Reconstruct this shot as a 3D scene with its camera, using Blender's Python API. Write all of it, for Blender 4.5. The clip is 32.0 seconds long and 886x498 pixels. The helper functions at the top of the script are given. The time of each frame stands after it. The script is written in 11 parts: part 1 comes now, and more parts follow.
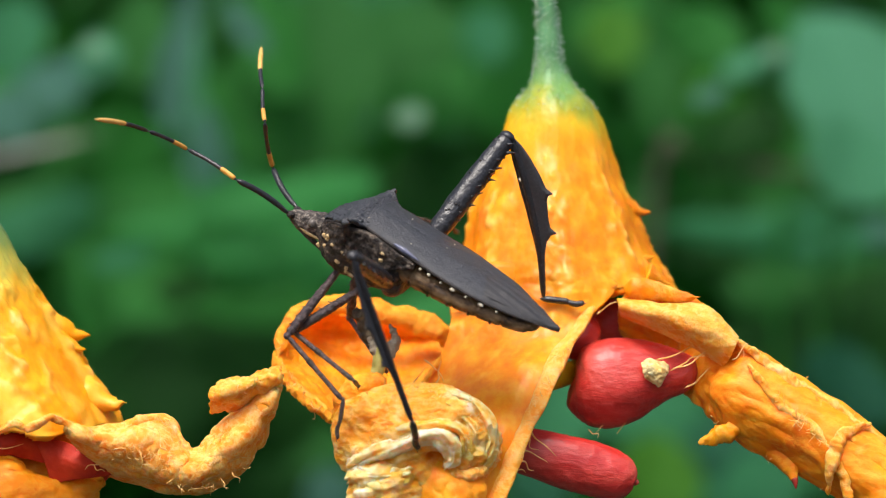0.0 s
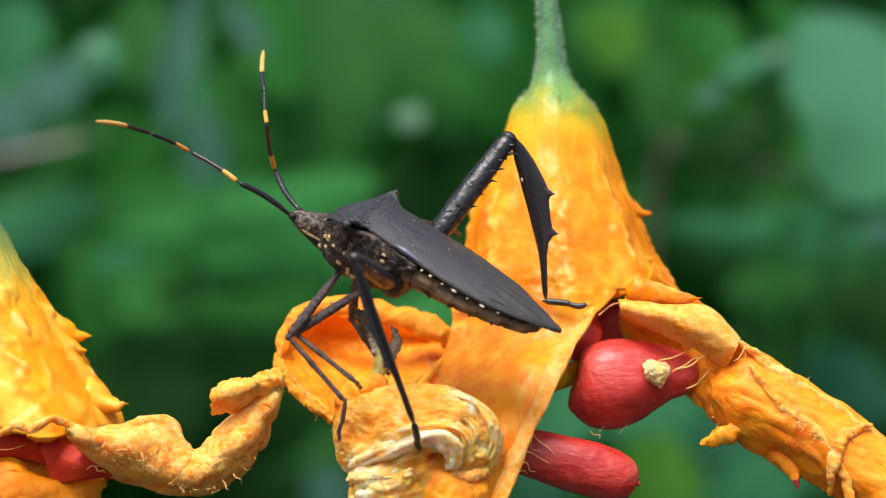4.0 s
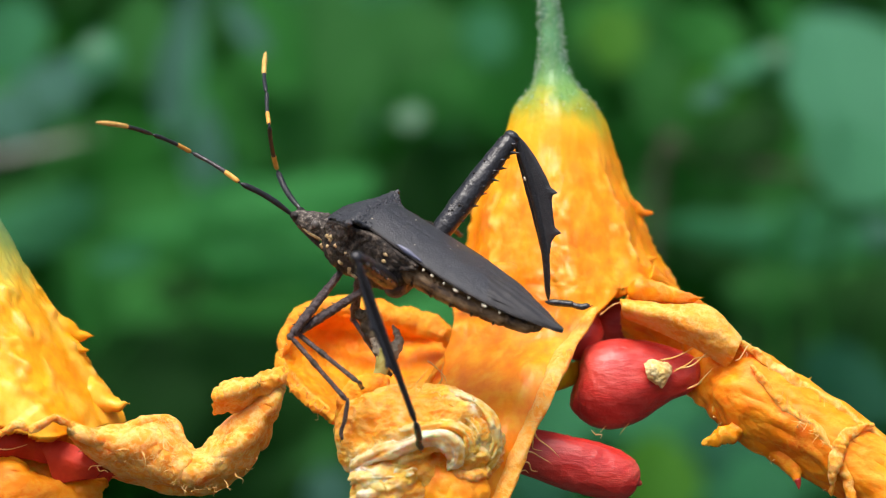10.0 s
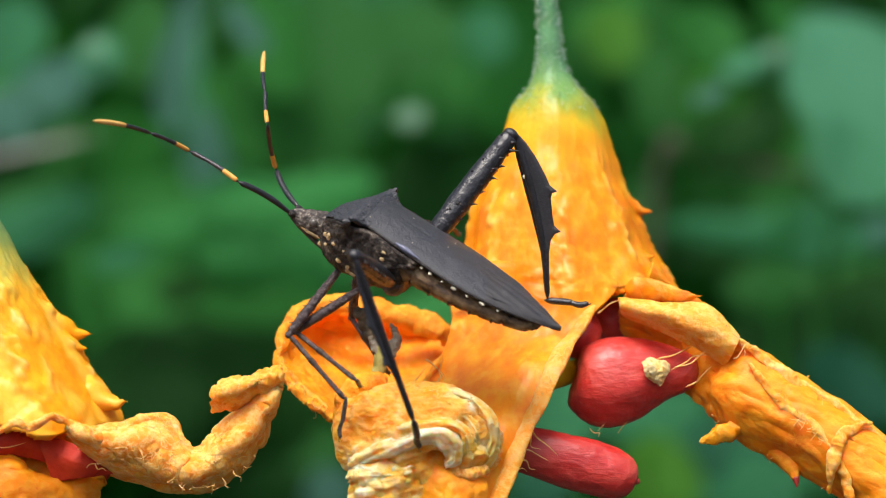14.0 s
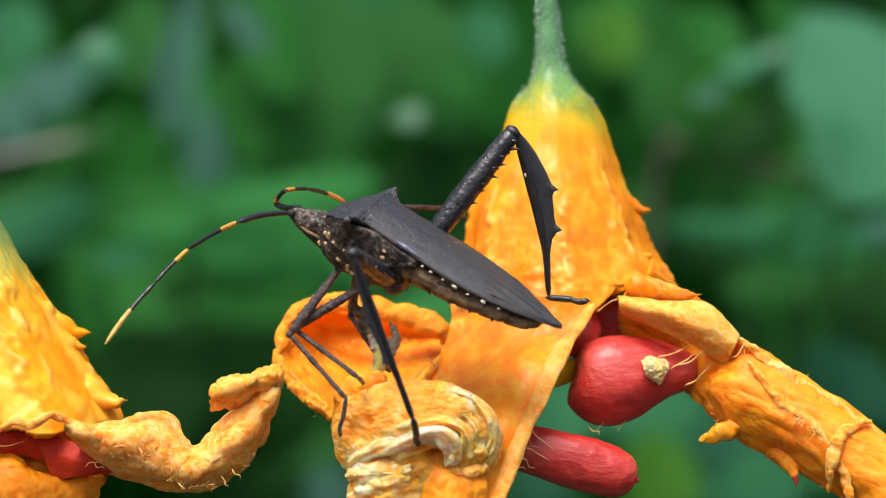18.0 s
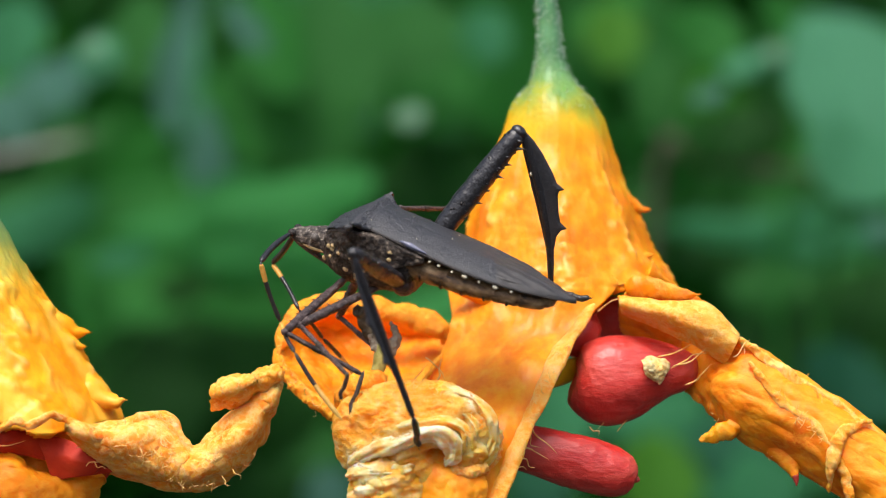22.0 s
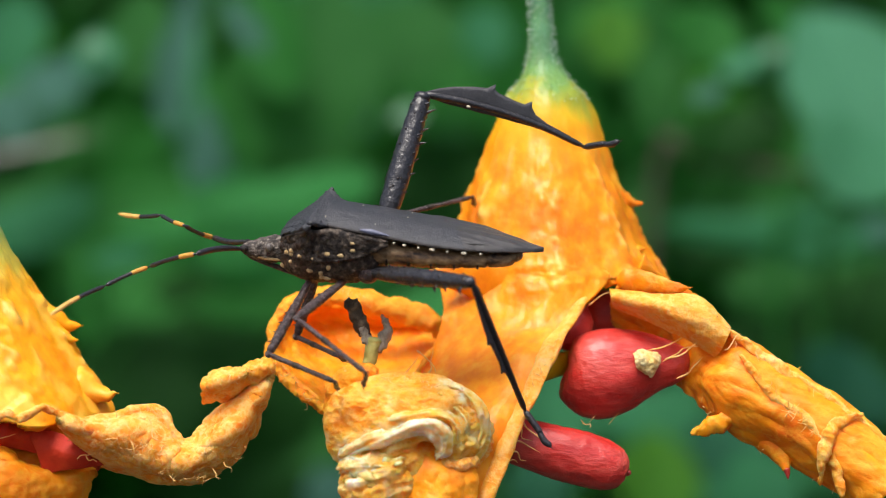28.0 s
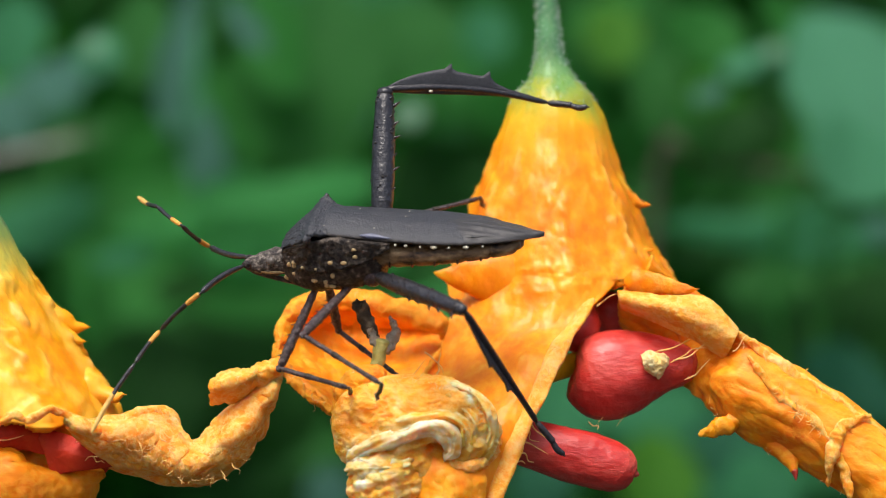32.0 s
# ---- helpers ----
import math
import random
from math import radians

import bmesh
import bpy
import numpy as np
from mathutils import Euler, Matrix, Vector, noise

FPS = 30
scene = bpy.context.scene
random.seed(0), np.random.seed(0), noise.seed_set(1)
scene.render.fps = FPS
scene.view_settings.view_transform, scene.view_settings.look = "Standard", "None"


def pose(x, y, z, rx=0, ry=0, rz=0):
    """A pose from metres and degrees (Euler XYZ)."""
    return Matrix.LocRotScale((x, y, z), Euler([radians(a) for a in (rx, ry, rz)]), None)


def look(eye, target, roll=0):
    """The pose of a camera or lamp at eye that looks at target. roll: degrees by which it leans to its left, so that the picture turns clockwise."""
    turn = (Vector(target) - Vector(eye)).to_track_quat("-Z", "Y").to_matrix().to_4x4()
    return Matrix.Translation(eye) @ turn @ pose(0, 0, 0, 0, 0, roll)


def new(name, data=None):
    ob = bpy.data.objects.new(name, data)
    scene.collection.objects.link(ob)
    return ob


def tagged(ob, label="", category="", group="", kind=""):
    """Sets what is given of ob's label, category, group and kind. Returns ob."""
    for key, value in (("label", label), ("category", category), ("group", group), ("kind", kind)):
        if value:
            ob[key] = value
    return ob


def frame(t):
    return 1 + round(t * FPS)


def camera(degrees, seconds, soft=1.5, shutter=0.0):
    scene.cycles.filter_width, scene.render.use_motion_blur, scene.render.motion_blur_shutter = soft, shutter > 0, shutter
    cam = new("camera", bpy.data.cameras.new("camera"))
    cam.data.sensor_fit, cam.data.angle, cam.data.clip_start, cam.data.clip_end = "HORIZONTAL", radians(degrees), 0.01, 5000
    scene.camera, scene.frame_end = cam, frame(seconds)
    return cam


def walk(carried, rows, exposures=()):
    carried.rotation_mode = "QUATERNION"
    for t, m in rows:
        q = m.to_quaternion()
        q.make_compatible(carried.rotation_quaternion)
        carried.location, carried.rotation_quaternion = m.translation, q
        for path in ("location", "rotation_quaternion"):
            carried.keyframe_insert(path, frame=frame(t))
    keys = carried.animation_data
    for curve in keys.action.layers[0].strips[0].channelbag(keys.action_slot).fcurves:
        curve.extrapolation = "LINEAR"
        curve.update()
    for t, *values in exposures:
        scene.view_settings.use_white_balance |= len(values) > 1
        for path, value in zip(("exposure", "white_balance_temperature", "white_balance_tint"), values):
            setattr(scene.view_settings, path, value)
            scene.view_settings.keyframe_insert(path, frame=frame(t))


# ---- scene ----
cam = camera(22.18, 32.0, soft=1.1)
cam.data.dof.use_dof = True
cam.data.dof.focus_distance = 0.199
cam.data.dof.aperture_fstop = 22.0
FAR = Vector((0.0, 1.0, 0.0))


def eye(x, z):
    """The camera, hand-held a span before the fruit: millimetres across and up."""
    return look(Vector((x / 1000, -0.2, z / 1000)), FAR)


walk(cam, [
    (0, eye(0.270, -0.180)),
    (1, eye(0.180, -0.090)),
    (3, eye(0.132, -0.084)),
    (6, eye(-0.000, 0.000)),
    (7.5, eye(-0.090, 0.000)),
    (8, eye(0.072, -0.180)),
    (8.5, eye(-0.090, 0.120)),
    (9, eye(-0.030, -0.090)),
    (11, eye(-0.090, -0.090)),
    (11.5, eye(0.120, -0.180)),
    (12, eye(0.030, -0.252)),
    (13, eye(0.150, -0.270)),
    (13.5, eye(-0.000, -0.210)),
    (14, eye(0.150, -0.282)),
    (14.5, eye(0.090, -0.282)),
    (16.5, eye(0.120, -0.360)),
    (17, eye(0.090, -0.300)),
    (18, eye(0.210, -0.444)),
    (18.5, eye(0.120, -0.360)),
    (19, eye(0.252, -0.444)),
    (20, eye(0.090, -0.396)),
    (20.5, eye(0.270, -0.468)),
    (21, eye(0.180, -0.420)),
    (22, eye(0.180, -0.468)),
    (23, eye(0.162, -0.540)),
    (24, eye(0.162, -0.588)),
    (25, eye(0.270, -0.672)),
    (25.5, eye(0.468, -0.708)),
    (26.5, eye(0.750, -0.780)),
    (27.5, eye(0.990, -0.888)),
    (27.6, eye(0.450, -0.660)),
    (27.7, eye(-0.630, -0.480)),
    (27.8, eye(-0.690, -0.300)),
    (27.9, eye(-0.030, -0.780)),
    (28, eye(1.110, -1.200)),
    (28.1, eye(0.930, -1.200)),
    (28.2, eye(-0.180, -0.960)),
    (28.3, eye(-1.050, -0.660)),
    (28.4, eye(0.180, -0.960)),
    (28.5, eye(1.710, -1.200)),
    (28.6, eye(1.530, -1.140)),
    (28.8, eye(-0.990, -0.720)),
    (29, eye(1.350, -1.110)),
    (29.2, eye(-0.690, -0.840)),
    (29.4, eye(0.060, -0.960)),
    (29.5, eye(1.080, -1.080)),
    (30, eye(1.032, -1.092)),
    (30.5, eye(0.810, -1.068)),
    (31, eye(0.630, -1.068)),
    (31.5, eye(0.450, -1.068)),
    (32, eye(0.270, -1.050))], exposures=[(0, 0.9), (26, 0.9), (28, 0.86), (30, 0.8), (32, 0.79)])

# ---- light: bright overcast, open sky above ----
world = bpy.data.worlds.new("world")
scene.world = world
world.use_nodes = True
wn = world.node_tree.nodes
sky = wn.new("ShaderNodeTexSky")
sky.sky_type = "NISHITA"
sky.sun_disc = False
sky.sun_elevation, sky.sun_rotation = radians(62), radians(200)
sky.air_density, sky.dust_density = 0.8, 4.0
world.node_tree.links.new(sky.outputs[0], wn["Background"].inputs[0])
wn["Background"].inputs[1].default_value = 0.105
sun = new("sun", bpy.data.lights.new("sun", "SUN"))
sun.data.energy, sun.data.angle, sun.data.color = 2.0, radians(28), (1.0, 0.96, 0.9)
sun.matrix_basis = look((0, 0, 0), (0.17, 0.45, -0.9))


# ---- materials ----
def surf(name, stops, scale=1.0, detail=6.0, rough=0.5, bump=0.3, bump_scale=3.0, stretch=(1, 1, 1), sss=0.0, sss_radius=(1, .4, .1), coat=0.0, spec=0.3, rough_var=0.1, second=None, metal=0.0, fibre=None):
    """A noise-coloured surface. scale: spots per millimetre. stops: (place, colour). second: (colour, scale, from, to), patches laid over it. fibre: (colour, scale, relief, cover), a felt of fine ridges."""
    m = bpy.data.materials.new(name)
    m.use_nodes = True
    n, l = m.node_tree.nodes, m.node_tree.links
    b = n["Principled BSDF"]
    co = n.new("ShaderNodeTexCoord")
    mp = n.new("ShaderNodeMapping")
    mp.inputs["Scale"].default_value = [1000 * s for s in stretch]
    l.new(co.outputs["Object"], mp.inputs[0])
    t = n.new("ShaderNodeTexNoise")
    t.inputs["Scale"].default_value, t.inputs["Detail"].default_value, t.inputs["Roughness"].default_value = scale, detail, 0.6
    l.new(mp.outputs[0], t.inputs["Vector"])
    r = n.new("ShaderNodeValToRGB")
    e = r.color_ramp.elements
    while len(e) < len(stops):
        e.new(0.5)
    for k, (p, c) in zip(e, stops):
        k.position, k.color = p, (*c, 1)
    l.new(t.outputs["Fac"], r.inputs[0])
    colour = r.outputs[0]
    if second:
        t2 = n.new("ShaderNodeTexNoise")
        t2.inputs["Scale"].default_value, t2.inputs["Detail"].default_value = second[1], 5
        l.new(mp.outputs[0], t2.inputs["Vector"])
        mr = n.new("ShaderNodeMapRange")
        mr.inputs[1].default_value, mr.inputs[2].default_value = second[2], second[3]
        l.new(t2.outputs["Fac"], mr.inputs[0])
        mx = n.new("ShaderNodeMix")
        mx.data_type = "RGBA"
        mx.inputs["B"].default_value = (*second[0], 1)
        for s in mx.inputs:
            if s.name == "B" and s.type == "RGBA":
                s.default_value = (*second[0], 1)
            if s.name == "A" and s.type == "RGBA":
                l.new(colour, s)
        l.new(mr.outputs[0], mx.inputs[0])
        colour = [s for s in mx.outputs if s.type == "RGBA"][0]
    felt = None
    if fibre:
        warp = n.new("ShaderNodeTexNoise")
        warp.inputs["Scale"].default_value, warp.inputs["Detail"].default_value = 0.5, 3
        l.new(mp.outputs[0], warp.inputs["Vector"])
        wv = n.new("ShaderNodeVectorMath")
        wv.operation = "MULTIPLY_ADD"
        wv.inputs[1].default_value = (1.6, 1.6, 1.6)
        l.new(warp.outputs["Color"], wv.inputs[0])
        l.new(mp.outputs[0], wv.inputs[2])
        felt = n.new("ShaderNodeTexNoise")
        felt.noise_type = "RIDGED_MULTIFRACTAL"
        felt.inputs["Scale"].default_value, felt.inputs["Detail"].default_value, felt.inputs["Roughness"].default_value, felt.inputs["Lacunarity"].default_value = fibre[1], 6, 0.7, 2.2
        felt.inputs["Offset"].default_value, felt.inputs["Gain"].default_value = 1.0, 1.6
        l.new(wv.outputs[0], felt.inputs["Vector"])
        fm = n.new("ShaderNodeMapRange")
        fm.inputs[1].default_value, fm.inputs[2].default_value, fm.inputs[4].default_value = 1.3, 2.8, fibre[3]
        l.new(felt.outputs["Fac"], fm.inputs[0])
        fx = n.new("ShaderNodeMix")
        fx.data_type = "RGBA"
        cols = [q for q in fx.inputs if q.type == "RGBA"]
        l.new(fm.outputs[0], fx.inputs[0])
        l.new(colour, cols[0])
        cols[1].default_value = (*fibre[0], 1)
        colour = [q for q in fx.outputs if q.type == "RGBA"][0]
    l.new(colour, b.inputs["Base Color"])
    t3 = n.new("ShaderNodeTexNoise")
    t3.inputs["Scale"].default_value, t3.inputs["Detail"].default_value = bump_scale, 8
    l.new(mp.outputs[0], t3.inputs["Vector"])
    bp = n.new("ShaderNodeBump")
    bp.inputs["Strength"].default_value, bp.inputs["Distance"].default_value = bump, 0.0003
    l.new(t3.outputs["Fac"], bp.inputs["Height"])
    l.new(bp.outputs[0], b.inputs["Normal"])
    if felt:
        bf = n.new("ShaderNodeBump")
        bf.inputs["Strength"].default_value, bf.inputs["Distance"].default_value = fibre[2], 0.00022
        l.new(felt.outputs["Fac"], bf.inputs["Height"])
        l.new(bp.outputs[0], bf.inputs["Normal"])
        l.new(bf.outputs[0], b.inputs["Normal"])
    mr2 = n.new("ShaderNodeMapRange")
    mr2.inputs[3].default_value, mr2.inputs[4].default_value = rough - rough_var, rough + rough_var
    l.new(t3.outputs["Fac"], mr2.inputs[0])
    l.new(mr2.outputs[0], b.inputs["Roughness"])
    b.inputs["Specular IOR Level"].default_value = spec
    b.inputs["Coat Weight"].default_value = coat
    b.inputs["Coat Roughness"].default_value = 0.15
    b.inputs["Metallic"].default_value = metal
    if sss:
        b.inputs["Subsurface Weight"].default_value = sss
        b.inputs["Subsurface Radius"].default_value = sss_radius
        b.inputs["Subsurface Scale"].default_value = 0.001
    return m


RIND_A, RIND_B, RIND_C = (0.8, 0.18, 0.0015), (0.91, 0.285, 0.002), (0.95, 0.42, 0.014)
flesh = surf("orange_rind", [(0.3, RIND_A), (0.5, RIND_B), (0.72, RIND_C)], 0.35, 6, 0.42, 0.35, 1.2, sss=0.3, fibre=((0.98, 0.58, 0.12), 0.5, 0.2, 0.3))
inner = surf("orange_inner_rind", [(0.28, (0.88, 0.2, 0.002)), (0.5, (0.94, 0.3, 0.003)), (0.75, (0.96, 0.43, 0.014))], 0.4, 7, 0.5, 0.35, 1.5, sss=0.35, fibre=((0.97, 0.5, 0.08), 0.6, 0.12, 0.4))
dried = surf("dried_orange_rind", [(0.3, (0.8, 0.16, 0.003)), (0.42, (0.93, 0.28, 0.005)), (0.55, (0.95, 0.36, 0.012)), (0.7, (0.95, 0.46, 0.05)), (0.85, (0.95, 0.58, 0.18))], 0.5, 9, 0.6, 0.5, 2.4, stretch=(1, 1, 1.3), sss=0.45, second=((0.95, 0.5, 0.1), 0.35, 0.55, 0.85), fibre=((0.98, 0.47, 0.055), 0.7, 0.32, 0.7))
dried_pale = surf("dry_peach_rind", [(0.26, (0.85, 0.17, 0.005)), (0.38, (0.94, 0.27, 0.012)), (0.5, (0.96, 0.36, 0.035)), (0.64, (0.96, 0.47, 0.12)), (0.8, (0.95, 0.66, 0.38))], 0.6, 9, 0.65, 0.5, 2.6, sss=0.6, fibre=((0.98, 0.62, 0.22), 1.0, 0.22, 0.8))
dried_cream = surf("dry_cream_rind", [(0.3, (0.92, 0.25, 0.008)), (0.46, (0.95, 0.34, 0.025)), (0.6, (0.96, 0.44, 0.08)), (0.76, (0.95, 0.62, 0.28)), (0.88, (0.95, 0.76, 0.48))], 0.4, 9, 0.65, 0.4, 2.6, sss=0.6, fibre=((0.98, 0.6, 0.2), 0.9, 0.22, 0.7))
strap_mat = surf("orange_strap_rind", [(0.3, (0.8, 0.15, 0.002)), (0.5, (0.92, 0.26, 0.003)), (0.7, (0.95, 0.36, 0.01))], 0.3, 7, 0.5, 0.2, 1.6, stretch=(0.7, 1, 1.2), sss=0.4, fibre=((0.97, 0.45, 0.05), 0.7, 0.12, 0.6))
aril_wet = surf("red_orange_flesh", [(0.3, (0.42, 0.018, 0.005)), (0.6, (0.56, 0.04, 0.009)), (0.8, (0.68, 0.1, 0.014))], 0.3, 7, 0.62, 0.4, 1.5, sss=0.3)
fibre_mat = surf("pale_fibre", [(0.3, (0.82, 0.4, 0.07)), (0.7, (0.9, 0.6, 0.26))], 2, 4, 0.5, 0.2, 4)
aril = surf("red_aril", [(0.28, (0.4, 0.012, 0.01)), (0.5, (0.55, 0.03, 0.022)), (0.75, (0.66, 0.09, 0.062))], 0.4, 8, 0.4, 0.3, 2.2, stretch=(0.45, 1, 1.2), sss=0.2, sss_radius=(1, .2, .1), coat=0.2, spec=0.5, fibre=((0.7, 0.16, 0.12), 0.7, 0.16, 0.22))
bit_mat = surf("dry_yellow_scrap", [(0.3, (0.8, 0.5, 0.1)), (0.7, (0.9, 0.78, 0.42))], 1.2, 6, 0.7, 0.8, 3)
yellow_rind = surf("yellow_rind", [(0.3, (0.5, 0.36, 0.01)), (0.6, (0.75, 0.5, 0.015)), (0.8, (0.9, 0.55, 0.03))], 0.35, 6, 0.42, 0.3, 1.2, sss=0.25)
withered = surf("withered_brown", [(0.3, (0.02, 0.013, 0.01)), (0.55, (0.1, 0.07, 0.04)), (0.8, (0.32, 0.25, 0.15))], 1.0, 6, 0.7, 0.9, 3)
withered_pale = surf("withered_grey_tan", [(0.3, (0.2, 0.16, 0.11)), (0.5, (0.36, 0.3, 0.22)), (0.75, (0.58, 0.5, 0.38))], 1.0, 6, 0.7, 0.9, 3)
style_mat = surf("withered_green_style", [(0.3, (0.3, 0.27, 0.06)), (0.7, (0.55, 0.5, 0.16))], 1.0, 6, 0.6, 0.6, 3)
shell = surf("black_brown_shell", [(0.3, (0.008, 0.006, 0.006)), (0.55, (0.022, 0.016, 0.013)), (0.8, (0.06, 0.042, 0.03))], 3.0, 8, 0.5, 0.7, 6, rough_var=0.12, spec=0.45)
wing_mat = surf("dull_black_wing", [(0.3, (0.024, 0.025, 0.029)), (0.6, (0.039, 0.04, 0.046)), (0.85, (0.086, 0.087, 0.096))], 4.0, 9, 0.46, 0.4, 8, spec=0.5)
membrane_mat = surf("smooth_black_membrane", [(0.3, (0.032, 0.03, 0.03)), (0.7, (0.055, 0.052, 0.052))], 2.0, 6, 0.42, 0.2, 5, stretch=(0.3, 2, 1), spec=0.45)
# smooth wing patch: the reflected sky is put into its blue-grey colour
sheen_mat = surf("sky_sheen_gloss", [(0.3, (0.09, 0.095, 0.15)), (0.7, (0.15, 0.16, 0.24))], 4.0, 5, 0.35, 0.2, 7, spec=0.8)
side_mat = surf("mottled_brown_side", [(0.4, (0.014, 0.01, 0.008)), (0.5, (0.04, 0.03, 0.024)), (0.6, (0.1, 0.076, 0.058)), (0.72, (0.28, 0.23, 0.18))], 2.0, 8, 0.5, 0.7, 6)
belly_mat = surf("tan_belly", [(0.36, (0.022, 0.013, 0.009)), (0.46, (0.12, 0.066, 0.03)), (0.58, (0.23, 0.14, 0.065)), (0.74, (0.42, 0.3, 0.17))], 1.0, 7, 0.4, 0.4, 5, stretch=(0.6, 1, 1.5))
leg_mat = surf("speckled_black_leg", [(0.35, (0.01, 0.01, 0.012)), (0.55, (0.022, 0.021, 0.024)), (0.68, (0.05, 0.048, 0.055)), (0.8, (0.16, 0.15, 0.15))], 5.0, 6, 0.34, 0.4, 2.6, spec=0.6)
leg_brown = surf("dark_brown_leg", [(0.34, (0.018, 0.013, 0.015)), (0.5, (0.055, 0.034, 0.034)), (0.7, (0.16, 0.12, 0.115))], 2.8, 7, 0.36, 0.8, 6, spec=0.5)
spot_mat = surf("cream_spot", [(0.3, (0.72, 0.62, 0.42)), (0.7, (0.9, 0.84, 0.68))], 3, 4, 0.5, 0.3, 6)
fleck_mat = surf("tan_fleck", [(0.3, (0.38, 0.25, 0.1)), (0.7, (0.62, 0.46, 0.24))], 3, 4, 0.5, 0.4, 6)
ochre_mat = surf("ochre_band", [(0.3, (0.55, 0.24, 0.03)), (0.7, (0.72, 0.4, 0.09))], 2, 4, 0.45, 0.2, 6)
tip_mat = surf("pale_ochre_tip", [(0.3, (0.62, 0.34, 0.07)), (0.7, (0.78, 0.5, 0.16))], 2, 4, 0.45, 0.2, 6)
eye_mat = surf("grey_brown_eye", [(0.3, (0.05, 0.04, 0.035)), (0.7, (0.16, 0.14, 0.12))], 5, 3, 0.3, 0.1, 8, coat=0.2)
hair_mat = surf("pale_stem_hair", [(0.3, (0.35, 0.5, 0.36)), (0.7, (0.6, 0.72, 0.58))], 3, 2, 0.5, 0.1, 5)


def graded(name, zs, scale=0.5, stops=((0.3, RIND_A), (0.5, RIND_B), (0.7, RIND_C)), mottle=((0.98, 0.5, 0.05), 0.6, 0.55, 0.85), bump=0.35):
    """Rind that goes from green at the neck to orange below: zs = heights in mm with colours."""
    m = surf(name, list(stops), 0.45, 7, 0.4, bump, 1.1, stretch=(1, 1, 0.6), sss=0.35, coat=0.03, second=mottle)
    n, l = m.node_tree.nodes, m.node_tree.links
    b = n["Principled BSDF"]
    old = b.inputs["Base Color"].links[0].from_socket
    co = n.new("ShaderNodeTexCoord")
    sep = n.new("ShaderNodeSeparateXYZ")
    l.new(co.outputs["Object"], sep.inputs[0])
    nz = n.new("ShaderNodeTexNoise")
    nz.inputs["Scale"].default_value, nz.inputs["Detail"].default_value = 600 * scale, 5
    st = n.new("ShaderNodeMapping")
    st.inputs["Scale"].default_value = (1.6, 1.6, 0.25)
    l.new(co.outputs["Object"], st.inputs[0])
    l.new(st.outputs[0], nz.inputs["Vector"])
    ad = n.new("ShaderNodeMath")
    ad.operation = "MULTIPLY_ADD"
    ad.inputs[1].default_value = 0.006
    l.new(nz.outputs["Fac"], ad.inputs[0])
    l.new(sep.outputs["Z"], ad.inputs[2])
    mr = n.new("ShaderNodeMapRange")
    lo, hi = zs[0][0] / 1000 + 0.003, zs[-1][0] / 1000 + 0.003
    mr.inputs[1].default_value, mr.inputs[2].default_value = lo, hi
    l.new(ad.outputs[0], mr.inputs[0])
    r = n.new("ShaderNodeValToRGB")
    e = r.color_ramp.elements
    while len(e) < len(zs):
        e.new(0.5)
    for k, (z, c, a) in zip(e, zs):
        k.position, k.color = (z - zs[0][0]) / (zs[-1][0] - zs[0][0]), (*c, a)
    l.new(mr.outputs[0], r.inputs[0])
    mx = n.new("ShaderNodeMix")
    mx.data_type = "RGBA"
    col = [s for s in mx.inputs if s.type == "RGBA"]
    l.new(r.outputs["Alpha"], mx.inputs[0])
    bead = n.new("ShaderNodeAttribute")
    bead.attribute_name = "bead"
    bx = n.new("ShaderNodeMix")
    bx.data_type = "RGBA"
    bcol = [s for s in bx.inputs if s.type == "RGBA"]
    l.new(bead.outputs["Fac"], bx.inputs[0])
    l.new(old, bcol[0])
    bcol[1].default_value = (0.98, 0.6, 0.16, 1)
    l.new([s for s in bx.outputs if s.type == "RGBA"][0], col[0])
    l.new(r.outputs["Color"], col[1])
    l.new([s for s in mx.outputs if s.type == "RGBA"][0], b.inputs["Base Color"])
    return m


cap_mat_main = graded("cap_rind", [(5.0, RIND_B, 0.0), (8.5, (0.93, 0.36, 0.003), 0.5), (10.2, (0.9, 0.42, 0.006), 0.75), (11.6, (0.66, 0.45, 0.012), 0.9), (13.4, (0.34, 0.36, 0.03), 1.0), (15.0, (0.16, 0.3, 0.07), 1.0), (19, (0.13, 0.31, 0.14), 1.0)])
cap_mat_side = graded("cap_rind_side", [(-7.0, RIND_B, 0.0), (-4.5, (0.85, 0.45, 0.02), 0.6), (-2, (0.55, 0.45, 0.06), 0.9), (0.5, (0.25, 0.34, 0.08), 1.0), (3, (0.13, 0.28, 0.12), 1.0)], 0.5, ((0.3, (0.9, 0.27, 0.002)), (0.5, (0.93, 0.36, 0.003)), (0.72, (0.96, 0.46, 0.01))), ((0.98, 0.58, 0.08), 0.3, 0.5, 0.8), 0.3)


# ---- mesh helpers, all in millimetres ----
def part(name, bm, material, parent=None, label="", smooth=True):
    me = bpy.data.meshes.new(name)
    for v in bm.verts:
        v.co = v.co / 1000
    bm.normal_update()
    bm.to_mesh(me)
    bm.free()
    if smooth:
        for f in me.polygons:
            f.use_smooth = True
    for m in material if isinstance(material, (list, tuple)) else [material]:
        me.materials.append(m)
    ob = new(name, me)
    if parent:
        ob.parent = parent
        root = parent
        while root.parent:
            root = root.parent
        if root.get("plant"):
            ob.matrix_parent_inverse = Matrix.Translation(-root.location) if parent == root else Matrix.Identity(4)
    return tagged(ob, label)


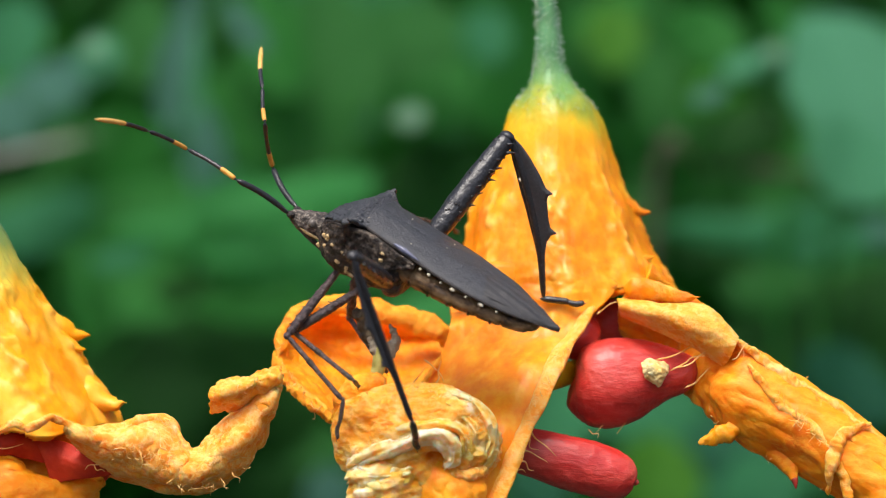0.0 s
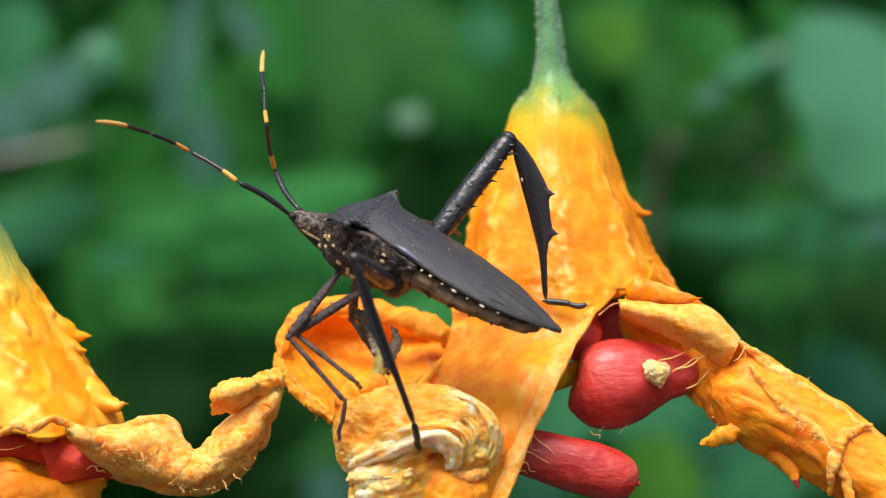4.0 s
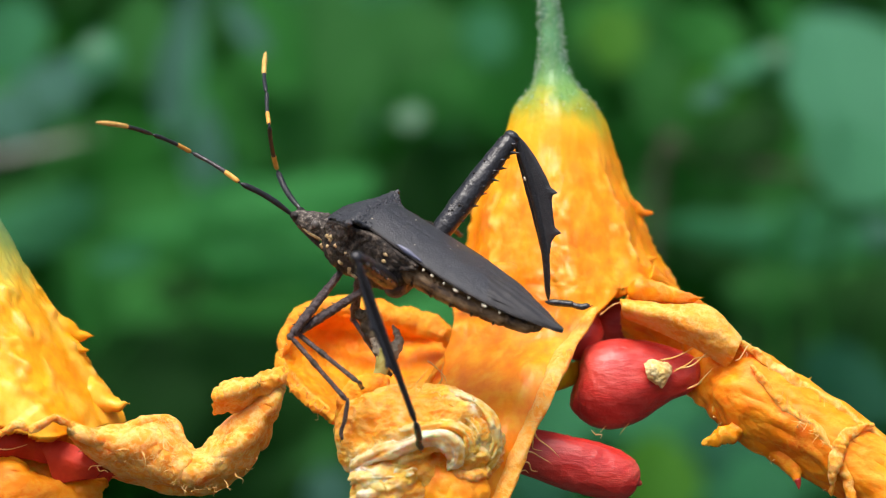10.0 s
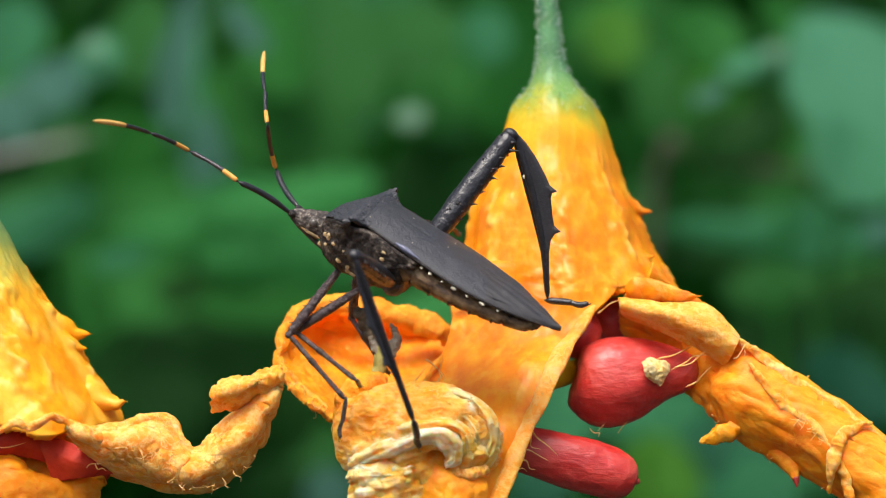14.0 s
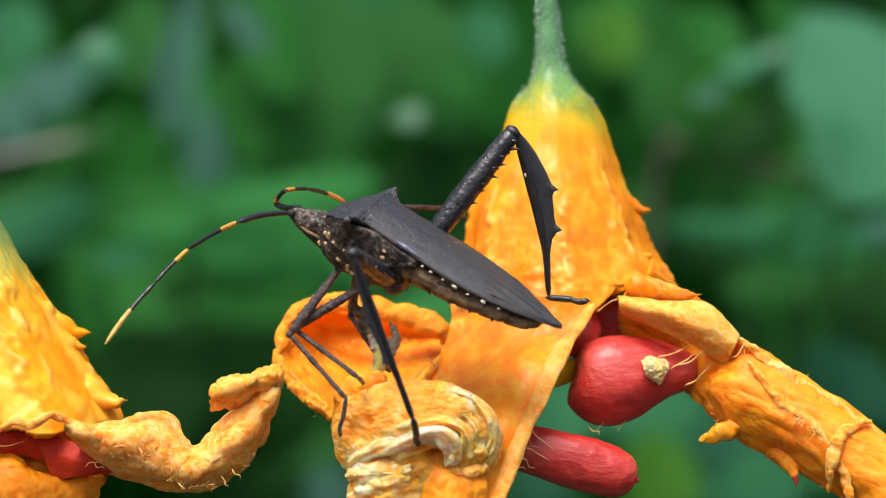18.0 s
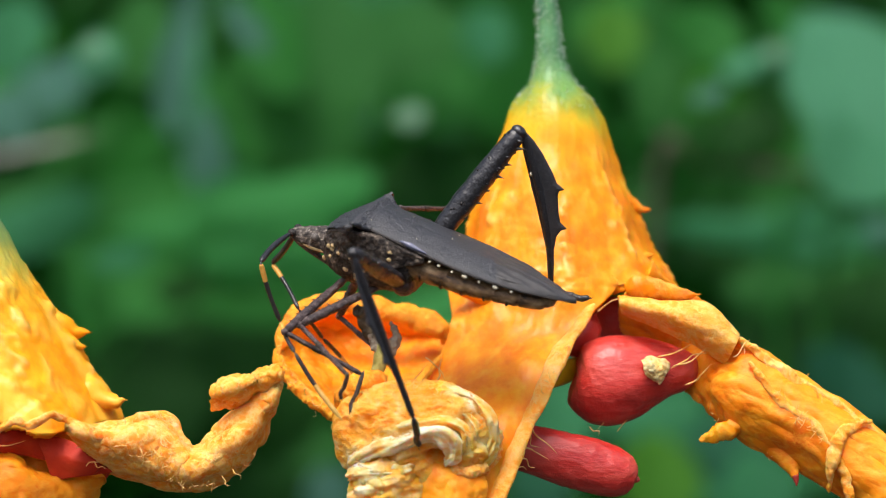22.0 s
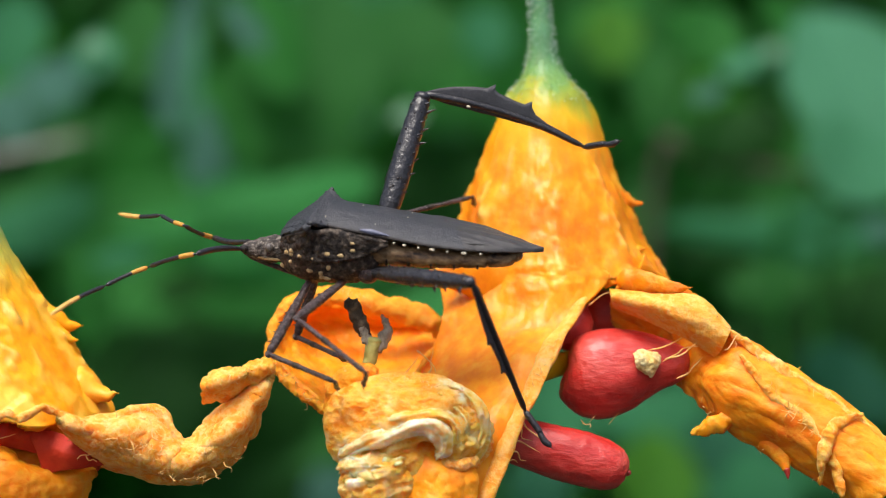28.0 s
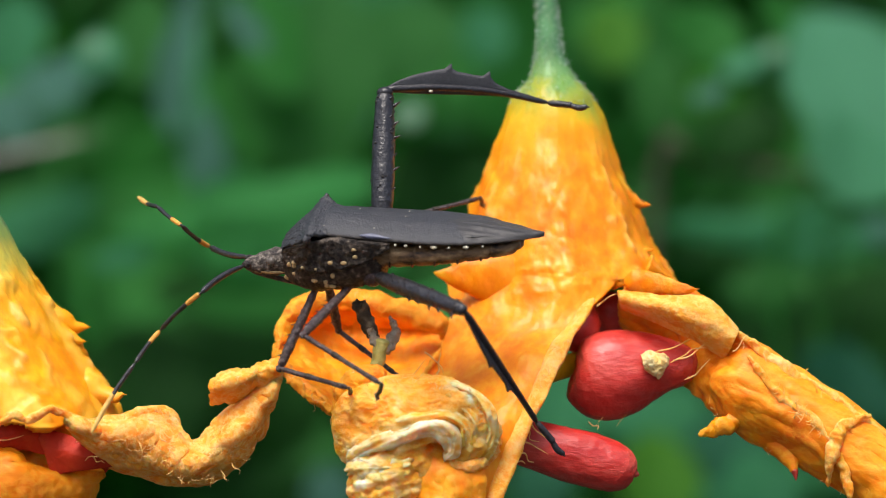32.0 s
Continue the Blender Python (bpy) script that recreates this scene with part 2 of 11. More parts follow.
def thing(name, label, category, at=(0, 0, 0), group="", plant=True):
    ob = new(name)
    ob.location = Vector(at) / 1000
    ob.empty_display_size = 0.004
    if plant:
        ob["plant"] = 1
    return tagged(ob, label, category, group)


def spline(pts, k):
    """n points along a smooth curve through the rows pts."""
    p = np.array(pts, float)
    p = np.vstack([2 * p[0] - p[1], p, 2 * p[-1] - p[-2]])
    s = np.linspace(0, len(pts) - 1, k)
    i = np.minimum(s.astype(int), len(pts) - 2)
    f = (s - i)[:, None]
    a, b, c, d = p[i], p[i + 1], p[i + 2], p[i + 3]
    return 0.5 * (2 * b + (c - a) * f + (2 * a - 5 * b + 4 * c - d) * f ** 2 + (3 * b - a - 3 * c + d) * f ** 3)


def grid_mesh(g, wrap=False, keep=None):
    """A bmesh over a grid of points g[row][column]."""
    bm = bmesh.new()
    r, c = g.shape[:2]
    vs = [[bm.verts.new(g[i, j]) for j in range(c)] for i in range(r)]
    for i in range(r - 1):
        for j in range(c if wrap else c - 1):
            if keep is None or keep(i / (r - 1), j / c):
                bm.faces.new((vs[i][j], vs[i][(j + 1) % c], vs[i + 1][(j + 1) % c], vs[i + 1][j]))
    loose = [v for v in bm.verts if not v.link_faces]
    bmesh.ops.delete(bm, geom=loose, context="VERTS")
    bmesh.ops.recalc_face_normals(bm, faces=bm.faces)
    return bm


def ruffle(bm, coarse=0.5, fine=0.15, size=3.0, seed=0.0, ridge=0.0, along=None, pull=2.6):
    """Uneven rind: swells, creases and grain along the normals, drawn out in the direction along."""
    bm.normal_update()
    for v in bm.verts:
        q = v.co.copy()
        if along:
            d = Vector(along).normalized()
            q -= d * q.dot(d) * (1 - 1 / pull)
        q = q / size + Vector((seed, seed * 2, 0))
        h = coarse * noise.noise(q) + fine * noise.noise(q * 3.1) + fine * 0.5 * noise.noise(q * 7.3)
        if ridge:
            h += ridge * (0.5 - abs(noise.noise(q * 1.7 + Vector((9, 0, 0)))) * 2)
        if coarse >= 0.3:
            h += 0.09 * (0.35 - abs(noise.noise(v.co / 0.9))) + 0.06 * noise.noise(v.co / 0.42) + 0.04 * noise.noise(v.co / 0.22)
        v.co = v.co + v.normal * h


def patch(net, nu, nv):
    """A smooth sheet over a small net of points."""
    cols = np.array([spline(row, nv) for row in net])
    return np.stack([spline(cols[:, j], nu) for j in range(nv)], axis=1)


def thicken(ob, t, offset=0.0):
    m = ob.modifiers.new("thickness", "SOLIDIFY")
    m.thickness, m.offset = t / 1000, offset
    return ob


def tube(pts, radii, k=40, sides=14, flat=1.0, up=(0, 0, 1), twist=0.0):
    """A round or flattened cord through pts, closed at both ends."""
    c = spline(pts, k)
    rr = np.interp(np.linspace(0, 1, k), np.linspace(0, 1, len(radii)), radii)
    rr = rr * np.minimum(1, np.sqrt(np.minimum(np.arange(k), np.arange(k)[::-1]) / max(2, k * 0.06) + 0.04))
    g = np.empty((k, sides, 3))
    for i in range(k):
        d = Vector(c[min(i + 1, k - 1)] - c[max(i - 1, 0)]).normalized()
        a = Vector(up) - d * d.dot(Vector(up))
        a = a.normalized() if a.length > 1e-3 else d.orthogonal().normalized()
        b = d.cross(a)
        for j in range(sides):
            w = 2 * math.pi * j / sides + twist * i / k
            g[i, j] = c[i] + rr[i] * (np.array(a) * math.cos(w) + np.array(b) * math.sin(w) * flat)
    bm = grid_mesh(g, wrap=True)
    bm.verts.ensure_lookup_table()
    bm.faces.new([bm.verts[j] for j in range(sides)][::-1])
    bm.faces.new([bm.verts[(k - 1) * sides + j] for j in range(sides)])
    bmesh.ops.recalc_face_normals(bm, faces=bm.faces)
    return bm


def thorn(base, tip, r, bend=0.15, sides=9):
    a, b = np.array(base, float), np.array(tip, float)
    mid = a * 0.45 + b * 0.55 + np.array((0, 0, -bend)) * np.linalg.norm(b - a)
    bm = tube([a, a * 0.75 + mid * 0.25, mid, b], [r, r * 0.8, r * 0.35, r * 0.06], 14, sides)
    return bm


def fruit_thorn(base, tip, r, seed=1.0):
    a, b = np.array(base, float), np.array(tip, float)
    d = b - a
    bm = tube([a - d * 0.45, a - d * 0.1, a + d * 0.3, a + d * 0.65 + np.array((0, 0, -0.05)) * np.linalg.norm(d), b], [r * 1.7, r * 1.25, r * 0.75, r * 0.32, r * 0.05], 30, 14)
    ruffle(bm, 0.12 * r, 0.05 * r, 0.8, seed)
    return bm


# ---- the split fruit that the bug stands on ----
AXIS = [  # height of the ring, centre, radius
    ((9.96, 16.5, 27.12), 0.85), ((10.07, 16.5, 23.87), 0.9), ((10.28, 16.5, 20.62), 1.0), ((10.45, 16.5, 17.92), 1.28), ((10.66, 16.5, 15.75), 2.0), ((10.77, 16.5, 13.86), 3.55),
    ((10.88, 16.5, 11.42), 4.55), ((10.72, 16.5, 7.63), 5.7), ((10.77, 16.5, 3.84), 7.2), ((11.1, 16.5, 0.05), 8.4), ((11.47, 16.5, -2.65), 9.5), ((11.85, 16.5, -5.09), 10.4)]


RIBS = 8


def cap_grid(axis, rows, sides, swell=1.0):
    a = spline([(*c, r * swell) for c, r in axis], rows)
    g = np.empty((rows, sides, 3))
    for i in range(rows):
        for j in range(sides):
            w = 2 * math.pi * j / sides
            s = i / (rows - 1)
            rib = 1 + 0.022 * s * math.cos(RIBS * w + 0.4) + 0.008 * s * math.cos(17 * w)
            g[i, j] = a[i, :3] + a[i, 3] * rib * np.array((math.sin(w), -math.cos(w), 0))
    return g


def warts(bm, zlo, zhi, seed, centre, size=1.8, high=0.7, beads=0.4):
    """Soft tubercles that grow towards the rim, strung in rows along the ribs; pale on their crests."""
    bm.normal_update()
    lay = bm.verts.layers.float.new("bead")
    for v in bm.verts:
        s = min(1, max(0, (zhi - v.co.z) / (zhi - zlo)))
        q = Vector((v.co.x, v.co.y, v.co.z * 0.8)) / size + Vector((seed, 0, 0))
        n = max(0, noise.noise(q)) + 0.5 * max(0, noise.noise(q * 2.3)) + 0.35 * max(0, noise.noise(q * 4.1))
        w = math.atan2(v.co.x - centre[0], centre[1] - v.co.y)
        crest = max(0, 0.3 + 0.7 * math.cos(RIBS * w + 0.4))
        fade = 1 - 0.8 * min(1, max(0, (zlo - 0.5 - v.co.z) / 3))
        lump = noise.noise(Vector((w * 7, v.co.z * 0.62, seed))) + 0.7 * noise.noise(Vector((w * 16, v.co.z * 1.3, seed + 5)))
        lump = min(1, max(0, lump * 1.8))
        b = crest * lump * min(1, s * 2.2) * fade
        v[lay] = min(0.7, 0.55 * b * lump + 0.08 * max(0, n - 0.3) * s)
        v.co = v.co + v.normal * (high * n * s * fade + beads * b + 0.05 * noise.noise(v.co * 3) + 0.2 * noise.noise(v.co / 2.6))


melon = thing("bitter_melon", "ripe split orange bitter melon hanging from a hairy green stalk", "fruit", (10.44, 13, 18.16), "bitter melons")


VALVE = [      [(0.84, 9, -6.84), (4.44, 6.4, -7.59), (8.49, 4.6, -7.72), (11.83, 4, -7.8)],
    [(-0.47, 7, -10.82), (3.36, 3.6, -10.74), (7.09, 1.2, -10.76), (9.74, 0.8, -10.99)],
    [(-2.24, 4, -13.97), (2.06, 0.5, -13.98), (5.76, -1.5, -14.09), (8.13, -1.6, -14.58)],
    [(-3.74, 2, -16.87), (0.3, -1.5, -17.32), (3.98, -3.5, -17.64), (6.5, -3, -18.07)],
    [(-4.72, 1, -20.55), (-0.94, -2.5, -21.68), (2.5, -4, -22), (5.11, -3.5, -22.3)],
    [(-5.7, 0, -24.45), (-1.92, -3.5, -25), (1.27, -5, -25.3), (3.63, -4, -25.43)]]
ROWS, SIDES, LONG = 150, 220, 250
LEFT, RIGHT = -76.0, 24.0


def split_skin():
    """The cap and, below it in one piece, the front valve."""
    g = np.zeros((LONG, SIDES, 3))
    g[:ROWS] = cap_grid(AXIS, ROWS, SIDES, 1.05)
    for j in range(SIDES):
        w = (j / SIDES * 360 + 180) % 360 - 180
        u = (w - LEFT) / (RIGHT - LEFT)
        if -0.02 <= u <= 1.02:
            low = [spline(row, 101)[int(round(min(1, max(0, u)) * 100))] for row in VALVE]
            bulge = np.array((-1.6, -0.4, 0.0)) * max(0, 1 - u / 0.12)
            path = [g[124, j], g[134, j], g[143, j] + bulge * 0.7] + low
            g[134:, j] = spline(path, 160)[20:][np.linspace(0, 139, LONG - 134).astype(int)]
    return g


def skin_keep(i, j):
    """The lower edge: arched open over the seeds, torn at the back."""
    row, w = i * (LONG - 1), (j * 360 + 180) % 360 - 180
    if LEFT <= w <= RIGHT - 1:
        return True
    if RIGHT - 1 < w < 42:
        return row < ROWS * 0.955
    return row < ROWS * (0.985 - 0.05 * abs(math.sin(math.radians(w * 2.2))))


bm = grid_mesh(split_skin(), wrap=True, keep=skin_keep)
warts(bm, -5, 11, 3.0, (10.8, 16.5), 1.6, 0.3, 0.3)
cap = thicken(part("rind_cap", bm, cap_mat_main, melon, "orange rind, yellow and green towards the stalk, one valve drawn down"), 1.0, -1)

stalk_pts = [(10.45, 16.5, 18.02), (10.28, 16.5, 20.62), (10.07, 16.5, 23.87), (9.76, 17, 34.77), (11.27, 30, 54.11), (17.96, 70, 83.77)]
green_mat = surf("hairy_green_stalk", [(0.3, (0.07, 0.2, 0.1)), (0.55, (0.13, 0.3, 0.16)), (0.8, (0.3, 0.45, 0.28))], 0.6, 7, 0.55, 0.6, 2.5, stretch=(1.6, 1.6, 0.3), sss=0.1)
part("stalk", tube(stalk_pts, [1.22, 1.0, 0.86, 0.82, 0.9, 1.0], 80, 20), green_mat, melon, "hairy green stalk")


def hairs(axis, zlo, zhi, count, seed):
    rng = random.Random(seed)
    bm = bmesh.new()
    a = spline([(*c, r * 1.05) for c, r in axis], 200)
    pick = [r for r in a if zlo < r[2] < zhi]
    for _ in range(count):
        r = rng.choice(pick)
        w, ln = rng.uniform(0, 6.283), rng.uniform(0.2, 0.6)
        out = Vector((math.sin(w), -math.cos(w), rng.uniform(-0.6, 0.5))).normalized()
        p0 = Vector(r[:3]) + Vector((math.sin(w), -math.cos(w), 0)) * r[3] * 0.98
        side = out.cross(Vector((0.3, 0.2, 1))).normalized() * 0.036
        p1 = p0 + out * ln * 0.6
        p2 = p0 + out * ln + Vector((0, 0, rng.uniform(-0.15, 0.1)))
        up = side.cross(out)
        ring = [bm.verts.new(p0 + side), bm.verts.new(p0 - side * 0.5 + up), bm.verts.new(p0 - side * 0.5 - up)]
        ring2 = [bm.verts.new(p1 + side * 0.7), bm.verts.new(p1 - side * 0.35 + up * 0.7), bm.verts.new(p1 - side * 0.35 - up * 0.7)]
        tip = bm.verts.new(p2)
        for k in range(3):
            bm.faces.new((ring[k], ring[(k + 1) % 3], ring2[(k + 1) % 3], ring2[k]))
            bm.faces.new((ring2[k], ring2[(k + 1) % 3], tip))
    return bm


tagged(part("stalk_hair", hairs(AXIS, 13.0, 26, 850, 4), hair_mat, melon, "fine pale hairs"), kind="stuff")

# the front valve, drawn out forwards and down into its curled tip
bm = tube([(13.86, 5.4, -5.49), (12.23, 3.8, -7.49), (10.24, 0.8, -10.39), (8.8, -1.2, -13.37), (7.08, -3.2, -16.68), (5.7, -3.6, -20.08), (4.11, -4.4, -23.91)], [0.45, 0.7, 0.85, 0.85, 0.8, 0.85, 0.7], 120, 24, 0.5, up=(1, -0.3, 0.3))
ruffle(bm, 0.29, 0.07, 1.8, 4.0, 0.12, (-0.4, -0.4, -0.9), 2.4)
part("rolled_edge", bm, dried_cream, melon, "rolled pale orange edge of the valve")

# the curled tip: a crumpled lump whose folds run round one end of a deep crease
pulp = surf("curled_rind", [(0.22, (0.95, 0.25, 0.003)), (0.42, (0.97, 0.35, 0.012)), (0.62, (0.97, 0.46, 0.07)), (0.82, (0.96, 0.66, 0.32)), (1.0, (0.96, 0.82, 0.62))], 0.9, 8, 0.6, 0.4, 2.2, stretch=(0.8, 1, 1.3), sss=0.8, sss_radius=(1, 0.5, 0.25), fibre=((0.98, 0.58, 0.2), 0.8, 0.34, 0.5))
pulp.node_tree.nodes["Principled BSDF"].inputs["Subsurface Scale"].default_value = 0.0015
pn, pl = pulp.node_tree.nodes, pulp.node_tree.links
pith_in = pn.new("ShaderNodeAttribute")
pith_in.attribute_name = "pith"
mad = pn.new("ShaderNodeMath")
mad.operation = "MULTIPLY_ADD"
mad.inputs[1].default_value = 0.7
ramp_in = [n for n in pn if n.bl_idname == "ShaderNodeValToRGB"][0].inputs[0]
pl.new(ramp_in.links[0].from_socket, mad.inputs[0])
pl.new(pith_in.outputs["Fac"], mad.inputs[2])
pl.new(mad.outputs[0], ramp_in)
CREASE, CREASE_END = np.array((-0.39, -7, -18.19)), np.array((-7.91, -7, -20.41))


def crumpled(centre, size, seed, rows=190, cols=230):
    """A lump of rolled rind; the pale inner pith shows on the crests of the folds."""
    c = np.array(centre)
    ray = (CREASE_END - CREASE)[::2]
    ray = ray / np.hypot(*ray)
    g, pale = np.empty((rows, cols, 3)), np.empty((rows, cols))
    for i in range(rows):
        for j in range(cols):
            lat, lon = math.pi * (i / (rows - 1) - 0.5), 2 * math.pi * j / cols
            d = np.array((math.cos(lat) * math.sin(lon), -math.cos(lat) * math.cos(lon), math.sin(lat)))
            p = c + np.sign(d) * np.abs(d) ** 0.86 * np.array(size)
            q = Vector(p) + Vector((seed, 0, 0))
            x, z = p[0] - CREASE[0] + 0.7 * noise.noise(q / 2.4), p[2] - CREASE[2] + 0.7 * noise.noise(q / 2.4 + Vector((0, 9, 0)))
            s, across = x * ray[0] + z * ray[1], -x * ray[1] + z * ray[0]
            dist = abs(across) if s > 0 else math.hypot(s, across)
            run = s if s > 0 else math.atan2(across, s) * 1.6
            f = Vector((run / 2.6, dist, seed))
            fold = (dist * 0.5 + 0.42 * noise.noise(f * 0.55) + 0.12) % 1.0
            lip = fold ** 1.2 if fold < 0.72 else 0.674 * (0.5 + 0.5 * math.cos(math.pi * (fold - 0.72) / 0.28))
            strand = noise.noise(Vector((run * 0.55, dist * 2.6, seed))) + 0.6 * noise.noise(Vector((run * 1.1, dist * 5.5, seed + 3)))
            strong = math.exp(-(dist / 3.6) ** 2) * min(1, max(0.15, 0.65 + 1.1 * noise.noise(f * 0.6 + Vector((4, 0, 0)))))
            near = 0.25 + 0.75 * math.exp(-(dist / 2.8) ** 2)
            hollow = math.exp(-((p[0] - CREASE[0] - 0.35) / 1.25) ** 2 - ((p[2] - CREASE[2] + 0.2) / 0.75) ** 2)
            h = 0.5 * strong * (lip - 0.35) + 0.13 * strand * near + 0.55 * noise.noise(q / 2.8) + (0.26 * noise.noise(f * 1.9) + 0.14 * noise.noise(f * 4.2)) * near + 0.3 * (1.4 - near) * noise.noise(q / 1.5) + 0.4 * (0.4 - abs(noise.noise(q / 1.3))) + 0.22 * (0.4 - abs(noise.noise(q / 0.55 + Vector((3, 0, 0))))) + 0.05 * noise.noise(q / 0.28) - 2.4 * hollow
            front = min(1, max(0.3, -d[1] + 0.5))
            g[i, j] = p + d * h * front
            edge = math.exp(-((p[0] - CREASE[0] - 2.9) / 1.5) ** 2 - ((p[2] - CREASE[2] - 5.1) / 1.5) ** 2) + 0.8 * math.exp(-((p[0] - CREASE[0] - 4.5) / 0.9) ** 2 - ((p[2] - CREASE[2] - 1.6) / 2.6) ** 2)
            band = math.exp(-((dist - 1.7) / 1.7) ** 2) * ((1.0 if s > 1.5 else 1.45) if across * ray[0] > 0 or s > 2.5 else 0.8)
            pale[i, j] = max(0, (0.45 * band + 0.6 * edge) * (0.15 + 1.1 * lip) * (0.8 + 0.5 * strand + 0.9 * noise.noise(f * 0.9 + Vector((0, 3, 7)))) + 0.14 + 0.28 * noise.noise(q / 1.3) - 0.9 * hollow)
    bm = grid_mesh(g, wrap=True)
    lay = bm.verts.layers.float.new("pith")
    for v, k in zip(bm.verts, pale.ravel()):
        v[lay] = k
    return bm


part("curled_tip", crumpled((-2.31, -3.6, -16.35), (7.05, 3.3, 4.5), 3.0), pulp, melon, "curled tip of rind, crumpled in folds with white pith")
part("curled_tip", crumpled((-4.69, -4.6, -21.05), (3.3, 3.0, 3.4), 19.0, 110, 130), pulp, melon)

def fold_roll(pts, radii, pith, seed, flat=0.75):
    """A rolled fold of the curled tip, streaked along its length, pale where the pith shows."""
    k, sides = 130, 36
    pts = [(x, y + 0.62, z) for x, y, z in pts]
    radii = [1.35 * r for r in radii]
    bm = tube(pts, radii, k, sides, flat, up=(0, -1, 0.2))
    lay = bm.verts.layers.float.new("pith")
    bm.normal_update()
    shift = []
    for q, v in enumerate(bm.verts):
        i, a = q // sides, 2 * math.pi * (q % sides) / sides
        u = Vector((i / k * 3.0, math.cos(a) * 1.3, math.sin(a) * 1.3 + seed))
        streak = noise.noise(Vector((u.x * 1.3, u.y * 2.4, u.z * 2.4))) + 0.7 * noise.noise(Vector((u.x * 2.2, u.y * 5, u.z * 5)))
        h = 0.35 * noise.noise(u) + 0.26 * streak + 0.34 * noise.noise(v.co / 1.8) + 0.1 * (0.3 - abs(noise.noise(v.co / 0.8))) + 0.09 * noise.noise(v.co / 0.35)
        v[lay] = max(0, pith * (0.92 + 0.6 * noise.noise(v.co / 1.6 + Vector((5, 0, 0)))) + 0.2 * streak + 0.12 * noise.noise(v.co / 0.5))
        shift.append(v.normal * h * max(radii))
    for v, d in zip(bm.verts, shift):
        v.co = v.co + d
    return bm


for pts, radii, pale, seed in [
        ([(-7.9, -5.6, -19.2), (-6.5, -6.7, -18.25), (-4.5, -7.1, -17.35), (-2.35, -7.4, -16.5), (-0.45, -7.5, -16.05), (0.75, -7.3, -16.8), (1.05, -6.9, -18.0), (0.6, -6.2, -18.9)], [0.5, 0.7, 0.75, 0.7, 0.75, 0.8, 0.7, 0.4], 0.62, 1.0),
        ([(-7.2, -5.6, -17.7), (-4.5, -6.9, -16.3), (-2.1, -7.1, -15.6), (0.3, -7.0, -15.2), (1.75, -6.7, -15.9), (2.25, -6.3, -17.3), (1.8, -5.8, -18.8)], [0.4, 0.7, 0.75, 0.7, 0.65, 0.65, 0.4], 0.26, 7.0),
        ([(0.5, -5.6, -12.5), (2.7, -5.6, -13.4), (4.05, -5.2, -15.1), (4.3, -5.2, -16.9), (3.7, -5.3, -18.3), (2.2, -5.6, -19.4)], [0.4, 0.65, 0.7, 0.7, 0.65, 0.4], 0.4, 13.0),
        ([(0.2, -6.3, -13.4), (1.9, -6.3, -14.5), (2.95, -6.1, -16.2), (2.6, -6.0, -18.0)], [0.4, 0.65, 0.65, 0.35], 0.28, 19.0),
        ([(-7.9, -5.8, -20.1), (-6.1, -7.0, -19.6), (-4.1, -7.3, -19.7), (-2.45, -7.0, -19.2)], [0.6, 0.8, 0.8, 0.4], 0.4, 25.0),
        ([(-7.4, -5.8, -21.3), (-5.0, -6.9, -20.8), (-3.0, -6.8, -21.1)], [0.6, 0.8, 0.5], 0.22, 31.0)]:
    part("curled_fold", fold_roll(pts, radii, pale, seed), pulp, melon, "fold of rind streaked with white pith")

net = [
    [(-2.34, -4.6, -18.9), (-0.44, -5, -18.77), (1.36, -5.2, -19.33), (3.22, -4.6, -19.78)],
    [(-2.83, -5, -20.23), (-0.39, -6.2, -19.82), (1.5, -6, -20.13), (3.81, -4.8, -20.54)],
    [(-3.02, -5.4, -23.79), (-0.39, -7, -23.59), (1.5, -6.8, -23.62), (3.7, -5.2, -23.81)]]
bm = grid_mesh(patch(net, 40, 50))
ruffle(bm, 0.35, 0.1, 1.8, 151.0)
thicken(part("curled_fold", bm, inner, melon), 0.6)
for pts, radii, seed in [
        ([(3.03, -4.2, -13.66), (4.21, -4.2, -15.71), (4.51, -4, -17.88), (3.61, -4.6, -19.78)], [0.3, 0.6, 0.65, 0.3], 147.0),
        ([(0.78, -6, -19.16), (2.48, -5.6, -19.68), (4, -4.8, -19.08)], [0.3, 0.5, 0.3], 149.0)]:
    bm = tube(pts, radii, 90, 22, 1.2, up=(0, 0.25, 1))
    ruffle(bm, 0.3, 0.1, 1.2, seed, 0.12)
    part("curled_fold", bm, dried_pale, melon)
bm = tube([(-8.5, -2.4, -15.76), (-8.18, -3, -13.64), (-6.84, -3.2, -12.25), (-4.63, -3, -11.57)], [0.9, 1.2, 1.2, 0.7], 60, 22)
ruffle(bm, 0.35, 0.14, 1.5, 37.0, 0.1)
part("curled_fold", bm, dried, melon)

# the back valve, a shallow bowl with a turned-over rim
net = [
    [(-14.3, 9, -7.9), (-11.5, 13, -6.2), (-6.13, 15, -6.6), (0.6, 14, -7.6)],
    [(-14.8, 8, -9.0), (-11.5, 15, -8.01), (-5.91, 17, -8.63), (0.7, 15, -9.0)],
    [(-14.83, 6, -10.76), (-10.86, 13, -10.86), (-5.56, 14, -11.45), (0.32, 12, -11.34)],
    [(-12.73, 4.5, -12.99), (-9.61, 9, -13.27), (-5.43, 9, -13.79), (-0.99, 9, -13.53)],
    [(-9.82, 2.5, -15.24), (-7.79, 5, -15.58), (-4.82, 5, -15.58), (-2.01, 6, -15.14)]]
bm = grid_mesh(patch(net, 80, 90))
ruffle(bm, 0.4, 0.16, 2.2, 7.0)
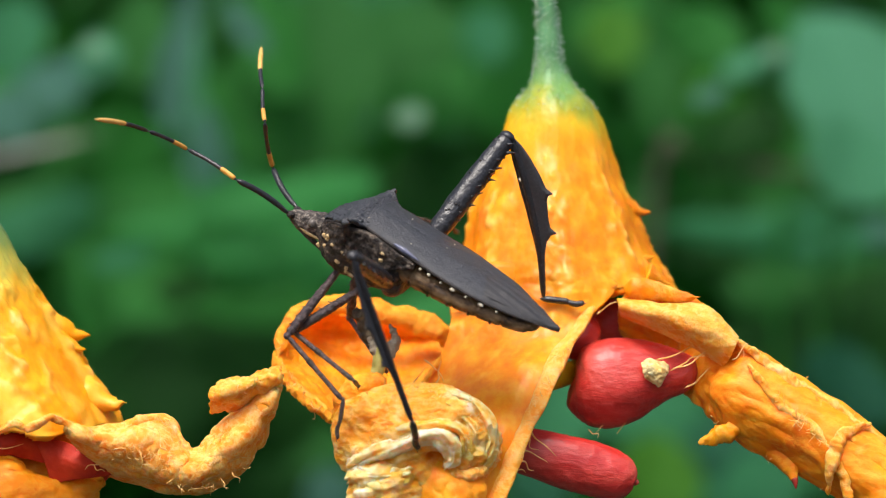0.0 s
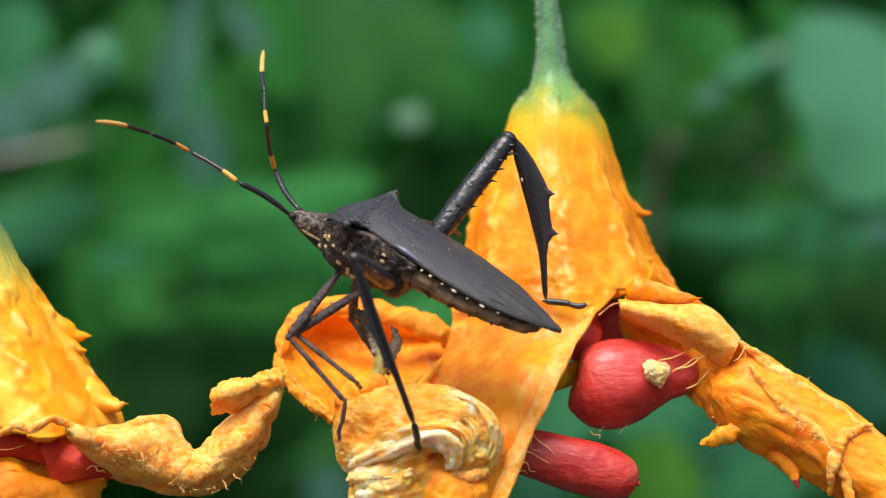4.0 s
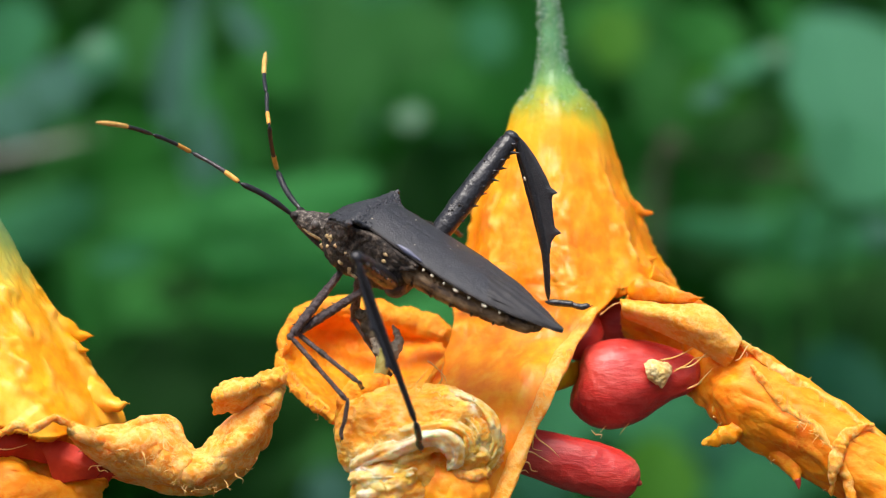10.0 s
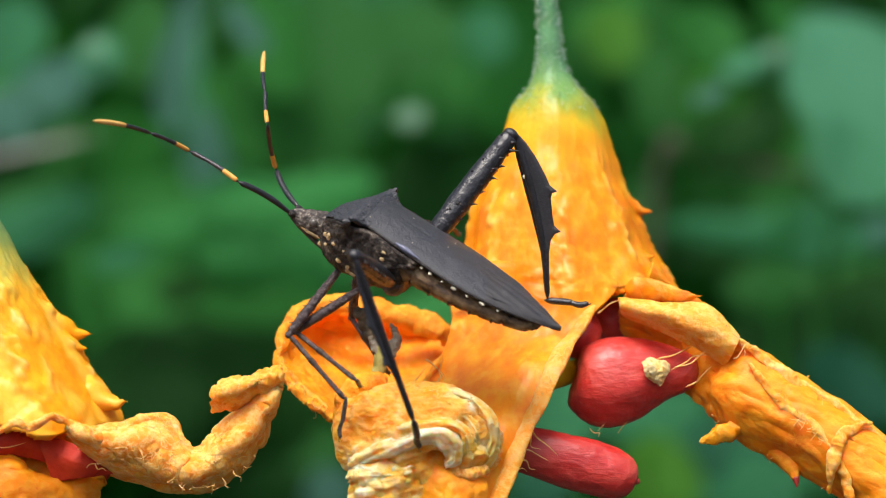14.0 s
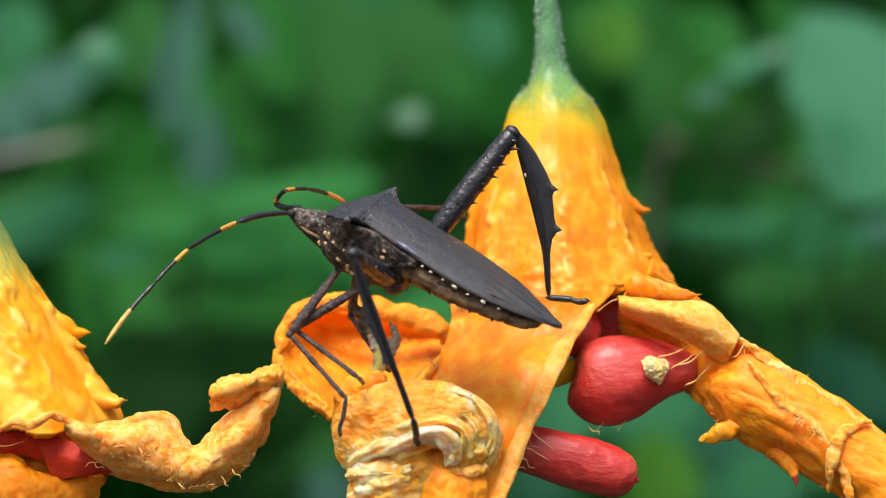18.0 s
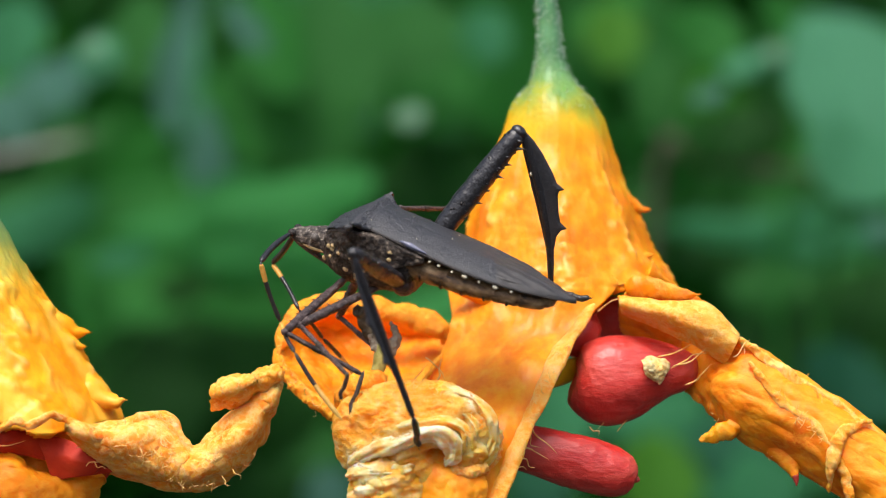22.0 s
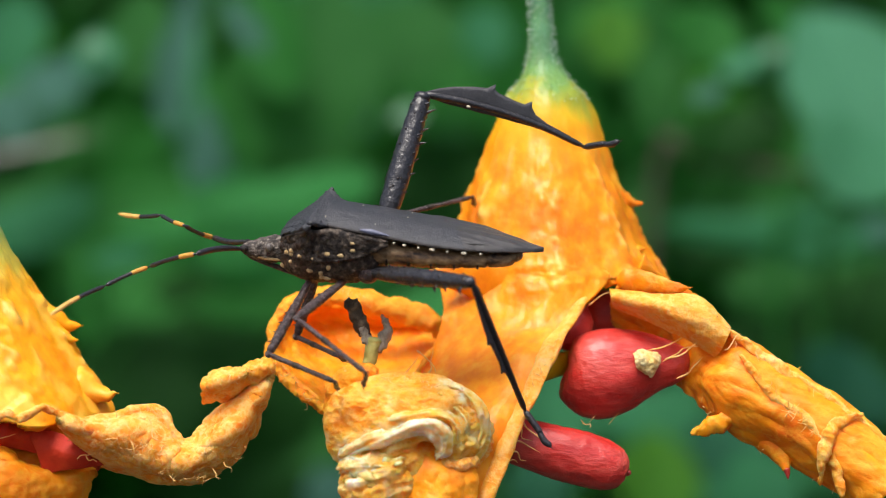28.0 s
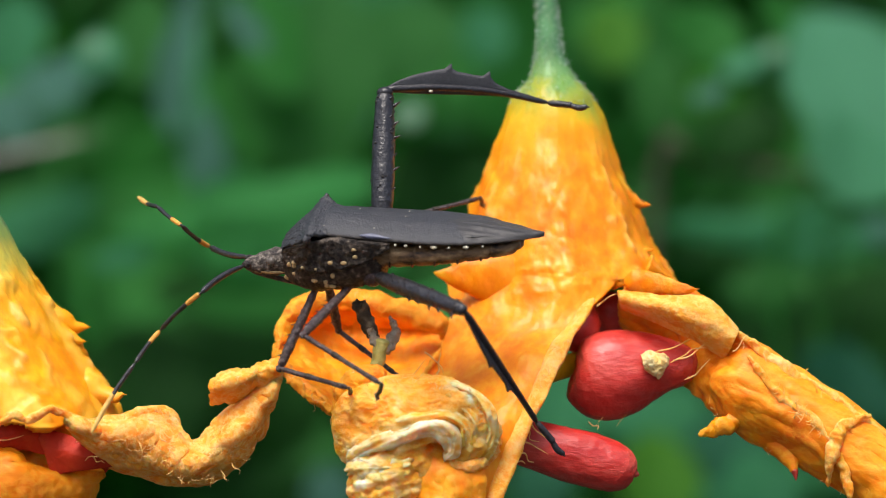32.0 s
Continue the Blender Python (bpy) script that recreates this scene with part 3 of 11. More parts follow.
thicken(part("back_valve", bm, inner, melon, "orange valve spread like a shallow bowl"), 0.9)
bm = tube([(-14.8, 6, -10.35), (-14.5, 8.2, -8.2), (-13.5, 10, -6.85), (-11.9, 11, -5.8), (-8.9, 11.5, -5.35), (-4.97, 11.5, -6.2), (-1.8, 11.5, -7.05), (0.3, 11.5, -8.2), (0.0, 12, -9.4)], [0.5, 0.8, 0.9, 1.0, 0.9, 1.1, 1.15, 0.9, 0.5], 120, 22, 0.8)
ruffle(bm, 0.38, 0.09, 1.7, 41.0, 0.1)
part("turned_rim", bm, dried, melon, "thick turned-over rim of the valve")
bm = tube([(-15.01, 5.6, -9.97), (-13.49, 4.4, -12.62), (-11.38, 3.2, -14.27), (-9.3, 2.2, -15.52)], [0.35, 0.5, 0.45, 0.4], 60, 14)
ruffle(bm, 0.3, 0.2, 1.0, 43.0, 0.15)
part("torn_edge", bm, dried, melon)
bm = tube([(0.31, 7.6, -9.91), (-0.41, 6.2, -10.88), (-1.84, 4.2, -12.71), (-3.13, 2, -14.59)], [0.15, 0.4, 0.45, 0.35], 70, 16, 0.7)
ruffle(bm, 0.3, 0.12, 1.4, 47.0, 0.1)
part("torn_edge", bm, dried, melon)

# the side valve, a long crumpled strap
net = [
    [(17.39, 7, -3.67), (16.7, 7.5, -4.62), (16.51, 9, -5.8), (16.88, 11, -7.86)],
    [(21.32, 5, -4.46), (20.02, 7.5, -5.76), (19.21, 10, -8.08), (19.83, 11, -10.5)],
    [(23.8, 3.4, -5.54), (22.56, 7, -7.45), (21.74, 9, -10.14), (21.95, 9, -12.7)],
    [(26.44, 2.6, -8.15), (24.91, 4.2, -9.75), (23.62, 5.4, -11.86), (23.59, 6, -14.16)],
    [(29, 2.8, -9.79), (27.27, 1.6, -11.04), (25.38, 1.4, -13.29), (25.68, 3.8, -16.1)],
    [(32.21, 2.6, -12.11), (30.14, 0.6, -12.99), (27.86, 0.4, -15.08), (28.01, 3, -17.91)],
    [(36.16, 2, -14.39), (33.87, -0.2, -15.18), (31.99, -0.4, -17.17), (32.12, 2, -19.95)],
    [(39.4, 1, -17.34), (37.61, -1, -17.96), (35.65, -1.4, -19.91), (36.08, 1, -22.46)],
    [(42.8, 0, -20.95), (40.99, -2, -21.33), (39.08, -2.4, -23.27), (39.4, 0, -26.2)]]
bm = grid_mesh(patch(net, 220, 100))
ruffle(bm, 0.29, 0.08, 2.2, 13.0, 0.2, (1, 0, -0.72), 2.4)
thicken(part("side_valve", bm, strap_mat, melon, "long crumpled strap of orange rind, pale along its folds"), 0.9)
for pts, radii, seed in [
        ([(26.33, 1.8, -8.32), (28.53, 1.6, -9.83), (31.02, 1.4, -11.83), (32.49, 1.2, -13.03)], [0.3, 0.55, 0.55, 0.3], 54.5),
        ([(31.65, 1.6, -12.15), (34.51, 1.2, -13.83), (37.37, 0.4, -16.18), (40.8, 0, -19.25)], [0.3, 0.55, 0.65, 0.7], 55.5),
        ([(27.38, 0.6, -10.48), (29.76, -0.3, -13.68), (32.67, -0.8, -15.89), (35.02, -1.6, -19.29), (35.94, -2, -22.72)], [0.2, 0.4, 0.5, 0.5, 0.3], 57.0),
        ([(34.13, -1, -21.84), (34.25, -2, -18.76), (35.32, -1.6, -16.42), (38.01, -0.2, -15.53)], [0.35, 0.6, 0.6, 0.3], 59.0)]:
    bm = tube(pts, radii, 110, 20, 0.7)
    ruffle(bm, 0.38, 0.09, 1.5, seed, 0.13, (1, 0, -0.72), 1.8)
    part("turned_rim", bm, dried_cream, melon)

net = [
    [(15.96, 4.2, -4.9), (20.0, 3.0, -5.2), (23.8, 2.4, -5.3), (26.5, 2.2, -8.15)],
    [(16.1, 3.6, -5.2), (20.0, 1.9, -5.9), (23.6, 1.2, -6.6), (26.2, 1.2, -8.8)],
    [(16.25, 4.0, -5.6), (20.0, 2.2, -6.7), (23.1, 1.5, -7.9), (25.9, 1.5, -9.7)],
    [(16.5, 5.6, -6.1), (20.0, 4.0, -7.5), (22.8, 3.2, -9.0), (25.5, 2.8, -10.5)]]
bm = grid_mesh(patch(net, 60, 110))
ruffle(bm, 0.2, 0.07, 1.8, 53.0, 0.06, (1, 0, -0.3), 2.0)
thicken(part("smooth_fold", bm, dried_cream, melon, "smooth pale fold of rind over the seed"), 0.5)
bm = tube([(16.85, 6.5, -3.7), (19.14, 5.2, -3.95), (21.3, 4.2, -4.35), (22.6, 3.8, -4.55), (23.5, 3.6, -4.42)], [1.2, 1.0, 0.7, 0.3, 0.03], 40, 18, 0.4, up=(0, 0, 1))
ruffle(bm, 0.22, 0.1, 1.1, 62.0)
part("pointed_lobe", bm, flesh, melon)
bm = tube([(29.6, 3.4, -15.4), (30.3, 2.8, -17.4), (31.1, 1.8, -19.2), (31.4, 1.2, -20.2), (31.51, 1, -20.75)], [1.9, 1.9, 1.1, 0.5, 0.28], 40, 18)
ruffle(bm, 0.2, 0.06, 1.2, 64.0)
part("thorn", bm, strap_mat, melon)
part("thorn_tip", tube([(31.41, 1, -20.35), (31.56, 1, -20.95), (31.61, 1, -21.51)], [0.4, 0.24, 0.03], 16, 10), aril, melon, "reddish thorn tip")
# soft thorns of the rind
for base, tip, r in [
        ((17.5, 15.5, 3.7), (20.0, 15.5, 3.35), 1.35), ((18.87, 12, -1.11), (20.14, 12, -0.79), 0.5), ((19.83, 11, -2.85), (21.52, 11, -3.48), 1.0), 
        ((32.18, 4, -12.39), (33.25, 4, -11.58), 0.45)]:
    part("thorn", fruit_thorn(base, tip, r * 0.85), flesh, melon)
bm = tube([(7.5, 8.6, -3.9), (4.8, 8.4, -3.6), (2.2, 8.2, -3.35), (0.4, 8.1, -3.15), (-0.7, 8, -3.0)], [2.4, 2.3, 1.5, 0.6, 0.05], 50, 20, 0.35)
ruffle(bm, 0.15, 0.06, 1.6, 66.0)
part("pointed_lobe", bm, cap_mat_main, melon, "pointed corner of the rind")
bm = tube([(26.97, 2, -15.71), (25.49, 1.5, -16.57), (24.08, 1.5, -17.18), (22.97, 1.5, -17.38)], [0.6, 0.95, 0.7, 0.2], 30, 12, 0.5)
ruffle(bm, 0.3, 0.2, 1.0, 61.0)
part("rind_scrap", bm, flesh, melon)


def strands(lines, r, parent, seed, label=""):
    rng = random.Random(seed)
    for a, b in lines:
        a, b = np.array(a), np.array(b)
        k = [a + (b - a) * s + np.array([rng.uniform(-0.35, 0.35) for _ in range(3)]) * (0 < s < 1) for s in (0, 0.3, 0.65, 1)]
        part("fibre", tube(k, [r, r * 0.8, r * 0.6, r * 0.4], 16, 6), fibre_mat, parent, label)


strands([((20.54, 2.4, -11.08), (24.26, 3, -9.69)), ((20.8, 2.4, -10.83), (25.45, 2.4, -8.96)), ((19.28, 2.4, -10.07), (23.2, 3.5, -8.39)), ((21.87, 3, -12.64), (24.28, 3.2, -10.72)), ((14.21, 6, -6.13), (16.2, 5, -4.87)),
         ((7.11, -2.4, -16.35), (8.78, -0.5, -17.91)), ((7.21, -2.5, -17.73), (9.51, -0.8, -18.97)), ((6.6, -3, -18.76), (8.26, -1, -19.65)), ((7.92, -2, -16.04), (10.26, -0.8, -18.48)), ((5.95, -3.2, -19.14), (7.49, -1.5, -19.8)),
         ((-1.47, 3, -10.1), (0.3, 1, -12.01)), ((-0.7, 1, -12.51), (0.05, 3, -10.1)), ((-3.22, 1.5, -13.05), (-1.22, 3.5, -10.63))], 0.09, melon, 5, "thin pale fibre")
strands([((31.17, -0.8, -15.89), (31.81, -1.5, -14.59)), ((33.38, 0.5, -13.73), (32.88, 0.5, -12.48)), ((25.86, 0.5, -9.97), (27.44, 1, -8.49)), ((-11.37, 3, -14.26), (-11.57, 3, -15.43)), ((-9.49, 2, -15.35), (-9.8, 2, -16.61)), ((-7.06, -4, -12.2), (-7.79, -4, -11.12))], 0.06, melon, 6)


def fray(line, count, parent, seed, reach=0.9):
    """Short curly fibres standing off a torn edge."""
    rng = random.Random(seed)
    c = spline(line, 200)
    for _ in range(count):
        p = c[rng.randrange(200)] + np.array([rng.uniform(-0.3, 0.3) for _ in range(3)])
        d = np.array((rng.uniform(-1, 1), rng.uniform(-0.9, -0.1), rng.uniform(-1, 1)))
        d = d / np.linalg.norm(d) * rng.uniform(0.4, reach)
        e = np.array((rng.uniform(-1, 1), rng.uniform(-0.4, 0.4), rng.uniform(-1, 1))) * 0.35
        part("fibre", tube([p - d * 0.2, p + d * 0.4, p + d * 0.8 + e * 0.5, p + d + e], [0.034, 0.03, 0.026, 0.012], 10, 5), fibre_mat, parent)


fray([(23.86, 2.2, -5.81), (26.79, 1.4, -8.61), (30.98, 1.2, -11.82), (35.91, 0.6, -14.74), (38.84, 0.2, -16.97)], 34, melon, 1)
fray([(23.67, 3.2, -14.17), (27.63, 2.4, -17.66), (32.05, 1.6, -19.91), (35.94, 0.8, -22.24)], 30, melon, 2, 0.7)
fray([(29.71, -0.6, -12.91), (32.11, -1.2, -15.85), (34.45, -2, -17.77)], 24, melon, 3)
fray([(-14.66, 6.5, -8.21), (-13.18, 3.6, -12.57), (-9.27, 1.6, -15.47)], 24, melon, 4, 0.7)
fray([(12.47, 2.8, -7.05), (9.23, -1.6, -12.35), (6.68, -3.6, -17.14)], 16, melon, 5)
fray([(-8, -5, -13.6), (-4.07, -6, -12.08), (0.78, -6, -13.05), (3.71, -5, -16.04)], 40, melon, 6, 0.8)
fray([(25.6, 2.4, -11.6), (29.8, 0.0, -13.9), (34.6, -1.5, -18.2)], 44, melon, 9, 0.6)
fray([(-7.6, -6.4, -19.3), (-2.4, -7.6, -16.2), (1.6, -7.2, -16.2), (3.6, -5.8, -15.4), (2.4, -5.9, -13.3)], 60, melon, 10, 0.55)
fray([(-7.43, -7, -17.32), (-4.04, -7.6, -16.31), (0.29, -7.2, -17.3)], 30, melon, 7, 0.7)
fray([(-13.2, 9.6, -6.1), (-8.5, 10.2, -5.0), (-2.31, 10, -6.3)], 16, melon, 8, 0.5)

# ---- seeds in their red coats ----
def seed_body(rows, y, flat, label, seed):
    """A seed in its coat: rows of x, height and radius along it, at the depth y."""
    pts = [(x, y, z) for x, z, _ in rows]
    radii = [r for _, _, r in spline([(x, z, r) for x, z, r in rows], 60)[:, :]]
    bm = tube(pts, radii, 90, 48, flat, up=(0, 0, 1))
    along = tuple(np.array(pts[-1]) - np.array(pts[0]))
    ruffle(bm, 0.14, 0.05, 2.2, seed, 0.05, along, 2.2)
    ruffle(bm, 0.035, 0.02, 0.6, seed + 3, 0.05, along, 3.0)
    root = thing("seed", label, "seed", pts[0], "red seeds")
    part("coat", bm, aril, root)
    tip, back = np.array(pts[-1]), np.array(pts[-2])
    d = (tip - back) / np.linalg.norm(tip - back)
    bm = tube([tip - d * 0.5, tip + d * 0.05, tip + d * 0.3], [0.4, 0.3, 0.06], 12, 10)
    part("tip", bm, aril, root, "pointed red tip")
    return root


seed_body([(11.72, -12.85, 0.7), (12.25, -12.95, 2.2), (13.2, -12.9, 3.35), (14.5, -12.6, 3.95), (16.25, -12.13, 3.95), (18.3, -11.65, 3.4), (20.36, -11.4, 2.6), (22.16, -11.4, 1.8), (23.45, -11.52, 0.9)], 5.5, 0.78, "plump red-coated seed hanging in the split rind", 71.0)
seed_body([(4.5, -17.3, 1.7), (6.7, -17.95, 2.1), (9.4, -18.65, 2.28), (11.9, -19.35, 2.42), (13.9, -19.9, 2.42), (15.7, -20.4, 2.15), (16.85, -20.75, 1.55), (17.45, -20.95, 0.6)], 1.6, 0.85, "long red-coated seed below the curled rind", 73.0)
seed_body([(11.8, -10.2, 0.6), (12.1, -9.4, 1.6), (12.7, -8.2, 1.95), (13.5, -7.0, 1.5), (14.0, -6.2, 0.5)], 8, 0.8, "half-hidden red seed behind the rolled edge", 75.0)
seed_body([(16.3, -9.0, 0.8), (16.1, -7.9, 1.7), (15.8, -6.3, 1.75), (15.5, -4.9, 0.9)], 13, 0.8, "shaded red seed inside the fruit", 77.0)
bm = tube([(8.8, 5.5, -12.6), (10.6, 6, -11.9), (12.98, 9, -11.0)], [0.7, 1.1, 0.9], 30, 14, 0.6)
ruffle(bm, 0.2, 0.08, 1.6, 79.0)
part("inner_lobe", bm, yellow_rind, melon, "yellow-green lobe of rind behind the seed")
# scrap stuck on the seed
net = [
    [(18.0, 2.7, -10.45), (18.75, 2.6, -10.0), (19.5, 2.9, -10.25), (20.1, 3.1, -10.3)],
    [(18.1, 2.4, -10.8), (18.8, 2.0, -10.75), (19.6, 2.2, -10.9), (20.5, 3.0, -10.85)],
    [(18.35, 2.5, -11.5), (18.9, 2.1, -11.5), (19.5, 2.2, -11.55), (20.15, 2.9, -11.6)],
    [(18.9, 2.9, -11.95), (19.2, 2.7, -12.2), (19.55, 2.7, -12.55), (19.75, 2.9, -12.3)]]
bm = grid_mesh(patch(net, 30, 30))
ruffle(bm, 0.1, 0.06, 0.7, 81.0, 0.1)
tagged(thicken(part("dry_scrap", bm, bit_mat), 0.2), "dry yellow scrap stuck on a red seed", "plant scrap")
strands([((13.38, 5, -16.45), (14.18, 4, -17.19)), ((17.73, 5, -14.81), (15.86, 4, -16.88)), ((16.2, 5, -15.58), (14.08, 4, -16.68))], 0.07, melon, 8)

# withered flower on the valve's tip
flower = thing("withered_flower", "withered brown flower remnant on a yellowish style", "flower", (-5.56, -1.5, -11.36))
bm = tube([(-5.74, -2, -11.83), (-5.35, -2, -10.1), (-5, -2, -8.76)], [0.55, 0.6, 0.62], 24, 14)
ruffle(bm, 0.2, 0.1, 1, 83.0)
part("style", bm, style_mat, flower, "yellow-green style")
for pts, radii, mat in [
        ([(-5.25, -2, -9.85), (-5.95, -1.6, -8.48), (-6.55, -1.4, -7.2), (-7.05, -1.4, -6.01), (-7.35, -1.4, -5.31)], [0.3, 0.5, 0.65, 0.6, 0.2], withered),
        ([(-5.2, -2, -9.95), (-5.74, -1.9, -8.96), (-6.15, -1.7, -8.08), (-6.45, -1.6, -7.49)], [0.4, 0.5, 0.4, 0.12], withered_pale),
        ([(-5.15, -2, -9.85), (-4.27, -1.6, -8.78), (-3.98, -1.2, -7.7), (-4.47, -1.2, -6.71)], [0.45, 0.6, 0.5, 0.1], withered_pale)]:
    bm = tube(pts, radii, 40, 14, 0.7)
    ruffle(bm, 0.35, 0.16, 0.9, 87.0, 0.2, (0.3, 0, 1), 2.4)
    part("withered_petal", bm, mat, flower)


# ---- the second fruit beside it ----
melon_b = thing("bitter_melon", "ripe split orange bitter melon with a shrivelled strap of rind", "fruit", (-43.68, 7, 2.12), "bitter melons")
AXIS_B = [((-43.99, 7, 13.51), 0.85), ((-43.99, 7, 7.3), 1.3), ((-43.88, 7, 4.19), 2.2), ((-43.78, 7, 1.6), 3.4), ((-43.78, 7, -1.5), 4.9), ((-43.68, 7, -4.61), 6.5), ((-43.57, 7, -7.19), 8.0),
          ((-43.47, 7, -10.3), 9.6), ((-43.47, 7, -13.4), 11.4), ((-43.47, 7, -15.73), 12.6), ((-43.47, 7, -17.03), 13.2)]


def rim_b(i, j):
    lower = 0.05 * max(0, math.sin((j - 0.06) / 0.2 * math.pi)) if 0.06 < j < 0.26 else 0
    return i < 0.885 + lower - 0.015 * math.sin(j * 44) - 0.01 * math.sin(j * 97 + 1)


bm = grid_mesh(cap_grid(AXIS_B, 130, 220, 1.1), wrap=True, keep=rim_b)
warts(bm, -14, 2, 9.0, (-43.6, 7), 2.2, 0.42, 0.4)
thicken(part("rind_cap", bm, cap_mat_side, melon_b, "bumpy orange rind, green towards the stalk"), 1.0, -1)
part("stalk", tube([(-43.99, 7, 6.78), (-43.99, 7, 13.51), (-43.89, 8, 28.13), (-43.42, 16, 45.41), (-43.62, 41, 68.75), (-40.3, 76, 92.53)], [1.3, 0.9, 0.85, 0.9, 0.9, 1.0], 80, 18), green_mat, melon_b, "green stalk")
net = [
    [(-32.5, -4.8, -15.42), (-32.34, -5.2, -15.58), (-32.21, -4.8, -15.86), (-32.11, -3.6, -16.25)],
    [(-29.5, -3, -15.96), (-29.35, -5, -16.43), (-29.2, -4, -17.84), (-29.4, 0, -19.85)],
    [(-24.58, -1, -15.07), (-24.94, -4, -16.61), (-24.94, -4, -19.06), (-24.83, -1, -20.94)],
    [(-21.94, -1, -17.96), (-21.51, -4, -18.82), (-21.51, -4, -20.04), (-21.49, -1, -21.44)],
    [(-19.5, -1, -15.87), (-18.67, -4, -16.86), (-18.08, -4, -18.18), (-17.71, -1, -19.6)],
    [(-16.72, -1, -12.98), (-15.81, -3, -13.84), (-15.46, -3, -14.82), (-15.82, -1, -16.27)],
    [(-14.45, 0, -10.7), (-13.91, -2, -11.34), (-13.96, -2, -12.33), (-14.7, 0, -13.55)]]
bm = grid_mesh(patch(net, 150, 60))
ruffle(bm, 0.46, 0.1, 1.8, 93.0, 0.13, (1, 0, 0.1), 1.6)
thicken(part("side_valve", bm, dried_pale, melon_b, "shrivelled strap of dry orange rind"), 0.9)
net = [
    [(-14.03, -1, -10.5), (-13.88, -2.4, -11.21), (-14.07, -1.8, -12.04), (-14.46, -0.6, -12.91)],
    [(-15.54, -2, -10.94), (-15.4, -3.8, -11.53), (-15.84, -3.2, -12.55), (-16.45, -1.8, -13.63)],
    [(-17.06, -2.8, -11.39), (-17.08, -4.8, -11.96), (-17.64, -4, -12.99), (-18.3, -2.2, -14.09)],
    [(-18.73, -2.8, -11.78), (-18.76, -4.6, -12.36), (-19.13, -3.8, -13.29), (-19.46, -2.4, -14.28)],
    [(-19.68, -2.2, -12.51), (-19.84, -3.6, -12.91), (-20.07, -3.2, -13.63), (-20.08, -2.2, -14.49)]]
bm = grid_mesh(patch(net, 70, 50))
ruffle(bm, 0.4, 0.14, 1.2, 97.0, 0.2)
thicken(part("curled_end", bm, dried_cream, melon_b, "pale curled end of the strap"), 0.4)
for pts, radii, seed in [
        ([(-29.35, -3, -16.45), (-27.28, -3, -15.71), (-24.7, -2, -15.39), (-22.47, -2, -17.77), (-21.38, -2, -18.51)], [0.4, 0.55, 0.65, 0.55, 0.3], 101.0),
        ([(-20.99, -2, -18.17), (-18.02, -2, -15.79), (-15.54, -2, -13.07), (-14.13, -1, -11.14)], [0.5, 0.8, 0.8, 0.4], 103.0),
        ([(-40.77, -6.8, -16.28), (-37.87, -6.8, -15.7), (-36.42, -6.8, -15.17), (-35.39, -6.6, -15.57), (-34.27, -6.4, -15.05), (-33.33, -6.2, -14.58), (-31.88, -5, -15.45), (-30.54, -4.2, -16.25), (-29.17, -3.6, -17.04)], [0.4, 0.3, 0.45, 0.4, 0.3, 0.4, 0.3, 0.3, 0.3], 107.0)]:
    bm = tube(pts, radii, 80, 20, 0.75)
    ruffle(bm, 0.36, 0.09, 1.5, seed, 0.1)
    part("crumpled_fold", bm, dried_pale, melon_b)
net = [
    [(-42.64, -2.6, -18.9), (-37.74, -2.4, -18.67), (-34.3, -0.6, -20.99), (-29.81, 1.4, -20.59)],
    [(-42.21, -4.6, -19.98), (-37.4, -4.2, -19.92), (-33.86, -2, -21.43), (-30.25, 1, -21.46)],
    [(-42.12, -5, -26.28), (-37.32, -4.6, -26.57), (-33.86, -2, -26.43), (-32.02, 2, -25.7)]]
bm = grid_mesh(patch(net, 40, 60))
ruffle(bm, 0.4, 0.15, 2.2, 109.0)
thicken(part("lower_valve", bm, strap_mat, melon_b), 0.9)
for base, tip, r in [((-35.6, 7, -7.61), (-32.03, 7, -8.02), 1.9), ((-34.3, 6, -8.81), (-32.24, 6, -9.32), 1.0), ((-33.4, 5.8, -13.6), (-28.1, 3, -13.96), 2.9), ((-32.55, 6, -11.69), (-31.21, 6, -12.62), 0.5), ((-35.91, 7, -6.16), (-34.78, 7, -6.78), 0.6)]:
    part("thorn", fruit_thorn(base, tip, r * 0.85), cap_mat_side, melon_b)
strands([((-26.03, -5, -17.5), (-25.94, -5, -19.35)), ((-23.59, -5, -17.5), (-24.57, -5, -15.55)), ((-19.06, -4, -20.04), (-18.33, -4, -20.92)), ((-18.08, -4, -19.45), (-17.44, -4, -20.43)), ((-30.24, -3, -18.91), (-29.11, -4, -19.45)), ((-28.47, -5, -17.5), (-26.52, -5, -17.01))], 0.06, melon_b, 9)
net = [
    [(-41.36, -2.8, -15.00), (-36.95, -2.8, -14.85), (-33.19, -1.8, -15.23), (-29.45, -1.8, -16.72)],
    [(-41.98, 0.2, -17.98), (-37.51, 0.2, -17.98), (-33.53, 0.2, -17.98), (-29.05, 0.2, -18.69)],
    [(-41.57, -1.8, -21.28), (-37.13, -1.8, -21.18), (-33.53, 0.2, -21.09), (-28.86, 0.6, -20.33)]]
bm = grid_mesh(patch(net, 40, 70))
ruffle(bm, 0.3, 0.08, 2.4, 115.0)
thicken(part("inner_lining", bm, inner, melon_b, "orange inner lining of the fruit, in shade"), 0.5)
fray([(-29.02, -4.6, -16.56), (-24.57, -5, -18.96), (-21.27, -4, -21.02), (-17.38, -3.6, -19.35), (-14.51, -2.6, -13.52)], 46, melon_b, 11, 0.7)
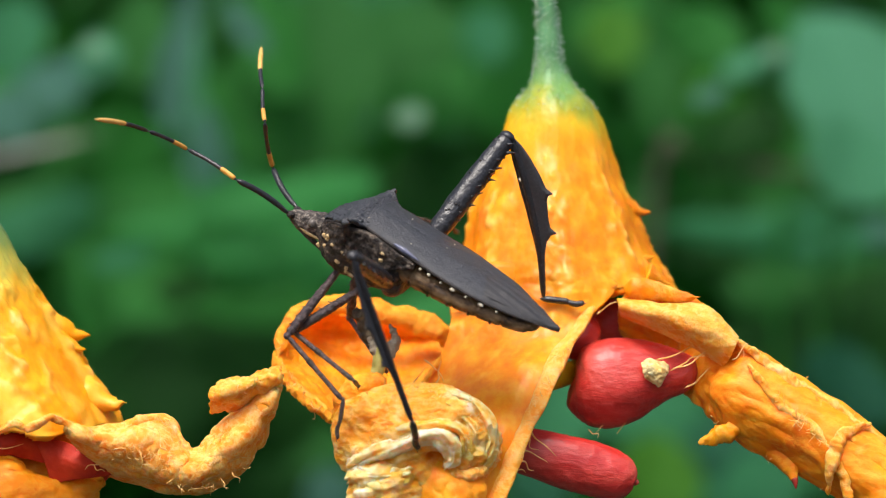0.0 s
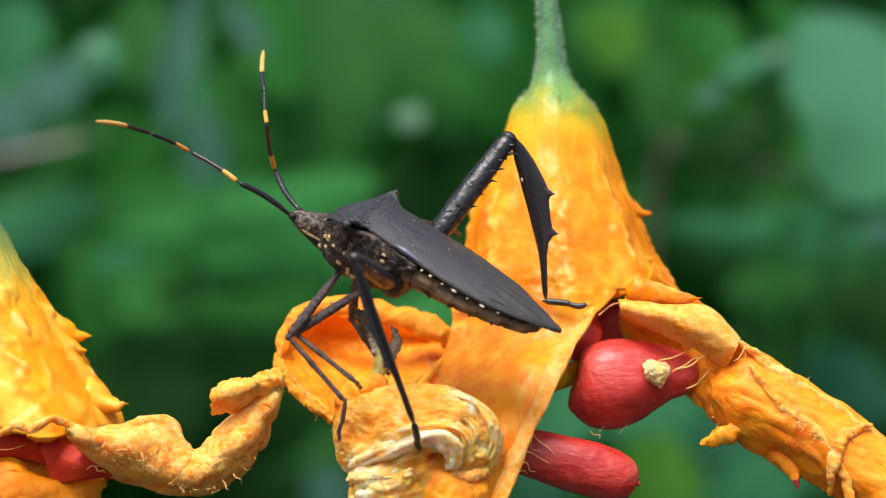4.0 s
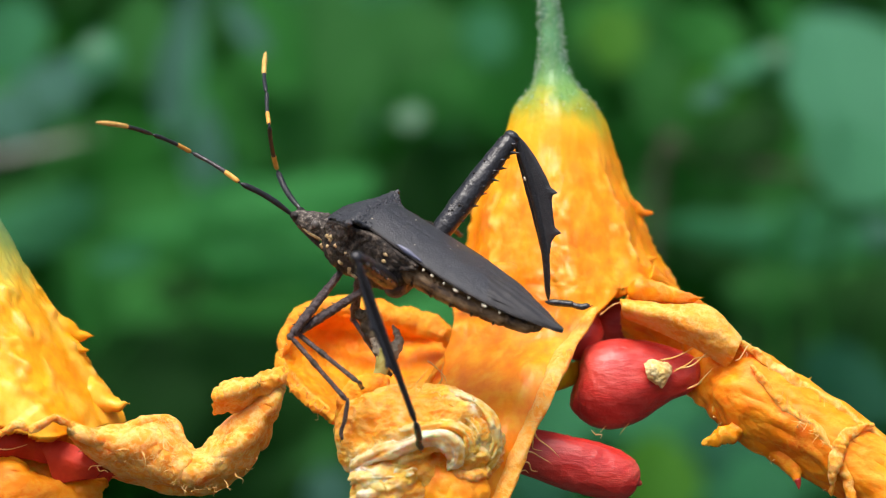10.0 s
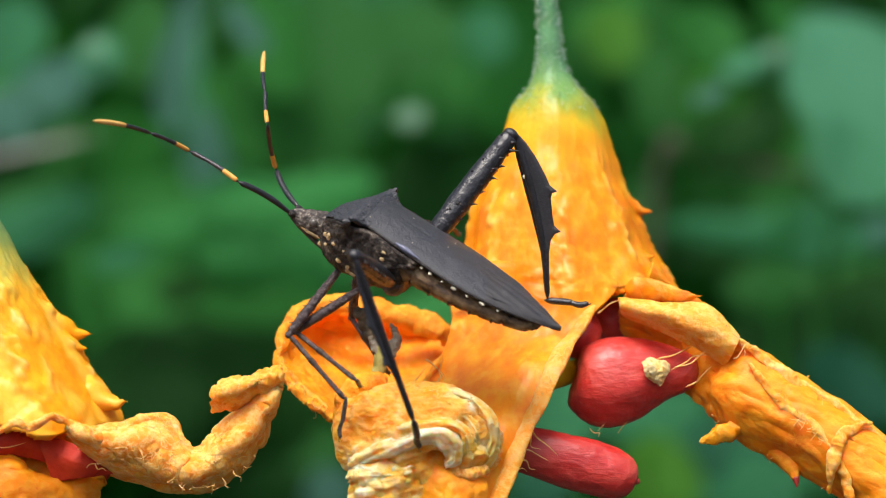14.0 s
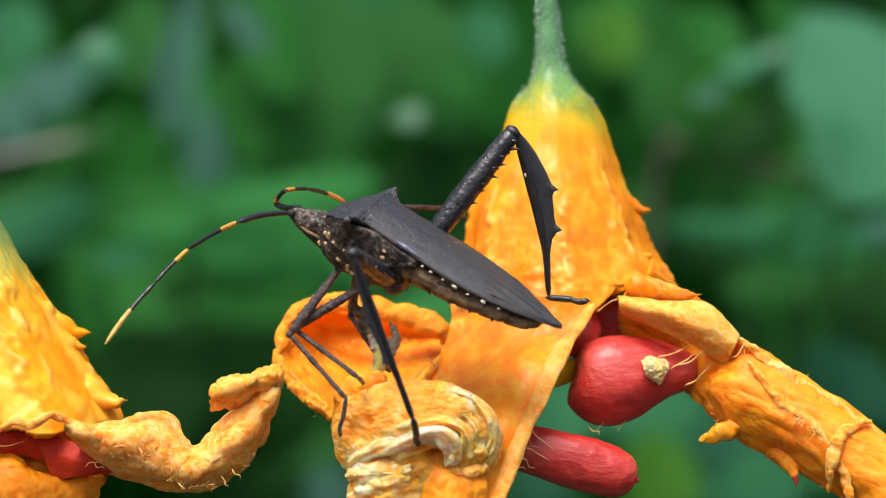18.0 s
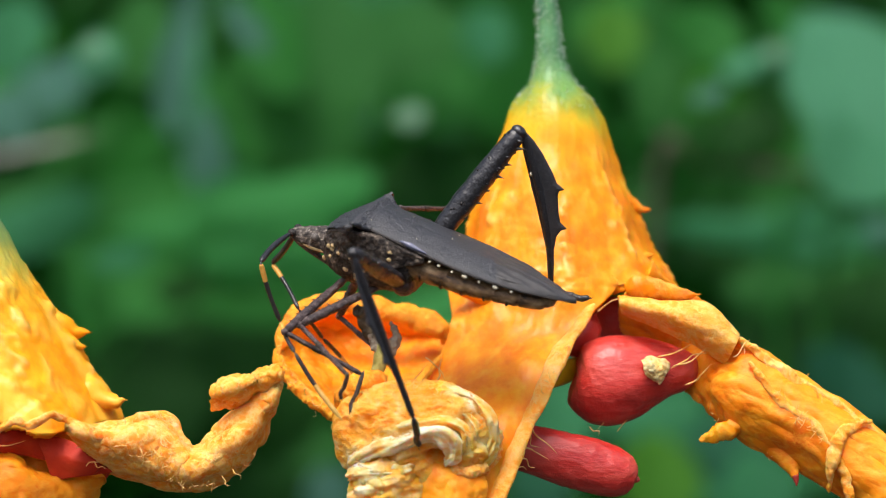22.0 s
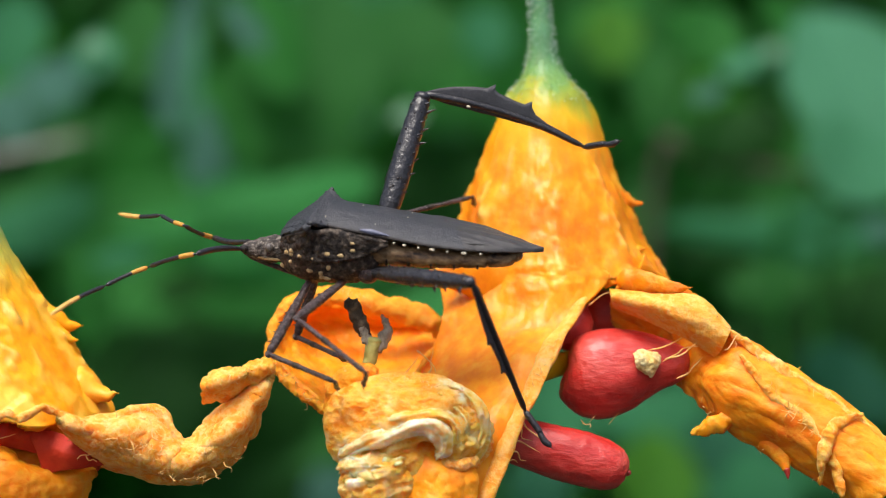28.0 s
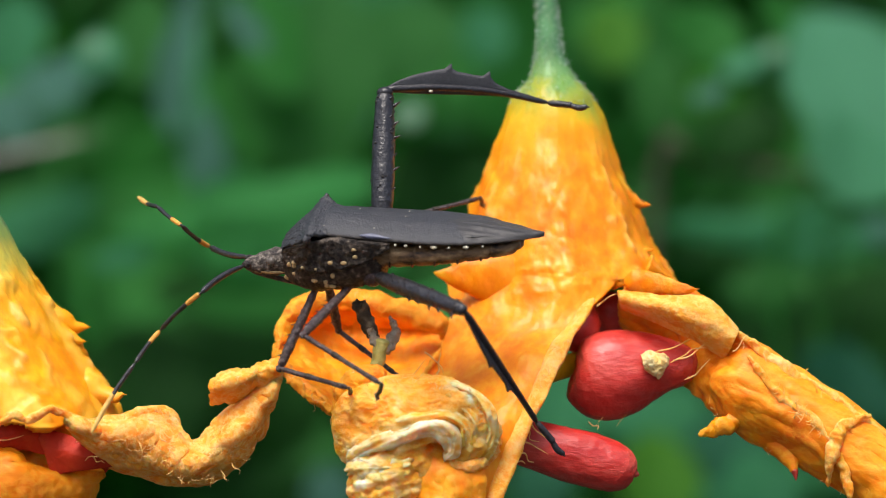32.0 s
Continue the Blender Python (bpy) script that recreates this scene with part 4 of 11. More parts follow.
fray([(-28.2, -4.7, -18.3), (-24.6, -4.9, -17.9), (-21.5, -4.5, -19.4), (-18.1, -4.3, -17.5), (-15.6, -3.3, -13.7)], 70, melon_b, 13, 0.55)
fray([(-19.6, -4.2, -12.8), (-17.2, -4.9, -12.1), (-14.6, -3.2, -11.3)], 26, melon_b, 15, 0.4)
fray([(-28.62, -4, -15.88), (-24.3, -3.2, -15.1), (-21.82, -3.4, -17.64)], 34, melon_b, 12, 0.5)
for net, label, seed in [
        ([[(-41.52, -3.2, -16.29), (-38.61, -3.0, -15.91), (-36.62, -2.6, -15.94), (-34.43, -1.0, -16.46)], [(-41.40, -3.8, -17.61), (-38.49, -3.6, -17.33), (-36.55, -3.0, -17.19), (-34.43, -1.0, -17.61)], [(-41.65, -2.6, -19.10), (-38.69, -2.6, -18.60), (-36.69, -2.2, -18.55), (-34.28, -1.0, -19.10)]], "flat red seed deep in the second fruit", 111.0),
        ([[(-35.61, -1.6, -16.81), (-33.39, -1.8, -16.95), (-31.25, -2.2, -17.76), (-29.37, -2.2, -19.43)], [(-34.81, -2.2, -18.50), (-32.77, -2.6, -18.60), (-31.04, -2.6, -19.10), (-28.88, -2.2, -19.73)], [(-34.04, -1.8, -20.81), (-32.37, -2.0, -20.39), (-30.46, -2.2, -20.22), (-28.32, -2.0, -19.90)]], "flat red seed at the mouth of the second fruit", 113.0)]:
    bm = grid_mesh(patch(net, 40, 50))
    ruffle(bm, 0.29, 0.05, 2.2, seed)
    root = thing("seed", label, "seed", net[0][0], "red seeds")
    thicken(part("coat", bm, aril_wet, root), 1.2, -1)
strands([((-38.91, -4, -17.39), (-36.17, -3.4, -17.06)), ((-30.98, -3, -19.36), (-29.26, -3.6, -18.71)), ((-31.72, -3, -17.68), (-31.03, -3, -17.58))], 0.06, melon_b, 14)


# ---- the bug ----
def bug_at(x, z, roll, pitch, yaw):
    return pose(x / 1000, -0.003, z / 1000, roll, pitch, yaw)


def bone(ax, ay, az, bx, by, bz):
    """The pose of a limb's piece that lies along x from a to b, flat side outwards."""
    a, b = Vector((ax, ay, az)), Vector((bx, by, bz))
    x = (b - a).normalized()
    side = Vector((0.06, 1.0, 0.42)).normalized()
    y = (side - x * x.dot(side)).normalized()
    z = x.cross(y)
    m = Matrix((x, y, z)).transposed().to_4x4()
    m.translation = a / 1000
    return m


bug = thing("leaf_footed_bug", "black leaf-footed bug with ochre-banded antennae standing on orange fruit", "insect", plant=False)


def loft(sections, k=60, sides=32, power=2.4):
    """A body along x: rows of x, half width, top, bottom."""
    s = spline(sections, k)
    g = np.empty((k, sides, 3))
    for i in range(k):
        x, w, t, b = s[i]
        for j in range(sides):
            a = 2 * math.pi * j / sides
            c, d = math.cos(a), math.sin(a)
            g[i, j] = (x, w * math.copysign(abs(c) ** (2 / power), c), (t + b) / 2 + (t - b) / 2 * math.copysign(abs(d) ** (2 / power), d))
    bm = grid_mesh(g, wrap=True)
    bm.verts.ensure_lookup_table()
    bm.faces.new([bm.verts[j] for j in range(sides)])
    bm.faces.new([bm.verts[(k - 1) * sides + j] for j in range(sides)])
    bmesh.ops.recalc_face_normals(bm, faces=bm.faces)
    return bm


bm = loft([(2.9, 1.5, -0.7, -4.0), (1.8, 2.5, 0.0, -4.6), (0.2, 3.4, 0.8, -4.9), (-1.8, 3.5, 1.1, -4.7), (-4.0, 3.4, 1.1, -4.3), (-6.0, 3.0, 1.1, -3.6)], 60, 40)
ruffle(bm, 0.14, 0.1, 0.7, 121.0)
thorax = part("thorax", bm, side_mat, bug, "mottled brown thorax flecked with ochre")
bm = loft([(-4.6, 2.9, 0.95, -2.4), (-7.0, 3.3, 0.9, -2.1), (-10, 3.4, 0.85, -1.75), (-13, 2.95, 0.8, -1.4), (-15.5, 2.2, 0.75, -1.1), (-17.2, 1.4, 0.65, -0.8), (-18.0, 0.5, 0.4, -0.3)], 110, 40, 2.2)
for v in bm.verts:
    if v.co.z < 0.4:
        s = (v.co.x + 4.6) / 2.15
        v.co.z += 0.16 * max(0, 1 - abs((s % 1) - 0.5) * -2 - 1.82) * 5
        v.co.y *= 1 - 0.05 * max(0, 1 - abs((s % 1)) * 8)
ruffle(bm, 0.06, 0.04, 0.7, 123.0)
abdomen = part("abdomen", bm, belly_mat, bug, "tan and brown belly marked in rings")
BELLY = [(4.6, 2.9, 0.95, -2.4), (7.0, 3.3, 0.9, -2.1), (10, 3.4, 0.85, -1.75), (13, 2.95, 0.8, -1.4), (15.5, 2.2, 0.75, -1.1), (17.2, 1.4, 0.65, -0.8)]
for i in range(5):
    x = -6.4 - 1.95 * i
    w, top, bot = (np.interp(-x, [q[0] for q in BELLY], [q[k] for q in BELLY]) for k in (1, 2, 3))
    for side in (1, -1):
        q = []
        for a in (5, 25, 45, 65, 85):
            c, d = math.cos(radians(a)), math.sin(radians(a))
            q.append((x - 0.35 * c, side * w * c ** 0.91, (top + bot) / 2 - (top - bot) / 2 * d ** 0.91))
        part("ring_seam", tube(q, [0.09, 0.12, 0.1, 0.08], 24, 8), shell, bug)
# head
bm = loft([(2.5, 1.15, -1.55, -3.8), (3.3, 1.1, -1.6, -3.9), (4.2, 1.2, -1.75, -3.95), (5.2, 1.0, -2.1, -3.9), (6.1, 0.72, -2.5, -3.75), (6.7, 0.38, -2.8, -3.5)], 40, 28)
ruffle(bm, 0.1, 0.07, 0.5, 127.0)
head_mat = surf("grey_mottled_head", [(0.36, (0.02, 0.016, 0.014)), (0.5, (0.08, 0.065, 0.055)), (0.6, (0.2, 0.17, 0.14)), (0.72, (0.5, 0.44, 0.36))], 2.6, 8, 0.5, 0.8, 6)
head = part("head", bm, head_mat, bug, "dark mottled head with a pale cheek stripe")


def blob(c, r, seg=14):
    bm = bmesh.new()
    bmesh.ops.create_uvsphere(bm, u_segments=seg, v_segments=seg // 2 + 2, radius=1)
    for v in bm.verts:
        v.co = Vector((c[0] + v.co.x * r[0], c[1] + v.co.y * r[1], c[2] + v.co.z * r[2]))
    return bm


for side in (1, -1):
    part("eye", blob((4.05, 1.1 * side, -2.35), (0.42, 0.36, 0.42)), eye_mat, bug, "round grey-brown eye")
    part("cheek_stripe", tube([(2.9, 1.0 * side, -3.35), (4.3, 1.06 * side, -3.4), (5.8, 0.68 * side, -3.4)], [0.1, 0.17, 0.1], 20, 8, 0.6), fleck_mat, bug, "pale tan stripe")
    part("antenna_socket", blob((6.4, 0.62 * side, -2.95), (0.42, 0.36, 0.36)), shell, bug)
part("rostrum", tube([(6.3, 0, -3.8), (4.0, 0, -4.4), (1.0, 0, -5.0), (-1.0, 0, -5.0)], [0.22, 0.25, 0.22, 0.12], 30, 10), leg_brown, bug, "slender folded beak")
# pronotum: a sloping shield with pointed shoulders
flank_rows = [(2.9, 1.35, -1.0, 1.45, -2.4), (1.8, 2.4, -0.2, 2.4, -2.2), (0.7, 3.6, 0.6, 3.4, -1.8), (0.1, 4.15, 1.2, 3.6, -1.8), (-0.6, 3.6, 1.2, 3.62, -1.8), (-2.2, 3.1, 1.25, 3.6, -1.6), (-4.5, 3.35, 1.2, 3.5, -0.8), (-6.8, 3.5, 1.1, 3.45, 0.6)]
sf = spline(flank_rows, 60)
for side in (1, -1):
    g = np.empty((60, 14, 3))
    for i in range(60):
        x, w0, z0, w1, z1 = sf[i]
        for j in range(14):
            f = j / 13
            g[i, j] = (x, side * (w0 + (w1 - w0) * f ** 0.4), z0 - 0.08 + (z1 - z0) * f)
    bm = grid_mesh(g)
    ruffle(bm, 0.2, 0.16, 0.7, 125.0, 0.12)
    thicken(part("flank", bm, side_mat, bug, "mottled flank under the shield"), 0.3)
rows = [(2.85, 1.35, -1.0, 0.1), (2.2, 2.0, -0.45, 0.35), (1.4, 2.8, 0.1, 0.5), (0.7, 3.6, 0.6, 0.55), (0.15, 4.35, 1.25, 0.25), (-0.35, 3.9, 1.25, 0.3), (-1.1, 3.1, 1.2, 0.35), (-2.2, 2.2, 1.3, 0.35)]
g = np.empty((60, 61, 3))
s = spline(rows, 60)
for i in range(60):
    x, w, z, h = s[i]
    for j in range(61):
        u = j / 30 - 1
        flare = max(0, abs(u) - 0.8) * 5
        g[i, j] = (x - 0.25 * flare * math.exp(-((x - 0.1) / 0.5) ** 2), u * w, z + h * (1 - u * u) + 0.55 * flare ** 2 * math.exp(-((x - 0.1) / 0.6) ** 2))
bm = grid_mesh(g)
ruffle(bm, 0.06, 0.09, 0.4, 131.0)
thicken(part("pronotum", bm, wing_mat, bug, "sloping black shield with pointed shoulders"), 0.35, -1)
for side in (1, -1):
    part("shoulder_spine", thorn((0.25, 4.05 * side, 1.3), (-0.25, 4.5 * side, 1.8), 0.45, 0.0), wing_mat, bug)
    part("shield_edge", tube([(2.85, 1.4 * side, -1.05), (1.5, 2.85 * side, 0.05), (0.6, 3.75 * side, 0.7), (0.1, 4.3 * side, 1.3)], [0.16, 0.15, 0.14, 0.12], 30, 8), shell, bug)
# small shield between the wings
g = np.empty((24, 25, 3))
for i in range(24):
    f = i / 23
    for j in range(25):
        u = j / 12 - 1
        g[i, j] = (-1.9 - 3.0 * f, u * 1.5 * (1 - f) ** 0.8, 1.72 + 0.16 * (1 - u * u) * (1 - f))
thicken(part("scutellum", grid_mesh(g), wing_mat, bug), 0.3, -1)
# wings folded flat over the back, one over the other
OUT = [(-0.8, 2.9), (-2.5, 3.05), (-4.5, 3.15), (-7, 3.25), (-10, 3.3), (-13, 2.9), (-15.5, 2.15), (-17.5, 1.25), (-19, 0.5), (-19.75, 0.06)]
so = spline(OUT, 110)
for side, lift, name in ((-1, 0.0, "right_wing"), (1, 0.09, "left_wing")):
    g = np.empty((110, 36, 3))
    for i in range(110):
        x, w = so[i]
        far = min(1.0, max(0.0, (-x - 6) / 5)) * 0.8
        for j in range(36):
            y = -w * far + (w + w * far) * j / 35
            u = y / max(w, 0.05)
            z = 1.62 - 0.036 * (-x) + 0.42 * (1 - u * u) * min(1, w / 2.5) - 0.3 * max(0, u) ** 6 + lift
            back = min(1, max(0, (-x - 11.5 - 0.5 * y) / 1.2))
            g[i, j] = (x, y * side, z + 0.035 * math.sin(y * 7 + x * 0.25) * back + 0.03 * math.sin(y * 2.2) - 0.05 * back)
    bm = grid_mesh(g)
    for f in bm.faces:
        q = f.calc_center_median()
        f.material_index = 1 if -q.x - 0.5 * abs(q.y) > 11.9 else 0
    ruffle(bm, 0.03, 0.025, 0.6, 133.0)
    thicken(part(name, bm, (wing_mat, membrane_mat), bug, "leathery black forewing with a smooth dark tip"), 0.12)
    edge = [(x, (w + 0.04) * side, 1.62 - 0.036 * (-x) - 0.28 + lift) for x, w in OUT[:-1]]
    part("wing_edge", tube(edge, [0.13, 0.13, 0.12, 0.08], 70, 8), shell, bug, "raised black wing edge")
    if side > 0:
        part("costal_patch", tube([(-4.2, 3.14 * side, 1.42 + lift), (-5.3, 3.2 * side, 1.4 + lift), (-6.9, 3.26 * side, 1.3 + lift)], [0.08, 0.26, 0.06], 24, 12, 0.95, up=(0, 0.3 * side, 1)), sheen_mat, bug, "smooth patch at the wing's edge, coloured blue-grey for reflected sky")
    for i, (x, r) in enumerate(((-5.4, 0.1), (-6.3, 0.16), (-7.3, 0.11), (-8.2, 0.17), (-9.45, 0.1), (-10.6, 0.28), (-11.9, 0.12), (-13.3, 0.27), (-14.7, 0.12))):
        w = np.interp(-x, [-q[0] for q in OUT], [q[1] for q in OUT])
        part("pale_spot", blob((x, (w + 0.12) * side, 0.92 - 0.034 * i), (r, 0.13, 0.07 + 0.22 * r), 10), spot_mat, bug)
rng = random.Random(12)
for _ in range(20):
    x, f = rng.uniform(-4.4, 2.7), rng.uniform(-0.15, 0.8)
    a = math.asin(f)
    top, bot = np.interp(-x, [-2.9, -0.2, 1.8, 6], [-0.7, 0.8, 1.1, 1.1]), np.interp(-x, [-2.9, -0.2, 1.8, 6], [-4.0, -4.9, -4.7, -3.6])
    w = np.interp(-x, [-2.9, -1.8, -0.2, 1.8, 6], [1.5, 2.5, 3.4, 3.5, 3.0])
    z = (top + bot) / 2 - f * (top - bot) / 2
    side = rng.choice((1, 1, -1))
    part("ochre_fleck", blob((x, side * (w * (1 - abs(f) ** 2.4) ** (1 / 2.4) + 0.0), z), (rng.uniform(0.2, 0.42), 0.15, rng.uniform(0.16, 0.26)), 10), fleck_mat, bug)
for i in range(16):
    x, f, side = rng.uniform(-4.0, 2.6), rng.uniform(0.35, 0.95), (1, -1)[i % 2]
    w0, z0, w1, z1 = (np.interp(-x, [-q[0] for q in flank_rows], [q[k] for q in flank_rows]) for k in (1, 2, 3, 4))
    part("ochre_fleck", blob((x, side * (w0 + (w1 - w0) * f ** 0.4 + 0.1), z0 + (z1 - z0) * f), (rng.uniform(0.2, 0.4), 0.15, rng.uniform(0.16, 0.24)), 10), fleck_mat, bug)
rng = random.Random(5)
for _ in range(10):
    x = rng.uniform(-8, 1.5)
    w = 2.6 if x < 0 else 2.2
    y = rng.uniform(-w, w)
    z = np.interp(-x, [-2.8, -1.4, 0, 1.1, 8], [-0.7, 0.5, 1.4, 1.65, 1.5]) + 0.42 * (1 - (y / 3.5) ** 2)
    part("dust_fleck", blob((x, y, z), (0.06, 0.05, 0.04), 6), spot_mat, bug)


def rod(length, radii, sides=14, k=30, flat=1.0, bend=0.0):
    pts = [(length * s, 0, bend * math.sin(math.pi * s)) for s in (0, 0.33, 0.66, 1)]
    return tube(pts, radii, k, sides, flat)


def blade(length, spans, bend=0.0):
    """The leaf-like widening of a hind tibia: rows of (place, edge), bowed with the shin."""
    at = sorted(set(np.linspace(spans[0][0], spans[-1][0], 50)) | {q[0] for q in spans})
    e = np.array([(a, np.interp(a, [q[0] for q in spans], [q[1] for q in spans])) for a in at])
    g = np.empty((len(at), 5, 3))
    for i in range(len(at)):
        for j in range(5):
            g[i, j] = (e[i, 0] * length, 0.03 * math.sin(j), e[i, 1] * j / 4 + bend * math.sin(math.pi * e[i, 0]))
    return grid_mesh(g)


limbs = {}


def leg(key, lens, kind):
    side = 1 if key.startswith("near") else -1
    out = []
    fem, tib, tar = lens
    if kind == "hind":
        k = 0.72 if side > 0 else 1.0
        bm = rod(fem, [0.6 * k, 0.98 * k, 1.06 * k, 1.02 * k, 0.9 * k, 0.78 * k], 20, 60)
        ruffle(bm, 0.05, 0.04, 0.6, 3.0)
        bumps = random.Random(4 + side)
        f = part("hind_femur", bm, leg_mat, bug, "thick spiny black thigh")
        for i in range(6):
            x = fem * (0.28 + 0.115 * i + 0.02 * (i % 2))
            h = (1.25, 1.5, 1.35, 1.65, 1.45, 1.6)[i]
            part("spine", thorn((x, 0, 0.75 * k), (x + 0.3 + 0.1 * (i % 3), 0.1, h * k), 0.26, 0.0, 7), leg_mat, f)
            part("spine", thorn((x + 0.6, 0.5 * k, 0.62 * k), (x + 0.85, 0.75 * k, 1.05 * k), 0.17, 0.0, 6), leg_mat, f)
        for i in range(46):
            x, a = fem * bumps.uniform(0.1, 0.96), bumps.uniform(0, 6.283)
            rr = np.interp(x / fem, np.linspace(0, 1, 6), [0.6, 0.98, 1.06, 1.02, 0.9, 0.78]) * k * 0.97
            q = bumps.uniform(0.08, 0.15)
            part("tubercle", blob((x, rr * math.cos(a), rr * math.sin(a)), (q, q, q), 6), shell, f)
        part("knee", blob((fem - 0.35, 0, 0), (0.55, 0.72 * k, 0.74 * k)), leg_mat, f)
        bow = 0.0 if side > 0 else -0.65
        t = part("hind_tibia", rod(tib, [0.34, 0.36, 0.34, 0.32, 0.27, 0.27], 12, 50, bend=bow), leg_mat, bug, "black shin widened like a leaf")
        big = -1
        turn = Matrix.Rotation(radians(115 if side > 0 else 0), 3, "X")
        wide = blade(tib, [(0.01, big * 0.2), (0.08, big * 0.75), (0.16, big * 1.15), (0.28, big * 1.55), (0.345, big * 1.7), (0.385, big * 2.2), (0.39, big * 1.75), (0.42, big * 1.5), (0.52, big * 1.3), (0.58, big * 1.3), (0.62, big * 1.8), (0.625, big * 1.3), (0.66, big * 0.8), (0.74, big * 0.45), (0.9, big * 0.25)], bow)
        small = blade(tib, [(0.02, -big * 0.2), (0.15, -big * 0.5), (0.35, -big * 0.62), (0.55, -big * 0.5), (0.72, -big * 0.25)], bow)
        if side > 0:
            wide.transform(Matrix.Diagonal((1, 1, 0.6, 1)))
            small.transform(Matrix.Diagonal((1, 1, 0.6, 1)))
        wide.transform(turn.to_4x4())
        thicken(part("leaf_blade", wide, wing_mat, t, "flat toothed blade"), 0.16)
        small.transform(turn.to_4x4())
        thicken(part("leaf_blade", small, leg_mat, t), 0.16)
        part("pale_spot", blob((tib * 0.27, 0.2, -big * 0.32 + 0.75 * bow), (0.22, 0.12, 0.12), 8), spot_mat, t)
        part("pale_spot", blob((tib * 0.27, -0.2, -big * 0.32 + 0.75 * bow), (0.22, 0.12, 0.12), 8), spot_mat, t)
    else:
        bm = rod(fem, [0.28, 0.34, 0.4, 0.43, 0.35], 14, 50)
        ruffle(bm, 0.05, 0.07, 0.4, 5.0)
        f = part(kind + "_femur", bm, leg_brown, bug, "dark brown speckled thigh")
        for i in range(4):
            x = fem * (0.5 + 0.12 * i)
            part("spine", thorn((x, 0, 0.35), (x + 0.2, 0, 0.72), 0.1, 0.0, 6), leg_brown, f)
        part("knee", blob((fem, 0, 0), (0.34, 0.3, 0.34)), leg_brown, f)
        t = part(kind + "_tibia", rod(tib, [0.23, 0.22, 0.2, 0.24], 12, 30), leg_brown, bug, "slender dark shin")
        part("pale_ring", rod(tib * 0.14, [0.24, 0.265, 0.265, 0.24], 12, 10), side_mat, t).location = (tib * 0.35 / 1000, 0, 0)
    part("coxa", blob((-0.15, 0, 0), (1.05 if kind == "hind" else 0.6,) * 3), side_mat if kind != "hind" else leg_brown, f)
    r = 0.3 if kind == "hind" else 0.2
    bm = tube([(-0.35, 0, 0), (tar * 0.5, 0, 0), (tar * 0.58, 0, 0.05), (tar * 0.8, 0, 0.16), (tar, 0, -0.08)], [r, r, r * 0.8, r, r * 0.8], 30, 10)
    s_ob = part("tarsus", bm, leg_mat if kind == "hind" else leg_brown, bug, "small jointed foot")
    for q in (1, -1):
        part("claw", thorn((tar * 0.96, 0.08 * q, 0.05), (tar + 0.3, 0.25 * q, -0.2), 0.08, -0.2, 6), shell, s_ob)
    limbs[key] = (f, t, s_ob)


def antenna(key, lens):
    out = []
    for i, (name, n) in enumerate(zip(("scape", "second_segment", "third_segment", "tip_segment"), lens)):
        r0, r1 = ((0.24, 0.27), (0.2, 0.19), (0.18, 0.18), (0.19, 0.2))[i]
        bend = (0.25, 0.15, 0.1, 0.2)[i] * (1 if key.startswith("near") else -1)
        if i == 0:
            s = part(name, rod(n, [r0 * 0.7, r1, r1, r1], 12, 24, bend=bend), leg_mat, bug, "black antenna base")
        else:
            s = part(name, rod(n, [r0, r0, r1 * 0.95, r1 * (0.5 if i == 3 else 1.15)], 12, 24, bend=bend), leg_mat, bug)
            lo, hi = ((0, 0), (0.02, 0.36), (0.02, 0.44), (0.4, 1.0))[i]
            pts = [(n * q, 0, bend * math.sin(math.pi * q)) for q in np.linspace(lo, hi, 5)]
            part("ochre_band", tube(pts, [r0 * 1.12, r0 * 1.12, r0 * 1.12, r0 * (0.6 if i == 3 else 1.12)], 16, 12), tip_mat if i == 3 else ochre_mat, s, "orange-yellow band")
        out.append(s)
    limbs[key] = tuple(out)


for key, lens in (("near_hind", (12.4, 15.9, 3.7)), ("far_hind", (13.0, 15.55, 3.7))):
    leg(key, lens, "hind")
leg("near_fore", (8.1, 7.6, 3.4), "fore")
leg("far_fore", (7.6, 7.6, 2.4), "fore")
leg("near_mid", (8.2, 8.2, 2.6), "middle")
leg("far_mid", (7.4, 8.2, 2.2), "middle")
antenna("near_antenna", (5.8, 5.6, 4.6, 7.1))
antenna("far_antenna", (5.8, 5.6, 4.6, 7.1))


# ---- the green thicket behind ----
def leaf_mat(name, c0, c1, rough=0.45):
    m = surf(name, [(0.3, c0), (0.7, c1)], 0.03, 5, rough + 0.2, 0.4, 0.25, spec=0.12)
    b = m.node_tree.nodes["Principled BSDF"]
    n, l = m.node_tree.nodes, m.node_tree.links
    tr, mx = n.new("ShaderNodeBsdfTranslucent"), n.new("ShaderNodeMixShader")
    tr.inputs[0].default_value = (c1[0] * 2.2, c1[1] * 1.9, c1[2], 1)
    mx.inputs[0].default_value = 0.5
    l.new(b.outputs[0], mx.inputs[1])
    l.new(tr.outputs[0], mx.inputs[2])
    l.new(mx.outputs[0], n["Material Output"].inputs[0])
    return m


